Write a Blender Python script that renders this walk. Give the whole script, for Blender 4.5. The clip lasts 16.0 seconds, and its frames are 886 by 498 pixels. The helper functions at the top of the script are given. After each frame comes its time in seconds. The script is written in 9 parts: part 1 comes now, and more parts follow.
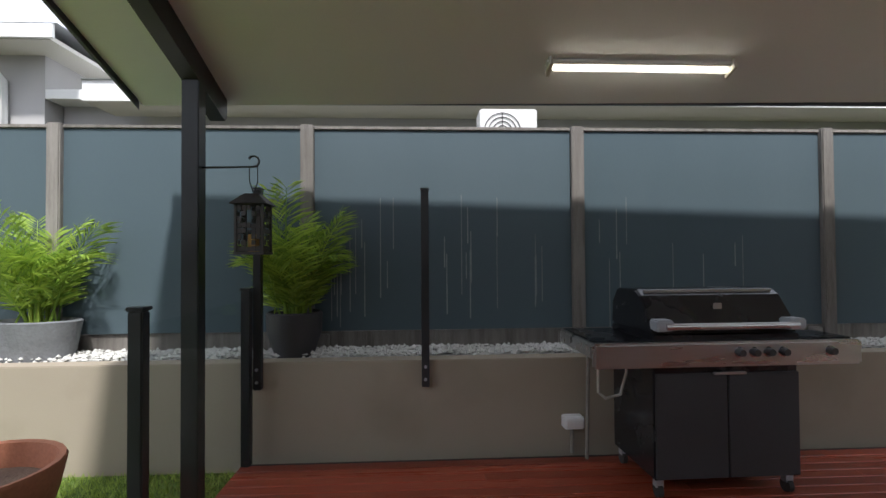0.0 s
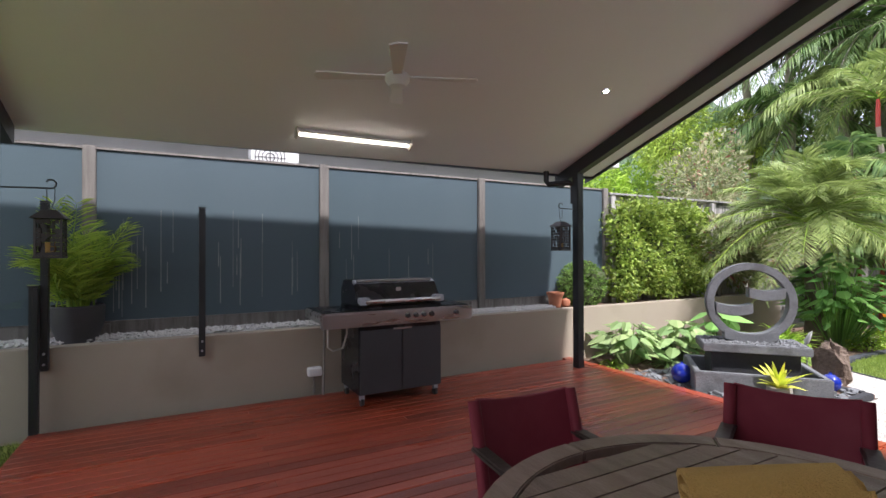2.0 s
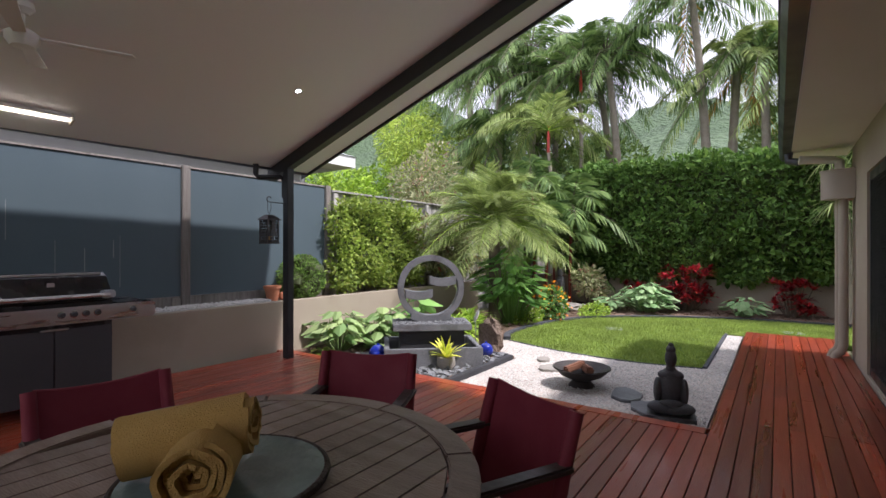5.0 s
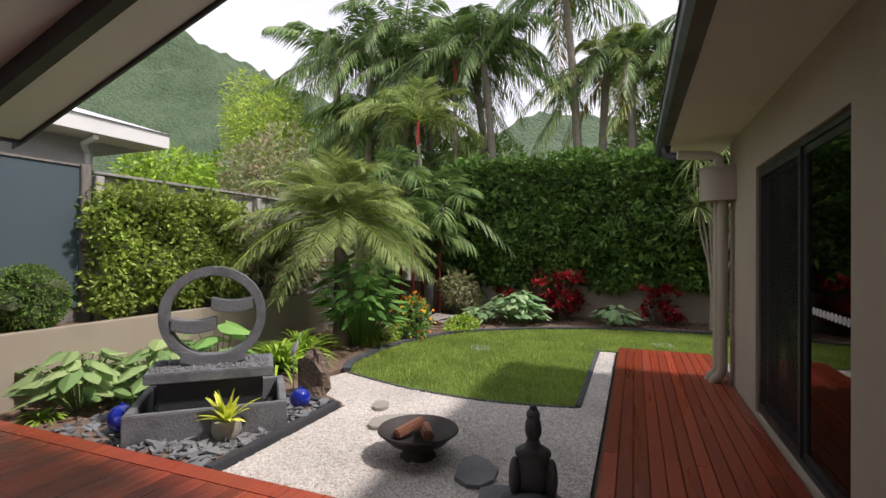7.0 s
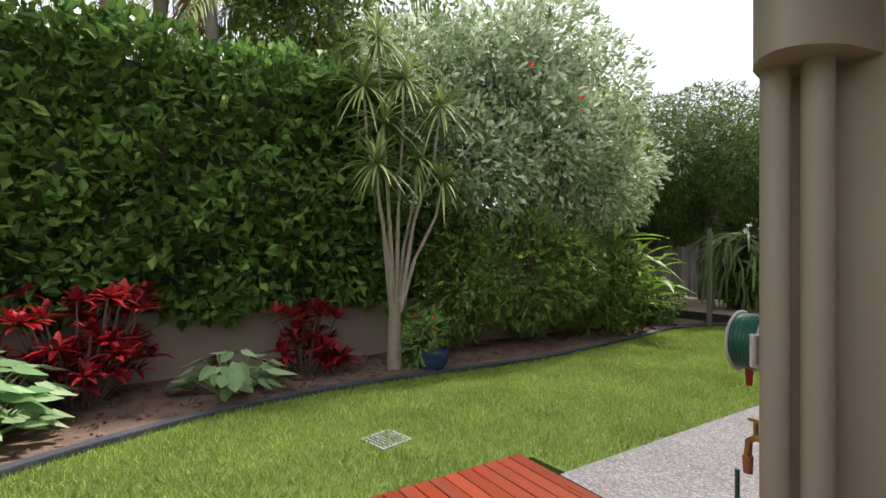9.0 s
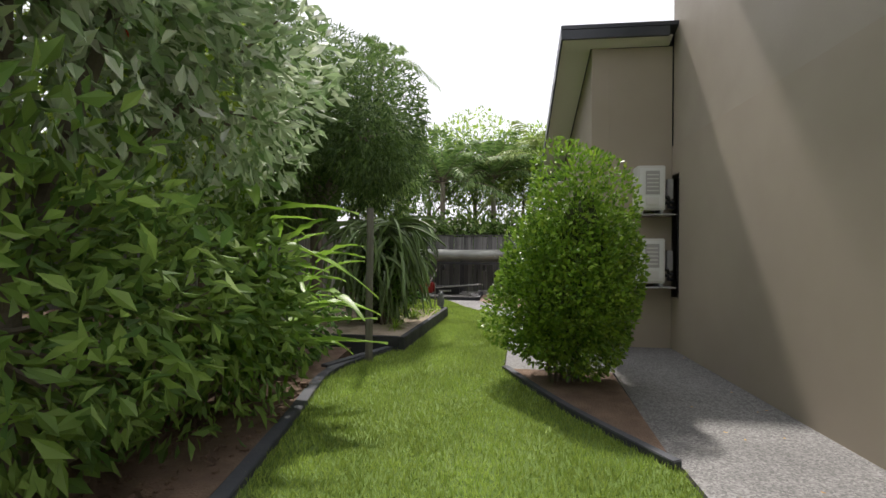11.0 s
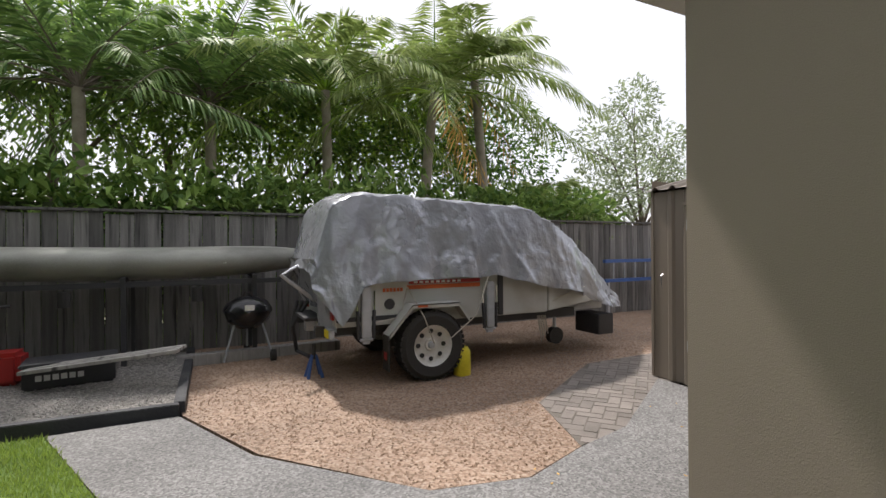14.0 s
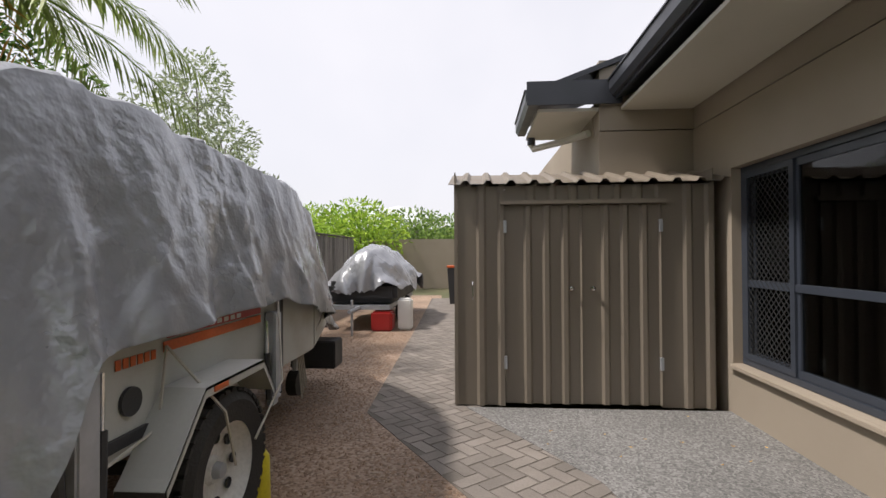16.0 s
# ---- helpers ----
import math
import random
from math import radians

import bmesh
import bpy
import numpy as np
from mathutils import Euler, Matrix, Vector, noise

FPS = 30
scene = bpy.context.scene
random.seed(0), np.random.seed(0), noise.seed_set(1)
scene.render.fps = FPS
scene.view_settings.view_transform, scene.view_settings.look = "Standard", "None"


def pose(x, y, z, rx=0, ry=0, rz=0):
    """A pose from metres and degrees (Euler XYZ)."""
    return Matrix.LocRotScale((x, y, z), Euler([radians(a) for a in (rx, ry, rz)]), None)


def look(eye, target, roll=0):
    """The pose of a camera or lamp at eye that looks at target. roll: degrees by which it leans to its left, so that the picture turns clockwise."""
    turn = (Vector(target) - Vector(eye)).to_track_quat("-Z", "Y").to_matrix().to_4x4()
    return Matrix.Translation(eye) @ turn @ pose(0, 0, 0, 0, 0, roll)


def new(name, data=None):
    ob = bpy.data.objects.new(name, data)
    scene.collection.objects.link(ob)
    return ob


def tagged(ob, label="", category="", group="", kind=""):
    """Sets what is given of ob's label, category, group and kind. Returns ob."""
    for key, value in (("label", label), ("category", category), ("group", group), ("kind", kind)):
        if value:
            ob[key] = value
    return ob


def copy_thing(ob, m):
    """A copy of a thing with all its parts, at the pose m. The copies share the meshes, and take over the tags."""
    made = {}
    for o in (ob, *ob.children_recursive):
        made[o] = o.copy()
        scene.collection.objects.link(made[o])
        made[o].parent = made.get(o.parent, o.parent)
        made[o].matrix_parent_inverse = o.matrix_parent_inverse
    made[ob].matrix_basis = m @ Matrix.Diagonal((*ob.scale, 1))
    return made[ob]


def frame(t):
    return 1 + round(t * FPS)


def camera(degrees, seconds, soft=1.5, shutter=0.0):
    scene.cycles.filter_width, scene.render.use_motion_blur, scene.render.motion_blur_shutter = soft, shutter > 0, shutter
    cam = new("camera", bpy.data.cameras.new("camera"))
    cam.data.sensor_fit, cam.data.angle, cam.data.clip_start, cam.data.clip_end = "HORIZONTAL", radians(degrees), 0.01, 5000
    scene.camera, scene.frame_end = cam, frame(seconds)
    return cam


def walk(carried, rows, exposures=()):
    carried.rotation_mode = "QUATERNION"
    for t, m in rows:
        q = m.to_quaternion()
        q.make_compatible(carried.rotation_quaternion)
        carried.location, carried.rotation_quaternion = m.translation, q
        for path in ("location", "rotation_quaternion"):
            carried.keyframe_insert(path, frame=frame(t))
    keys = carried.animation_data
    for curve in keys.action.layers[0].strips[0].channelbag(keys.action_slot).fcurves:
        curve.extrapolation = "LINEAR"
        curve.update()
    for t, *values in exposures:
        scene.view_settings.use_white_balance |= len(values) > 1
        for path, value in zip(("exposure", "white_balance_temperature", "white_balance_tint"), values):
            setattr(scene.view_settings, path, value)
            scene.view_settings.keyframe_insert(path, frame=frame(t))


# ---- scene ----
cam = camera(85.5, 16.0)
# seconds, stops, kelvin, tint
EXPOSURES = [(0.0, 0.76, 6000, 12), (1.0, 1.08, 5950, 16), (3.0, 1.15, 6000, 20), (4.5, 0.95, 6000, 22), (7.0, 0.32, 6400, 19), (8.4, 0.4, 6150, 20), (9.0, 0.68, 6400, 17), (9.5, 0.78, 6650, 14), (12.0, 0.45, 6400, 14), (13.0, 0.55, 6400, 14), (14.5, 0.27, 6450, 14), (16.0, 0.17, 6550, 14)]
# seconds, eye, pitch, roll, yaw
PATH = [
    (0.0, 0.071, 0.286, 1.274, 1.08, -0.40, -2.89),
    (0.5, -0.051, -0.060, 1.332, 0.41, -0.32, -15.80),
    (1.0, -0.059, -0.474, 1.354, 0.38, -0.20, -22.20),
    (1.5, -0.058, -0.872, 1.347, 0.40, -0.11, -26.09),
    (2.0, -0.009, -1.216, 1.334, 0.40, -0.15, -28.16),
    (2.5, -0.032, -1.428, 1.331, 0.23, -0.04, -30.17),
    (3.0, -0.035, -1.555, 1.314, 0.24, -0.00, -33.88),
    (3.5, 0.027, -1.670, 1.293, 0.31, -0.01, -37.76),
    (4.0, 0.086, -1.729, 1.271, 0.22, 0.07, -43.68),
    (4.5, 0.144, -1.769, 1.262, 0.33, 0.21, -50.45),
    (4.7, 0.236, -1.824, 1.268, 0.22, 0.14, -52.46),
    (6.8, 1.770, -1.693, 1.356, 0.22, 0.12, -66.68),
    (7.0, 2.065, -1.611, 1.361, 0.15, 0.21, -68.22),
    (7.5, 3.238, -1.099, 1.356, 0.15, 0.34, -75.32),
    (8.0, 4.473, -0.649, 1.333, 0.21, 0.14, -87.13),
    (8.5, 5.793, -0.581, 1.234, 0.72, 0.45, -100.76),
    (9.0, 7.013, -0.554, 1.243, 0.28, 0.22, -122.33),
    (9.5, 8.000, -0.615, 1.229, 0.34, 0.59, -148.36),
    (9.7, 8.398, -0.722, 1.221, 0.38, 0.86, -158.51),
    (10.75, 9.840, -2.980, 1.190, 0.30, 0.50, -172.00),
    (11.8, 10.635, -5.690, 1.141, 0.14, 0.31, -176.26),
    (12.0, 10.654, -6.252, 1.149, 0.10, 0.28, -176.33),
    (12.5, 10.681, -7.665, 1.115, 0.50, 0.21, -176.74),
    (13.0, 10.722, -9.069, 1.141, 0.55, 0.09, -182.10),
    (13.5, 10.690, -10.423, 1.166, 0.48, -0.19, -192.99),
    (14.0, 10.493, -11.695, 1.186, -0.01, -0.41, -206.15),
    (14.5, 10.424, -12.892, 1.186, 0.16, -0.50, -221.65),
    (15.0, 10.353, -13.962, 1.151, 0.29, -0.28, -239.39),
    (15.5, 10.275, -14.644, 1.160, 0.69, -0.04, -254.91),
    (16.0, 10.515, -14.831, 1.163, 0.64, -0.31, -265.99),
]
walk(cam, [(t, look((x, y, z), (x - math.sin(radians(w)) * math.cos(radians(p)), y + math.cos(radians(w)) * math.cos(radians(p)), z + math.sin(radians(p))), r)) for t, x, y, z, p, r, w in PATH],
     exposures=EXPOSURES)

# ---- world and sun ----
SUN_EL, SUN_AZ = 57.0, 170.0   # elevation, compass bearing clockwise from +y
world = bpy.data.worlds.new("world")
scene.world = world
world.use_nodes = True
wn, wl = world.node_tree.nodes, world.node_tree.links
wn.clear()
w_out, w_bg = wn.new("ShaderNodeOutputWorld"), wn.new("ShaderNodeBackground")
w_sky, w_mix, w_noise, w_gain = wn.new("ShaderNodeTexSky"), wn.new("ShaderNodeMix"), wn.new("ShaderNodeTexNoise"), wn.new("ShaderNodeMapRange")
w_sky.sky_type, w_sky.sun_disc = "NISHITA", False
w_sky.sun_elevation, w_sky.sun_rotation = radians(SUN_EL), radians(SUN_AZ)
w_sky.dust_density, w_sky.air_density = 2.5, 1.2
w_dim = wn.new("ShaderNodeVectorMath")
w_dim.operation = "SCALE"
w_dim.inputs["Scale"].default_value = 0.11
w_mix.data_type = "RGBA"
w_mix.inputs[7].default_value = (0.86, 0.87, 0.91, 1)   # cloud veil
w_noise.inputs["Scale"].default_value, w_noise.inputs["Detail"].default_value = 1.6, 4
w_gain.inputs["From Min"].default_value, w_gain.inputs["From Max"].default_value = 0.25, 0.6
w_gain.inputs["To Min"].default_value, w_gain.inputs["To Max"].default_value = 0.78, 0.98
wl.new(w_sky.outputs[0], w_dim.inputs[0]), wl.new(w_dim.outputs[0], w_mix.inputs[6])
wl.new(w_noise.outputs["Fac"], w_gain.inputs["Value"]), wl.new(w_gain.outputs[0], w_mix.inputs[0])
wl.new(w_mix.outputs[2], w_bg.inputs["Color"]), wl.new(w_bg.outputs[0], w_out.inputs[0])
w_bg.inputs["Strength"].default_value = 1.0

sun_data = bpy.data.lights.new("sun", "SUN")
sun_data.energy, sun_data.angle, sun_data.color = 3.5, radians(3.0), (1.0, 0.95, 0.87)
sun = new("sun", sun_data)
s_az, s_el = radians(SUN_AZ), radians(SUN_EL)
sun.matrix_world = look((0, 0, 0), (-math.sin(s_az) * math.cos(s_el), -math.cos(s_az) * math.cos(s_el), -math.sin(s_el)))


# ---- materials ----
def nodes_of(name):
    m = bpy.data.materials.new(name)
    m.use_nodes = True
    nt = m.node_tree
    b = nt.nodes["Principled BSDF"]
    return m, nt.nodes, nt.links, b


def mix_col(n, l, fac, a, b):
    x = n.new("ShaderNodeMix")
    x.data_type = "RGBA"
    for i, v in ((0, fac), (6, a), (7, b)):
        if hasattr(v, "is_linked"):
            l.new(v, x.inputs[i])
        else:
            x.inputs[i].default_value = v if i == 0 else (*v[:3], 1)
    return x.outputs[2]


def noise_of(n, l, scale, detail=4, stretch=None, lo=0.3, hi=0.7):
    g, t, r = n.new("ShaderNodeNewGeometry"), n.new("ShaderNodeTexNoise"), n.new("ShaderNodeMapRange")
    src = g.outputs["Position"]
    if stretch:
        mp = n.new("ShaderNodeMapping")
        mp.inputs["Scale"].default_value = stretch
        l.new(src, mp.inputs[0])
        src = mp.outputs[0]
    l.new(src, t.inputs["Vector"])
    t.inputs["Scale"].default_value, t.inputs["Detail"].default_value = scale, detail
    r.inputs["From Min"].default_value, r.inputs["From Max"].default_value = lo, hi
    l.new(t.outputs["Fac"], r.inputs["Value"])
    return r.outputs[0], t.outputs["Fac"]


def mat(name, c1, c2=None, rough=0.6, scale=3.0, fine=60.0, bump=0.15, metal=0.0, stretch=None, piece=0.0, grain=0.5, spec=0.5, coat=0.0, dirt=None, depth=0.01):
    """Two tones mixed by a broad and a fine noise, with relief; piece varies each object of its own."""
    m, n, l, b = nodes_of(name)
    c2 = c2 or tuple(v * 0.75 for v in c1)
    big, _ = noise_of(n, l, scale, 5, stretch)
    small, raw = noise_of(n, l, fine, 3, stretch)
    mid = tuple((a + d) / 2 for a, d in zip(c1, c2))
    col = mix_col(n, l, big, c1, c2)
    lo, hi = tuple(v * (1 - 0.5 * grain) for v in mid), tuple(min(1, v * (1 + 0.5 * grain)) for v in mid)
    col = mix_col(n, l, 0.35, col, mix_col(n, l, small, lo, hi))
    if dirt:
        d, _ = noise_of(n, l, scale * 0.6 + 0.9, 8, stretch, 0.55, 0.75)
        col = mix_col(n, l, d, col, dirt)
    if piece:
        o, h = n.new("ShaderNodeObjectInfo"), n.new("ShaderNodeHueSaturation")
        r = n.new("ShaderNodeMapRange")
        r.inputs["To Min"].default_value, r.inputs["To Max"].default_value = 1 - piece, 1 + piece
        l.new(o.outputs["Random"], r.inputs["Value"]), l.new(r.outputs[0], h.inputs["Value"]), l.new(col, h.inputs["Color"])
        col = h.outputs[0]
    l.new(col, b.inputs["Base Color"])
    b.inputs["Metallic"].default_value, b.inputs["Specular IOR Level"].default_value, b.inputs["Coat Weight"].default_value = metal, spec, coat
    rr = n.new("ShaderNodeMapRange")
    rr.inputs["To Min"].default_value, rr.inputs["To Max"].default_value = max(0.03, rough - 0.12), min(1, rough + 0.12)
    l.new(big, rr.inputs["Value"]), l.new(rr.outputs[0], b.inputs["Roughness"])
    if bump:
        bp = n.new("ShaderNodeBump")
        bp.inputs["Strength"].default_value, bp.inputs["Distance"].default_value = bump, depth
        l.new(raw, bp.inputs["Height"]), l.new(bp.outputs[0], b.inputs["Normal"])
    return m


LEAF_GAIN = (1.7, 1.65, 1.5)


def leaf_mat(name, dark, light, rough=0.45, through_light=0.3, third=None):
    """Leaves: each island takes its own tone; some light comes through."""
    m, n, l, b = nodes_of(name)
    dark, light = (tuple(v * k for v, k in zip(c, LEAF_GAIN)) for c in (dark, light))
    g = n.new("ShaderNodeNewGeometry")
    ramp = n.new("ShaderNodeValToRGB")
    ramp.color_ramp.elements[0].color, ramp.color_ramp.elements[1].color = (*dark, 1), (*light, 1)
    if third:
        e = ramp.color_ramp.elements.new(0.86)
        e.color = (*light, 1)
        ramp.color_ramp.elements[2].color = (*third, 1)
    l.new(g.outputs["Random Per Island"], ramp.inputs[0])
    big, _ = noise_of(n, l, 1.7, 3)
    h = n.new("ShaderNodeHueSaturation")
    r = n.new("ShaderNodeMapRange")
    r.inputs["To Min"].default_value, r.inputs["To Max"].default_value = 0.75, 1.2
    l.new(big, r.inputs["Value"]), l.new(r.outputs[0], h.inputs["Value"]), l.new(ramp.outputs[0], h.inputs["Color"])
    l.new(h.outputs[0], b.inputs["Base Color"])
    b.inputs["Roughness"].default_value, b.inputs["Specular IOR Level"].default_value = rough + 0.1, 0.3
    tr, mx = n.new("ShaderNodeBsdfTranslucent"), n.new("ShaderNodeMixShader")
    l.new(h.outputs[0], tr.inputs["Color"])
    mx.inputs[0].default_value = through_light
    l.new(b.outputs[0], mx.inputs[1]), l.new(tr.outputs[0], mx.inputs[2]), l.new(mx.outputs[0], n["Material Output"].inputs[0])
    return m


def speckle_mat(name, tones, scale, rough=0.75, bump=0.5, depth=0.006, stain=(0.6, 1.1)):
    """Small stones set in a surface: cells of several tones."""
    m, n, l, b = nodes_of(name)
    g, v, ramp = n.new("ShaderNodeNewGeometry"), n.new("ShaderNodeTexVoronoi"), n.new("ShaderNodeValToRGB")
    v.inputs["Scale"].default_value = scale
    l.new(g.outputs["Position"], v.inputs["Vector"])
    sep = n.new("ShaderNodeSeparateColor")
    l.new(v.outputs["Color"], sep.inputs[0]), l.new(sep.outputs[0], ramp.inputs[0])
    ramp.color_ramp.elements[0].color, ramp.color_ramp.elements[1].color = (*tones[0], 1), (*tones[-1], 1)
    for i, c in enumerate(tones[1:-1]):
        ramp.color_ramp.elements.new((i + 1) / (len(tones) - 1)).color = (*c, 1)
    big, _ = noise_of(n, l, 0.9, 6)
    h, r = n.new("ShaderNodeHueSaturation"), n.new("ShaderNodeMapRange")
    r.inputs["To Min"].default_value, r.inputs["To Max"].default_value = stain
    l.new(big, r.inputs["Value"]), l.new(r.outputs[0], h.inputs["Value"]), l.new(ramp.outputs[0], h.inputs["Color"])
    l.new(h.outputs[0], b.inputs["Base Color"])
    b.inputs["Roughness"].default_value = rough
    bp = n.new("ShaderNodeBump")
    bp.inputs["Strength"].default_value, bp.inputs["Distance"].default_value, bp.invert = bump, depth, True
    l.new(v.outputs["Distance"], bp.inputs["Height"]), l.new(bp.outputs[0], b.inputs["Normal"])
    return m


def glass_mat(name, tint=(0.9, 0.95, 0.95), clear=0.9, ior=1.5):
    m, n, l, b = nodes_of(name)
    b.inputs["Base Color"].default_value = (*tint, 1)
    b.inputs["Roughness"].default_value, b.inputs["IOR"].default_value = 0.02, 1.5
    t, mx = n.new("ShaderNodeBsdfTransparent"), n.new("ShaderNodeMixShader")
    gl, fr = n.new("ShaderNodeBsdfGlossy"), n.new("ShaderNodeFresnel")
    gl.inputs["Roughness"].default_value = 0.02
    t.inputs["Color"].default_value = (*(v * clear for v in tint), 1)
    fr.inputs["IOR"].default_value = ior
    if ior > 1.2:
        l.new(fr.outputs[0], mx.inputs[0])
    else:
        mx.inputs[0].default_value = 0.04
    l.new(t.outputs[0], mx.inputs[1]), l.new(gl.outputs[0], mx.inputs[2])
    l.new(mx.outputs[0], n["Material Output"].inputs[0])
    return m


def glow_mat(name, colour, power):
    m, n, l, b = nodes_of(name)
    b.inputs["Base Color"].default_value = (0.9, 0.9, 0.88, 1)
    b.inputs["Emission Color"].default_value, b.inputs["Emission Strength"].default_value = (*colour, 1), power
    return m


RENDER = mat("taupe_render", (0.37, 0.315, 0.25), (0.33, 0.28, 0.222), 0.8, 1.2, 220, 0.25, grain=0.15, depth=0.004)
WALL_BAND = mat("taupe_cladding", (0.36, 0.31, 0.25), (0.33, 0.285, 0.23), 0.6, 1.5, 90, 0.05, grain=0.1)
RET_WALL = mat("retaining_wall_paint", (0.36, 0.31, 0.24), (0.31, 0.265, 0.20), 0.8, 0.9, 150, 0.3, grain=0.15, depth=0.004, dirt=(0.28, 0.24, 0.18))
CEIL = mat("ceiling_paint", (0.88, 0.90, 0.91), (0.84, 0.865, 0.875), 0.55, 0.6, 80, 0.03, grain=0.05)
SOFFIT = mat("soffit_paint", (0.62, 0.60, 0.53), (0.57, 0.55, 0.49), 0.6, 0.8, 60, 0.03, grain=0.05)
BLACK = mat("black_powder_coat", (0.018, 0.02, 0.022), (0.03, 0.032, 0.035), 0.4, 4, 200, 0.04, grain=0.3)
GUTTER = mat("dark_gutter_steel", (0.035, 0.04, 0.05), (0.055, 0.06, 0.075), 0.4, 3, 150, 0.04, grain=0.2)
DECK = mat("oiled_deck_timber", (0.324, 0.057, 0.024), (0.204, 0.037, 0.018), 0.34, 1.6, 26, 0.25, stretch=(0.35, 6, 6), piece=0.35, grain=0.5, coat=0.12)
FENCE_PANEL = mat("blue_grey_fence_panel", (0.066, 0.096, 0.112), (0.056, 0.085, 0.10), 0.75, 0.8, 120, 0.04, grain=0.12, stretch=(1, 1, 0.3))
OLD_WOOD = mat("weathered_timber", (0.27, 0.25, 0.225), (0.14, 0.125, 0.11), 0.85, 3, 40, 0.6, stretch=(8, 8, 0.7), piece=0.2, dirt=(0.13, 0.12, 0.10))
PALING = mat("grey_paling_timber", (0.40, 0.385, 0.36), (0.27, 0.26, 0.245), 0.9, 2.2, 30, 0.6, stretch=(7, 7, 0.5), piece=0.28, dirt=(0.05, 0.05, 0.048))
PALING_OLD = mat("mould_stained_paling_timber", (0.24, 0.23, 0.215), (0.13, 0.125, 0.118), 0.92, 2.6, 30, 0.6, stretch=(9, 9, 0.45), piece=0.4, dirt=(0.022, 0.022, 0.021))
SLEEPER = mat("charcoal_sleeper", (0.045, 0.047, 0.052), (0.03, 0.031, 0.035), 0.75, 3, 50, 0.4)
EDGING = mat("charcoal_lawn_edging", (0.07, 0.075, 0.085), (0.045, 0.05, 0.06), 0.8, 4, 80, 0.4)
PEBBLE_W = mat("white_pebbles", (0.66, 0.65, 0.61), (0.5, 0.49, 0.46), 0.7, 9, 90, 0.2)
PEBBLE_BED = speckle_mat("white_pebble_bed", ((0.3, 0.29, 0.27), (0.55, 0.54, 0.51), (0.68, 0.67, 0.64)), 42)
GRAVEL_P = speckle_mat("pale_pink_gravel", ((0.32, 0.27, 0.23), (0.50, 0.44, 0.38), (0.62, 0.56, 0.5), (0.68, 0.65, 0.6)), 70)
GRAVEL_T = speckle_mat("tan_gravel", ((0.17, 0.11, 0.07), (0.30, 0.20, 0.135), (0.38, 0.265, 0.19), (0.44, 0.34, 0.26)), 60)
GRAVEL_G = speckle_mat("grey_gravel", ((0.10, 0.095, 0.085), (0.22, 0.205, 0.185), (0.33, 0.31, 0.285)), 60)
CONCRETE = speckle_mat("exposed_aggregate", ((0.12, 0.118, 0.115), (0.18, 0.177, 0.172), (0.235, 0.23, 0.224), (0.32, 0.315, 0.305)), 85, 0.8, 0.35, 0.003, (0.7, 1.05))
MULCH = mat("bark_mulch", (0.24, 0.16, 0.11), (0.13, 0.085, 0.06), 0.95, 6, 70, 0.9, depth=0.02)
SOIL = mat("dry_sandy_soil", (0.52, 0.43, 0.33), (0.37, 0.29, 0.21), 0.95, 2.5, 60, 0.8, depth=0.02, grain=0.9, dirt=(0.15, 0.11, 0.075))
GROUND = mat("ground_soil", (0.14, 0.13, 0.07), (0.09, 0.10, 0.045), 0.95, 0.4, 8, 0.5)
TURF = mat("lawn_turf", (0.13, 0.20, 0.030), (0.085, 0.145, 0.02), 0.9, 1.4, 120, 0.8, depth=0.02)
GRASS = leaf_mat("grass_blades", (0.13, 0.195, 0.04), (0.26, 0.335, 0.085), 0.5, 0.3)
BARK = mat("grey_brown_bark", (0.22, 0.18, 0.14), (0.12, 0.10, 0.08), 0.9, 6, 40, 0.6)
PALE_BARK = mat("pale_stem", (0.40, 0.35, 0.28), (0.26, 0.22, 0.17), 0.8, 6, 40, 0.4)
# filler inside crowns and hedges; their inner shade is put into this colour
CORE_SHADE = mat("dark_core_shade", (0.08, 0.10, 0.04), (0.045, 0.06, 0.02), 0.95, 5, 30, 0.6)
RED_STEM = mat("dull_red_palm_stem", (0.26, 0.04, 0.025), (0.16, 0.03, 0.02), 0.5, 5, 40, 0.2)
RED_SHAFT = mat("red_crownshaft", (0.55, 0.05, 0.03), (0.42, 0.03, 0.02), 0.4, 3, 40, 0.1)
L_HEDGE = leaf_mat("hedge_leaves", (0.03, 0.068, 0.016), (0.105, 0.195, 0.045), third=(0.25, 0.38, 0.09))
L_TOPI = leaf_mat("clipped_hedge_leaves", (0.08, 0.13, 0.025), (0.25, 0.33, 0.07), third=(0.36, 0.40, 0.10))
L_LIME = leaf_mat("bright_leaves", (0.10, 0.19, 0.025), (0.30, 0.42, 0.06), 0.35)
L_BALL = leaf_mat("ball_shrub_leaves", (0.05, 0.10, 0.02), (0.13, 0.22, 0.05))
L_PALM = leaf_mat("palm_leaflets", (0.10, 0.145, 0.045), (0.25, 0.31, 0.115), 0.4, 0.35)
L_PALM_D = leaf_mat("dark_palm_leaflets", (0.05, 0.10, 0.035), (0.16, 0.24, 0.08), 0.4, 0.3)
L_POTPALM = leaf_mat("potted_palm_leaflets", (0.10, 0.18, 0.03), (0.27, 0.36, 0.06), 0.4, 0.35)
L_DEAD = leaf_mat("dead_fronds", (0.30, 0.17, 0.05), (0.5, 0.33, 0.1), 0.8, 0.2)
L_TREE = leaf_mat("tree_leaves", (0.055, 0.11, 0.03), (0.19, 0.28, 0.075))
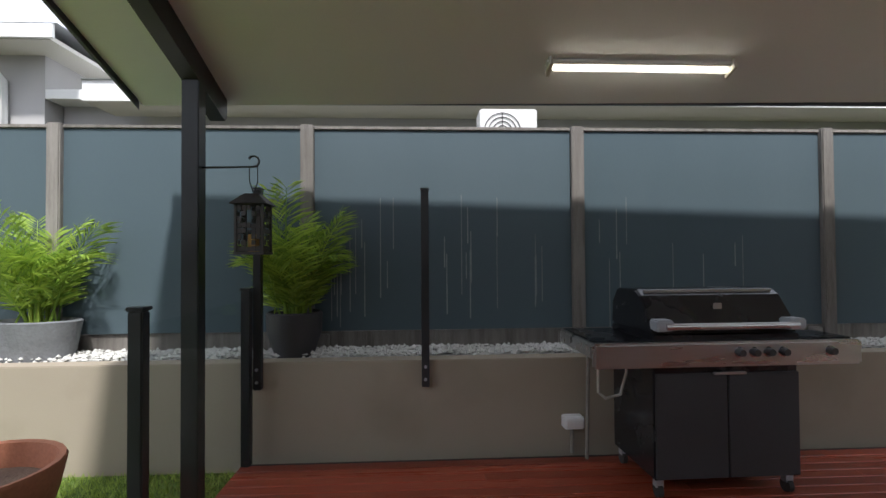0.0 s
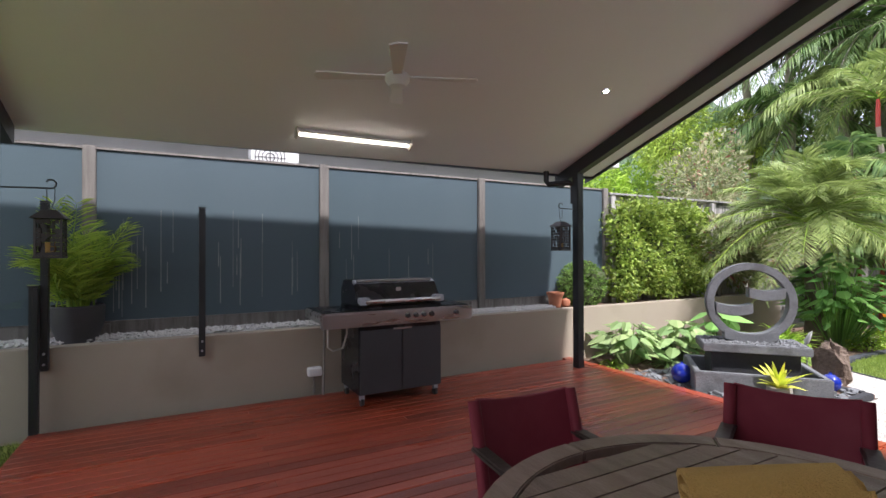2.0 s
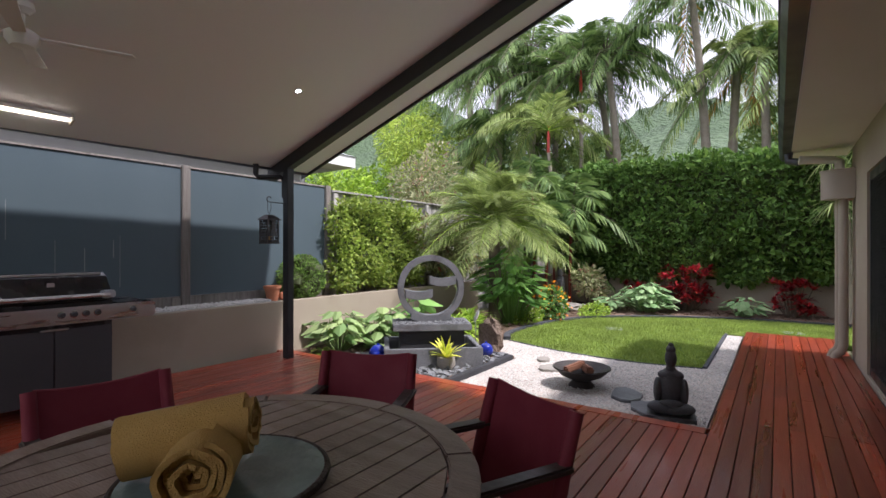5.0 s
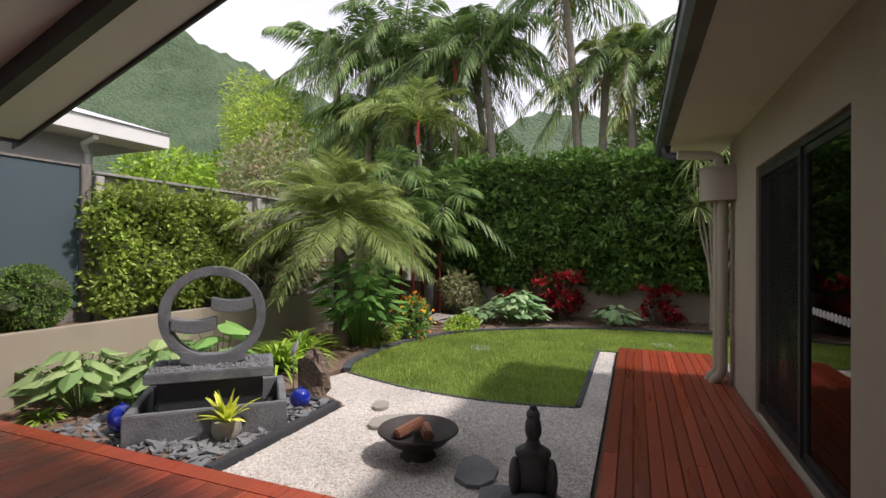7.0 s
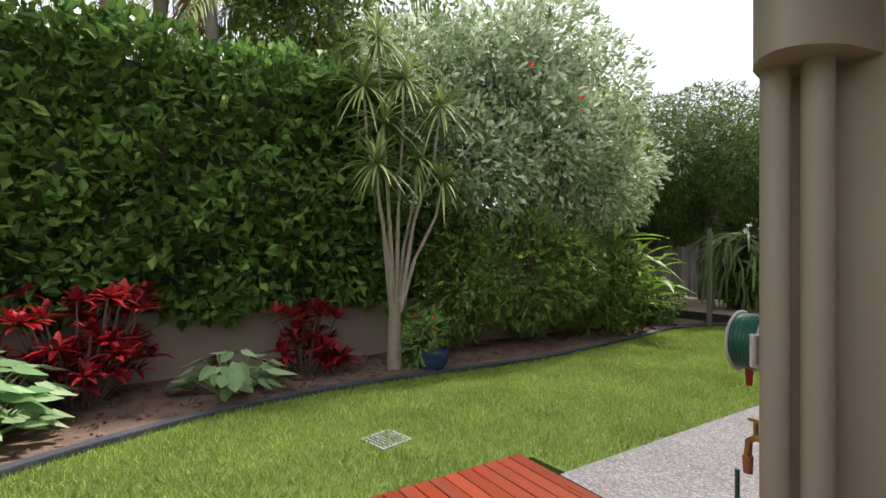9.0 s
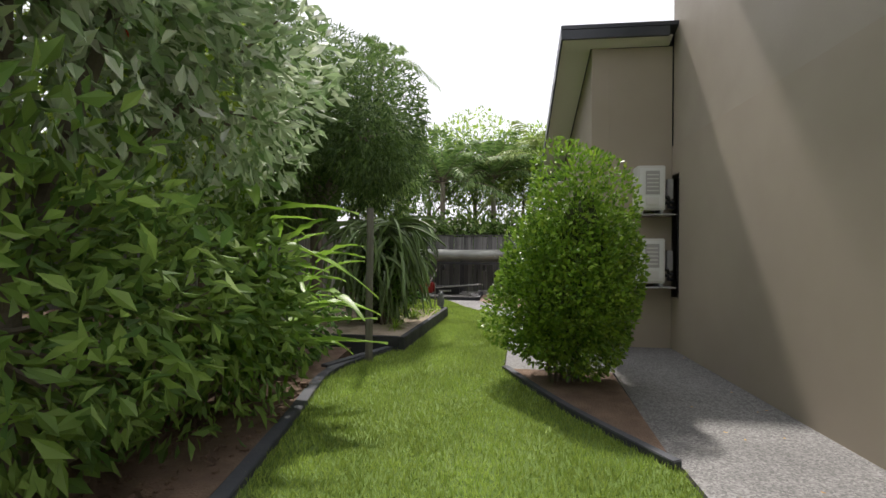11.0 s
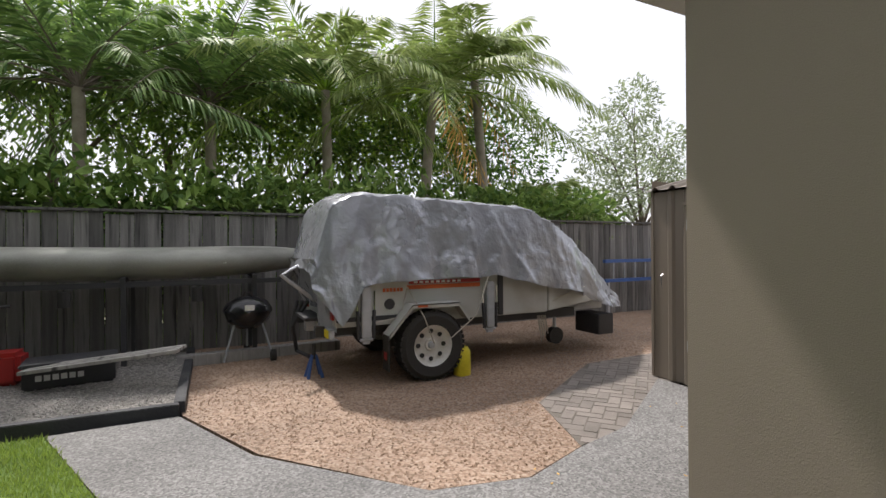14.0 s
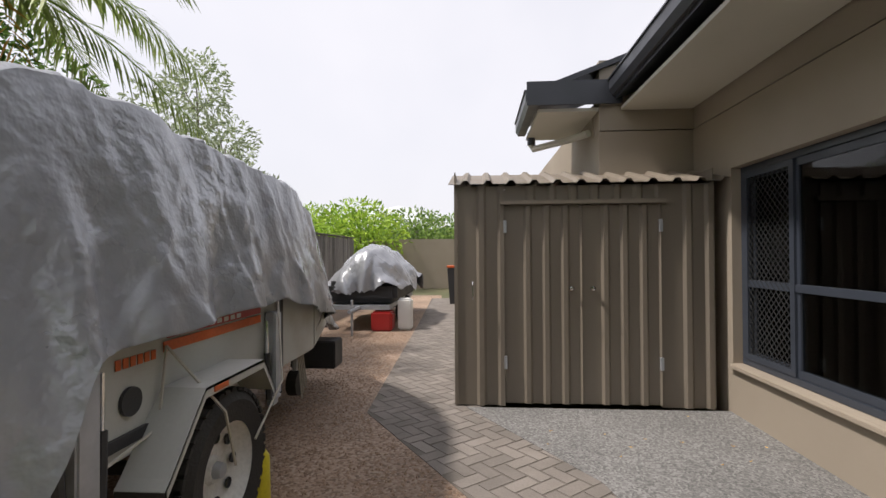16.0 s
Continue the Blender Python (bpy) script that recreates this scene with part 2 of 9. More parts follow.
L_GREY = leaf_mat("grey_green_leaves", (0.14, 0.18, 0.11), (0.30, 0.35, 0.24))
L_MIX = leaf_mat("bronze_green_leaves", (0.12, 0.16, 0.06), (0.30, 0.30, 0.20), third=(0.34, 0.12, 0.09))
L_VARI = leaf_mat("variegated_leaves", (0.10, 0.18, 0.06), (0.40, 0.46, 0.36), third=(0.72, 0.75, 0.66))
L_BAMBOO = leaf_mat("feathery_leaves", (0.12, 0.20, 0.03), (0.34, 0.42, 0.08))
L_RED = leaf_mat("red_cordyline_leaves", (0.045, 0.005, 0.008), (0.30, 0.015, 0.022), 0.35, third=(0.34, 0.05, 0.03))
L_CAL = leaf_mat("caladium_leaves", (0.09, 0.18, 0.075), (0.24, 0.34, 0.19))
L_CALRED = leaf_mat("caladium_red_centres", (0.45, 0.06, 0.08), (0.6, 0.12, 0.14))
L_BROAD = leaf_mat("broad_leaves", (0.06, 0.15, 0.04), (0.17, 0.32, 0.09), 0.3)
L_YUCCA = leaf_mat("dracaena_leaves", (0.08, 0.13, 0.05), (0.24, 0.30, 0.12), 0.4)
L_CACTUS = mat("cactus_stem_skin", (0.18, 0.255, 0.09), (0.095, 0.15, 0.05), 0.42, 5, 45, 0.35, piece=0.4, depth=0.006)
# the shade under the canopy is put into these darker leaf tones
L_DARK = leaf_mat("shaded_feathery_leaves", (0.028, 0.058, 0.018), (0.10, 0.16, 0.045))
STATUE = mat("dark_weathered_stone", (0.085, 0.088, 0.092), (0.045, 0.046, 0.048), 0.6, 7, 50, 0.5, dirt=(0.14, 0.14, 0.135))
L_GINGER = leaf_mat("ginger_leaves", (0.07, 0.15, 0.02), (0.17, 0.28, 0.04), 0.3, 0.4)
L_FAR = leaf_mat("hill_forest", (0.10, 0.17, 0.075), (0.24, 0.33, 0.14), 0.9, 0.0)
F_ORANGE = leaf_mat("orange_flowers", (0.75, 0.22, 0.02), (0.9, 0.5, 0.04))
F_RED = leaf_mat("red_flowers", (0.6, 0.02, 0.03), (0.8, 0.08, 0.06))
F_WHITE = leaf_mat("white_flowers", (0.7, 0.7, 0.66), (0.85, 0.85, 0.8))
STEEL = mat("brushed_steel", (0.62, 0.61, 0.60), (0.52, 0.51, 0.50), 0.32, 2, 90, 0.05, metal=1.0, stretch=(1, 8, 8), grain=0.15)
CHROME = mat("chrome", (0.75, 0.75, 0.76), (0.7, 0.7, 0.7), 0.15, 3, 60, 0.0, metal=1.0)
GALV = mat("galvanised_steel", (0.50, 0.52, 0.55), (0.40, 0.42, 0.45), 0.5, 8, 40, 0.05, metal=0.5, grain=0.2)
ENAMEL = mat("black_enamel", (0.012, 0.012, 0.014), (0.02, 0.02, 0.022), 0.22, 4, 200, 0.0)
DARK_PLASTIC = mat("dark_plastic", (0.03, 0.03, 0.032), (0.045, 0.045, 0.048), 0.6, 4, 120, 0.1)
WHITE_PAINT = mat("white_paint", (0.78, 0.78, 0.76), (0.70, 0.70, 0.68), 0.5, 2, 80, 0.04, grain=0.08)
GREY_WALL = mat("neighbour_grey_render", (0.46, 0.45, 0.44), (0.40, 0.39, 0.38), 0.85, 1, 90, 0.1, grain=0.1)
MAROON = mat("maroon_sling_fabric", (0.19, 0.014, 0.028), (0.145, 0.010, 0.021), 0.75, 6, 500, 0.3, grain=0.35, depth=0.002)
TABLE_WOOD = mat("grey_brown_table_timber", (0.25, 0.175, 0.135), (0.175, 0.12, 0.092), 0.5, 2.5, 30, 0.3, stretch=(8, 1, 8), piece=0.18)
DARK_WOOD = mat("dark_stained_timber", (0.045, 0.03, 0.024), (0.03, 0.02, 0.016), 0.5, 4, 40, 0.3)
TOWEL = mat("mustard_towel", (0.50, 0.31, 0.085), (0.42, 0.25, 0.065), 0.95, 8, 260, 0.9, grain=0.4, depth=0.006)
TRAY = mat("green_glass_tray", (0.12, 0.17, 0.16), (0.20, 0.26, 0.24), 0.12, 9, 22, 0.5, depth=0.01)
WEAVE = mat("dark_woven_rim", (0.06, 0.04, 0.03), (0.03, 0.02, 0.015), 0.8, 20, 120, 0.8)
SLATE = mat("grey_slate", (0.19, 0.20, 0.205), (0.11, 0.115, 0.12), 0.7, 4, 40, 0.5, piece=0.3)
STONE_G = mat("weathered_grey_concrete", (0.20, 0.21, 0.22), (0.12, 0.125, 0.13), 0.75, 5, 50, 0.5, dirt=(0.08, 0.08, 0.078))
STONE_T = mat("flat_sandstone", (0.32, 0.30, 0.26), (0.22, 0.205, 0.18), 0.85, 3, 40, 0.5, piece=0.2)
ROCK = mat("brown_rock", (0.22, 0.16, 0.115), (0.12, 0.09, 0.07), 0.9, 4, 30, 0.8, depth=0.03)
BLUE_GLAZE = mat("cobalt_glaze", (0.012, 0.03, 0.33), (0.008, 0.018, 0.22), 0.12, 5, 60, 0.05, coat=0.5)
BLUE_POT = mat("blue_glazed_pot", (0.04, 0.09, 0.24), (0.03, 0.06, 0.17), 0.25, 5, 60, 0.1)
TERRACOTTA = mat("terracotta", (0.42, 0.17, 0.09), (0.34, 0.13, 0.07), 0.75, 5, 60, 0.3)
WATER = mat("dark_water", (0.01, 0.014, 0.014), (0.015, 0.02, 0.02), 0.05, 3, 14, 0.3)
IRON = mat("dark_iron", (0.035, 0.033, 0.032), (0.06, 0.05, 0.045), 0.55, 5, 60, 0.3, metal=0.4)
LOG = mat("red_brown_log", (0.24, 0.10, 0.055), (0.13, 0.06, 0.035), 0.85, 6, 30, 0.6)
TARP = mat("silver_tarpaulin", (0.41, 0.425, 0.455), (0.31, 0.32, 0.35), 0.3, 2.2, 11, 0.6, metal=0.35, grain=0.3, depth=0.022)
TRAILER = mat("pale_grey_trailer_paint", (0.50, 0.50, 0.47), (0.42, 0.42, 0.39), 0.45, 2, 60, 0.05, grain=0.1, dirt=(0.36, 0.33, 0.28))
RUBBER = mat("tyre_rubber", (0.022, 0.021, 0.02), (0.045, 0.042, 0.038), 0.85, 8, 90, 0.3)
RIM = mat("white_steel_rim", (0.72, 0.71, 0.68), (0.6, 0.58, 0.54), 0.45, 6, 60, 0.1)
SHED = mat("taupe_shed_steel", (0.225, 0.19, 0.15), (0.20, 0.17, 0.135), 0.5, 1.4, 100, 0.04, grain=0.1, stretch=(1, 1, 0.3))
SAND = mat("paver_joint_sand", (0.17, 0.15, 0.13), (0.12, 0.105, 0.09), 0.95, 6, 90, 0.4)
BRICK = mat("grey_brown_paver", (0.25, 0.22, 0.195), (0.18, 0.16, 0.142), 0.85, 5, 80, 0.4, piece=0.18)
KAYAK = mat("faded_kayak_plastic", (0.46, 0.47, 0.41), (0.13, 0.125, 0.11), 0.5, 1.2, 60, 0.1, stretch=(1, 3, 1))
ORANGE = mat("orange_stripe", (0.62, 0.13, 0.03), (0.5, 0.1, 0.02), 0.5, 5, 60, 0.0)
RED = mat("red_paint", (0.42, 0.03, 0.025), (0.33, 0.02, 0.02), 0.4, 4, 60, 0.0)
YELLOW = mat("yellow_plastic", (0.72, 0.62, 0.03), (0.6, 0.5, 0.02), 0.5, 5, 60, 0.0)
BLUE = mat("blue_paint", (0.05, 0.12, 0.34), (0.04, 0.09, 0.26), 0.5, 5, 60, 0.0)
ROPE = mat("pale_rope", (0.55, 0.52, 0.45), (0.4, 0.37, 0.32), 0.9, 20, 200, 0.3)
HOSE = mat("green_garden_hose", (0.015, 0.13, 0.085), (0.01, 0.09, 0.06), 0.35, 8, 60, 0.0)
BRASS = mat("brass", (0.6, 0.4, 0.18), (0.45, 0.29, 0.12), 0.35, 8, 60, 0.0, metal=1.0)
AC_WHITE = mat("offwhite_metal", (0.72, 0.71, 0.68), (0.64, 0.63, 0.60), 0.5, 3, 90, 0.02, grain=0.06)
SCREEN = mat("black_security_mesh", (0.02, 0.021, 0.023), (0.028, 0.03, 0.032), 0.5, 5, 100, 0.0)
FRAME_BLUE = mat("dark_blue_grey_frame", (0.05, 0.06, 0.08), (0.04, 0.048, 0.065), 0.4, 3, 80, 0.0)
# the dimness of the closed rooms is put into this dark colour
ROOM = mat("dim_room_shade", (0.16, 0.14, 0.12), (0.13, 0.115, 0.10), 0.9, 2, 60, 0.05)
DRIP = mat("pale_drip_stain", (0.26, 0.28, 0.28), (0.16, 0.18, 0.19), 0.8, 30, 60, 0.0)
GLASS = glass_mat("window_glass", (0.55, 0.6, 0.6), 0.6)
CLEAR = glass_mat("clear_fence_glass", (0.96, 0.98, 0.97), 1.0, 1.12)
TUBE_GLOW = glow_mat("fluorescent_tube", (1.0, 0.9, 0.68), 2.4)
SPOT_GLOW = glow_mat("downlight_lens", (1.0, 0.95, 0.85), 6.0)
HILL = mat("forested_hill", (0.095, 0.145, 0.075), (0.045, 0.08, 0.038), 1.0, 0.06, 0.5, 1.0, grain=0.9, depth=3.0)
ROOF_FAR = mat("pale_roof_sheet", (0.62, 0.64, 0.66), (0.54, 0.56, 0.58), 0.5, 1, 30, 0.0)


# ---- geometry helpers ----
MASSES = {"leaves", "twigs", "stalks", "fronds", "frond_stalks", "dead_fronds", "blossoms", "leaf_centres", "leaf_heads", "canes", "stems", "crown", "lettering"}


class Geo:
    """Collects points and faces; obj() links them as one mesh."""

    def __init__(self):
        self.v, self.f, self.n = [], [], 0

    def add(self, v, f, m=None):
        v = np.asarray(v, float).reshape(-1, 3)
        if m is not None:
            a = np.array(m)
            v = v @ a[:3, :3].T + a[:3, 3]
        if isinstance(f, np.ndarray):
            self.f.extend((f + self.n).tolist())
        else:
            self.f.extend([tuple(i + self.n for i in q) for q in f])
        self.v.append(v)
        self.n += len(v)
        return self

    def box(self, x0, y0, z0, x1, y1, z1, m=None):
        v = [(x, y, z) for x in (x0, x1) for y in (y0, y1) for z in (z0, z1)]
        return self.add(v, [(0, 1, 3, 2), (4, 6, 7, 5), (0, 4, 5, 1), (2, 3, 7, 6), (0, 2, 6, 4), (1, 5, 7, 3)], m)

    def prism(self, poly, z0, z1, m=None):
        k = len(poly)
        area = sum(poly[i][0] * poly[(i + 1) % k][1] - poly[(i + 1) % k][0] * poly[i][1] for i in range(k))
        if area < 0:
            poly = poly[::-1]
        v = [(*p, z0) for p in poly] + [(*p, z1) for p in poly]
        f = [tuple(range(k - 1, -1, -1)), tuple(range(k, 2 * k))] + [(i, (i + 1) % k, k + (i + 1) % k, k + i) for i in range(k)]
        return self.add(v, f, m)

    def tube(self, pts, r, n=8, closed=False, caps=True):
        pts = [Vector(p) for p in pts]
        k = len(pts)
        rs = r if isinstance(r, (list, tuple)) else [r] * k
        rings, up = [], None
        for i, p in enumerate(pts):
            a = pts[(i + 1) % k] if closed or i + 1 < k else p
            b = pts[i - 1] if closed or i else p
            d = (a - b).normalized()
            if up is None:
                up = Vector((0, 0, 1)) if abs(d.z) < 0.9 else Vector((1, 0, 0))
            s = d.cross(up).normalized()
            up = s.cross(d).normalized()
            rings += [p + float(rs[i]) * (math.cos(q) * s + math.sin(q) * up) for q in (2 * math.pi * j / n for j in range(n))]
        f = [(i * n + j, i * n + (j + 1) % n, (i + 1) % k * n + (j + 1) % n, (i + 1) % k * n + j) for i in range(k if closed else k - 1) for j in range(n)]
        if caps and not closed:
            f += [tuple(range(n - 1, -1, -1)), tuple(range((k - 1) * n, k * n))]
        return self.add(rings, f)

    def cyl(self, p, q, r, r2=None, n=12):
        return self.tube([p, q], [r, r if r2 is None else r2], n)

    def lathe(self, prof, n=24, m=None, squash=1.0):
        k = len(prof)
        v = [(r * math.cos(a), r * math.sin(a) * squash, z) for r, z in prof for a in (2 * math.pi * j / n for j in range(n))]
        f = [(i * n + j, i * n + (j + 1) % n, (i + 1) * n + (j + 1) % n, (i + 1) * n + j) for i in range(k - 1) for j in range(n)]
        return self.add(v, f, m)

    def strip(self, line, w, z0, z1):
        """A kerb of width w along a line in the plan."""
        k = len(line)
        v = []
        for i in range(k):
            a, b = Vector(line[max(i - 1, 0)]), Vector(line[min(i + 1, k - 1)])
            d = (b - a).normalized()
            s = Vector((-d.y, d.x)) * w / 2
            p = Vector(line[i])
            for q, z in ((p + s, z0), (p + s, z1), (p - s, z1), (p - s, z0)):
                v.append((q.x, q.y, z))
        f = [(i * 4 + j, i * 4 + (j + 1) % 4, i * 4 + 4 + (j + 1) % 4, i * 4 + 4 + j) for i in range(k - 1) for j in range(4)]
        return self.add(v, f + [(0, 1, 2, 3), (4 * k - 1, 4 * k - 2, 4 * k - 3, 4 * k - 4)])

    def grid(self, p, close=False):
        """p: rows of points."""
        p = np.asarray(p, float)
        a, b = p.shape[:2]
        f = [(i * b + j, (i + 1) * b + j, (i + 1) * b + (j + 1) % b, i * b + (j + 1) % b) for i in range(a - 1) for j in range(b if close else b - 1)]
        return self.add(p.reshape(-1, 3), f)

    def mesh(self, name, material, bevel=0.0, smooth=False):
        me = bpy.data.meshes.new(name)
        me.from_pydata(np.concatenate(self.v).tolist(), [], self.f)
        if bevel or smooth:
            bm = bmesh.new()
            bm.from_mesh(me)
            bmesh.ops.recalc_face_normals(bm, faces=bm.faces)
            if bevel:
                sharp = [e for e in bm.edges if len(e.link_faces) == 2 and e.calc_face_angle(0) > 0.5]
                bmesh.ops.bevel(bm, geom=sharp, offset=bevel, segments=2, affect="EDGES", clamp_overlap=True)
            if smooth:
                for q in bm.faces:
                    q.smooth = True
                for e in bm.edges:
                    if len(e.link_faces) == 2 and e.calc_face_angle(0) > 0.7:
                        e.smooth = False
            bm.to_mesh(me)
            bm.free()
        me.materials.append(material)
        return me

    def obj(self, name, material, parent=None, label="", bevel=0.0, smooth=False, category="", kind="", group=""):
        ob = new(name, self.mesh(name, material, bevel, smooth))
        if name in MASSES:
            kind = "stuff"
        if parent is not None:
            ob.parent = parent
        return tagged(ob, label, category, group, kind)


def thing(name, label, category, m=None, group=""):
    ob = new(name)
    ob.empty_display_size = 0.1
    if m is not None:
        ob.matrix_basis = m
    return tagged(ob, label, category, group)


def structure(ob, label="", category=""):
    return tagged(ob, label, category, kind="structure")


def smooth_line(pts, per=6):
    """A rounded line through the given points of the plan."""
    out = []
    p = [Vector(q) for q in pts]
    for i in range(len(p) - 1):
        a, b, c, d = p[max(i - 1, 0)], p[i], p[i + 1], p[min(i + 2, len(p) - 1)]
        for s in range(per):
            t = s / per
            out.append(tuple(0.5 * (2 * b + (c - a) * t + (2 * a - 5 * b + 4 * c - d) * t * t + (3 * b - a - 3 * c + d) * t ** 3)))
    return out + [tuple(p[-1])]


# ---- foliage helpers ----
def unit(a):
    return a / (np.linalg.norm(a, axis=-1, keepdims=True) + 1e-9)


def put_leaves(g, base, way, size, ratio=0.45, fold=0.15, rng=None, spin=None, oval=False):
    """Diamond or oval leaves, folded a little along the middle, from base along way."""
    k = len(base)
    way = unit(way)
    side = unit(np.cross(way, unit(rng.normal(size=(k, 3))) if spin is None else spin))
    nrm = np.cross(side, way)
    size = np.broadcast_to(np.asarray(size, float), (k,))[:, None]
    if oval:
        rim = [base + way * size * u - nrm * size * fold * d + side * size * ratio / 2 * w for u, w, d in ((0.0, 0, 0), (0.28, 0.85, 0.5), (0.62, 0.9, 0.55), (0.88, 0.4, 0.3), (1.0, 0, 0.1), (0.88, -0.4, 0.3), (0.62, -0.9, 0.55), (0.28, -0.85, 0.5))]
        f = np.arange(k)[:, None, None] * 8 + np.array([[0, 1, 2, 3, 4], [0, 4, 5, 6, 7]])[None]
        g.add(np.stack(rim, 1).reshape(-1, 3), f.reshape(-1, 5))
        return
    mid = base + way * size * 0.5 - nrm * size * fold
    v = np.stack([base, mid + side * size * ratio / 2, base + way * size, mid - side * size * ratio / 2], 1)
    f = np.arange(k)[:, None] * 4 + np.array([[0, 1, 2, 3]])
    g.add(v.reshape(-1, 3), f)


def lumps(d, rng, k=9, amount=0.18):
    """An uneven radius for each direction d."""
    r = np.ones(len(d))
    for _ in range(k):
        c = unit(rng.normal(size=3))
        r += amount * rng.uniform(0.3, 1) * np.sign(rng.uniform(-0.6, 1)) * np.exp(-(1 - d @ c) * rng.uniform(5, 16))
    return r


def crown_points(rng, count, centre, radii, amount=0.2, shell=0.45):
    d = unit(rng.normal(size=(count, 3)))
    r = lumps(d, rng, 14, amount) * (1 - shell * rng.uniform(0, 1, count) ** 2)
    return np.asarray(centre) + d * r[:, None] * np.asarray(radii), d


def crown(g, rng, count, centre, radii, size, ratio=0.45, amount=0.2, shell=0.5, droop=0.2, oval=False):
    p, d = crown_points(rng, count, centre, radii, amount, shell)
    way = unit(d * 0.8 + rng.normal(size=p.shape) * 0.6 - np.array([0, 0, droop]))
    put_leaves(g, p, way, size * rng.uniform(0.6, 1.25, count), ratio, 0.12, rng, None, oval)


def block_points(rng, count, lo, hi, round_=0.25, shell=0.3):
    lo, hi = np.asarray(lo, float), np.asarray(hi, float)
    c, h = (lo + hi) / 2, (hi - lo) / 2
    d = rng.uniform(-1, 1, (count, 3))
    ax = rng.choice(3, count, p=(h[1] * h[2], h[0] * h[2], h[0] * h[1]) / (h[1] * h[2] + h[0] * h[2] + h[0] * h[1]))
    d[np.arange(count), ax] = np.sign(d[np.arange(count), ax])
    n = unit(d ** 5 + 1e-6)
    wob = 0.05 * (np.sin(d[:, 0] * 7 * h[0] + d[:, 2] * 5) + np.sin(d[:, 2] * 6 * h[2] + d[:, 1] * 9))
    p = c + d * h * (1 - round_ * (np.abs(d) ** 6).sum(1, keepdims=True) / 12) + n * (wob + rng.normal(0, 0.03, count) - shell * rng.uniform(0, 1, count) ** 3)[:, None]
    return p, n


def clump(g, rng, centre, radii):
    """A rough dark core inside a crown, coloured for the shade among its leaves."""
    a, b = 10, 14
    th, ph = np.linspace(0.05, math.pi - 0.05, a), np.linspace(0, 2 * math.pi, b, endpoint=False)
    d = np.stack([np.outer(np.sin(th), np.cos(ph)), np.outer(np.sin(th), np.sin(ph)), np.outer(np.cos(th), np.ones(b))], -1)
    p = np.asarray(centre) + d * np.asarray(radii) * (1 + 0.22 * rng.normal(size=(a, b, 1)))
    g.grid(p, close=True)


def frond(g, stem, rng, base, az, el, length, bend, leaflet, count=36, width=0.035, hang=0.3, lean=0.75, fold_up=0.25):
    """A feather leaf: an arching stalk with two rows of leaflets."""
    t = np.linspace(0, 1, 14)
    along = length * (t * math.cos(el))
    up = length * (t * math.sin(el) - bend * t ** 2)
    dirh = np.array([math.cos(az), math.sin(az), 0.0])
    pts = np.asarray(base) + along[:, None] * dirh + up[:, None] * np.array([0, 0, 1.0])
    if stem is not None:
        stem.tube(pts[::2].tolist() + [pts[-1].tolist()], [0.016 * length / 2 * (1 - 0.8 * q) for q in (*t[::2], 1.0)], 4)
    u = np.linspace(0.12, 1, count)
    p = np.stack([np.interp(u, t, pts[:, i]) for i in range(3)], 1)
    fwd = unit(np.gradient(p, axis=0))
    side = np.array([-math.sin(az), math.cos(az), 0.0])
    for s in (1, -1):
        way = unit(s * side * lean + fwd * (0.35 + 0.6 * u[:, None]) + np.array([0, 0, 1.0]) * (fold_up - hang * (0.5 + u[:, None])) + rng.normal(size=p.shape) * 0.10)
        ln = leaflet * (0.35 + 0.75 * np.sin(math.pi * np.clip(0.12 + 0.8 * u, 0, 1))) * rng.uniform(0.8, 1.1, count)
        mid = p + way * ln[:, None] * 0.5
        tip = p + way * ln[:, None] + np.array([0, 0, -1.0]) * (hang * ln * 0.35)[:, None]
        wv = fwd * width / 2
        v = np.stack([p, mid + wv, tip, mid - wv], 1)
        g.add(v.reshape(-1, 3), np.arange(count)[:, None] * 4 + np.array([[0, 1, 2, 3]]))


def pebbles(name, rng, pts, size, material, label, parent=None):
    g = Geo()
    k = len(pts)
    o = np.array([(1, 0, 0), (0, 1, 0), (-1, 0, 0), (0, -1, 0), (0, 0, 0.7), (0, 0, -0.5)], float)
    f = np.array([(0, 1, 4), (1, 2, 4), (2, 3, 4), (3, 0, 4), (1, 0, 5), (2, 1, 5), (3, 2, 5), (0, 3, 5)])
    v = o[None] * (size * rng.uniform(0.5, 1.2, (k, 1, 3))) * (1 + 0.15 * rng.normal(size=(k, 6, 1)))
    a = rng.uniform(0, 6.28, k)
    c, s = np.cos(a)[:, None], np.sin(a)[:, None]
    v = np.stack([v[..., 0] * c - v[..., 1] * s, v[..., 0] * s + v[..., 1] * c, v[..., 2]], -1) + np.asarray(pts)[:, None]
    g.add(v.reshape(-1, 3), (np.arange(k)[:, None, None] * 6 + f[None]).reshape(-1, 3))
    return g.obj(name, material, parent, label, kind="stuff")


def inside(poly, x, y):
    poly = np.asarray(poly)
    hit = np.zeros(len(x), bool)
    for (x0, y0), (x1, y1) in zip(poly, np.roll(poly, -1, 0)):
        cross = ((y0 > y) != (y1 > y)) & (x < (x1 - x0) * (y - y0) / (y1 - y0 + 1e-12) + x0)
        hit ^= cross
    return hit


def scatter(rng, poly, count):
    a = np.asarray(poly)
    lo, hi = a.min(0), a.max(0)
    p = rng.uniform(lo, hi, (int(count * 3), 2))
    return p[inside(poly, p[:, 0], p[:, 1])][:count]

# ---- the large structure ----
LAWN = -0.08
rng = np.random.default_rng(7)

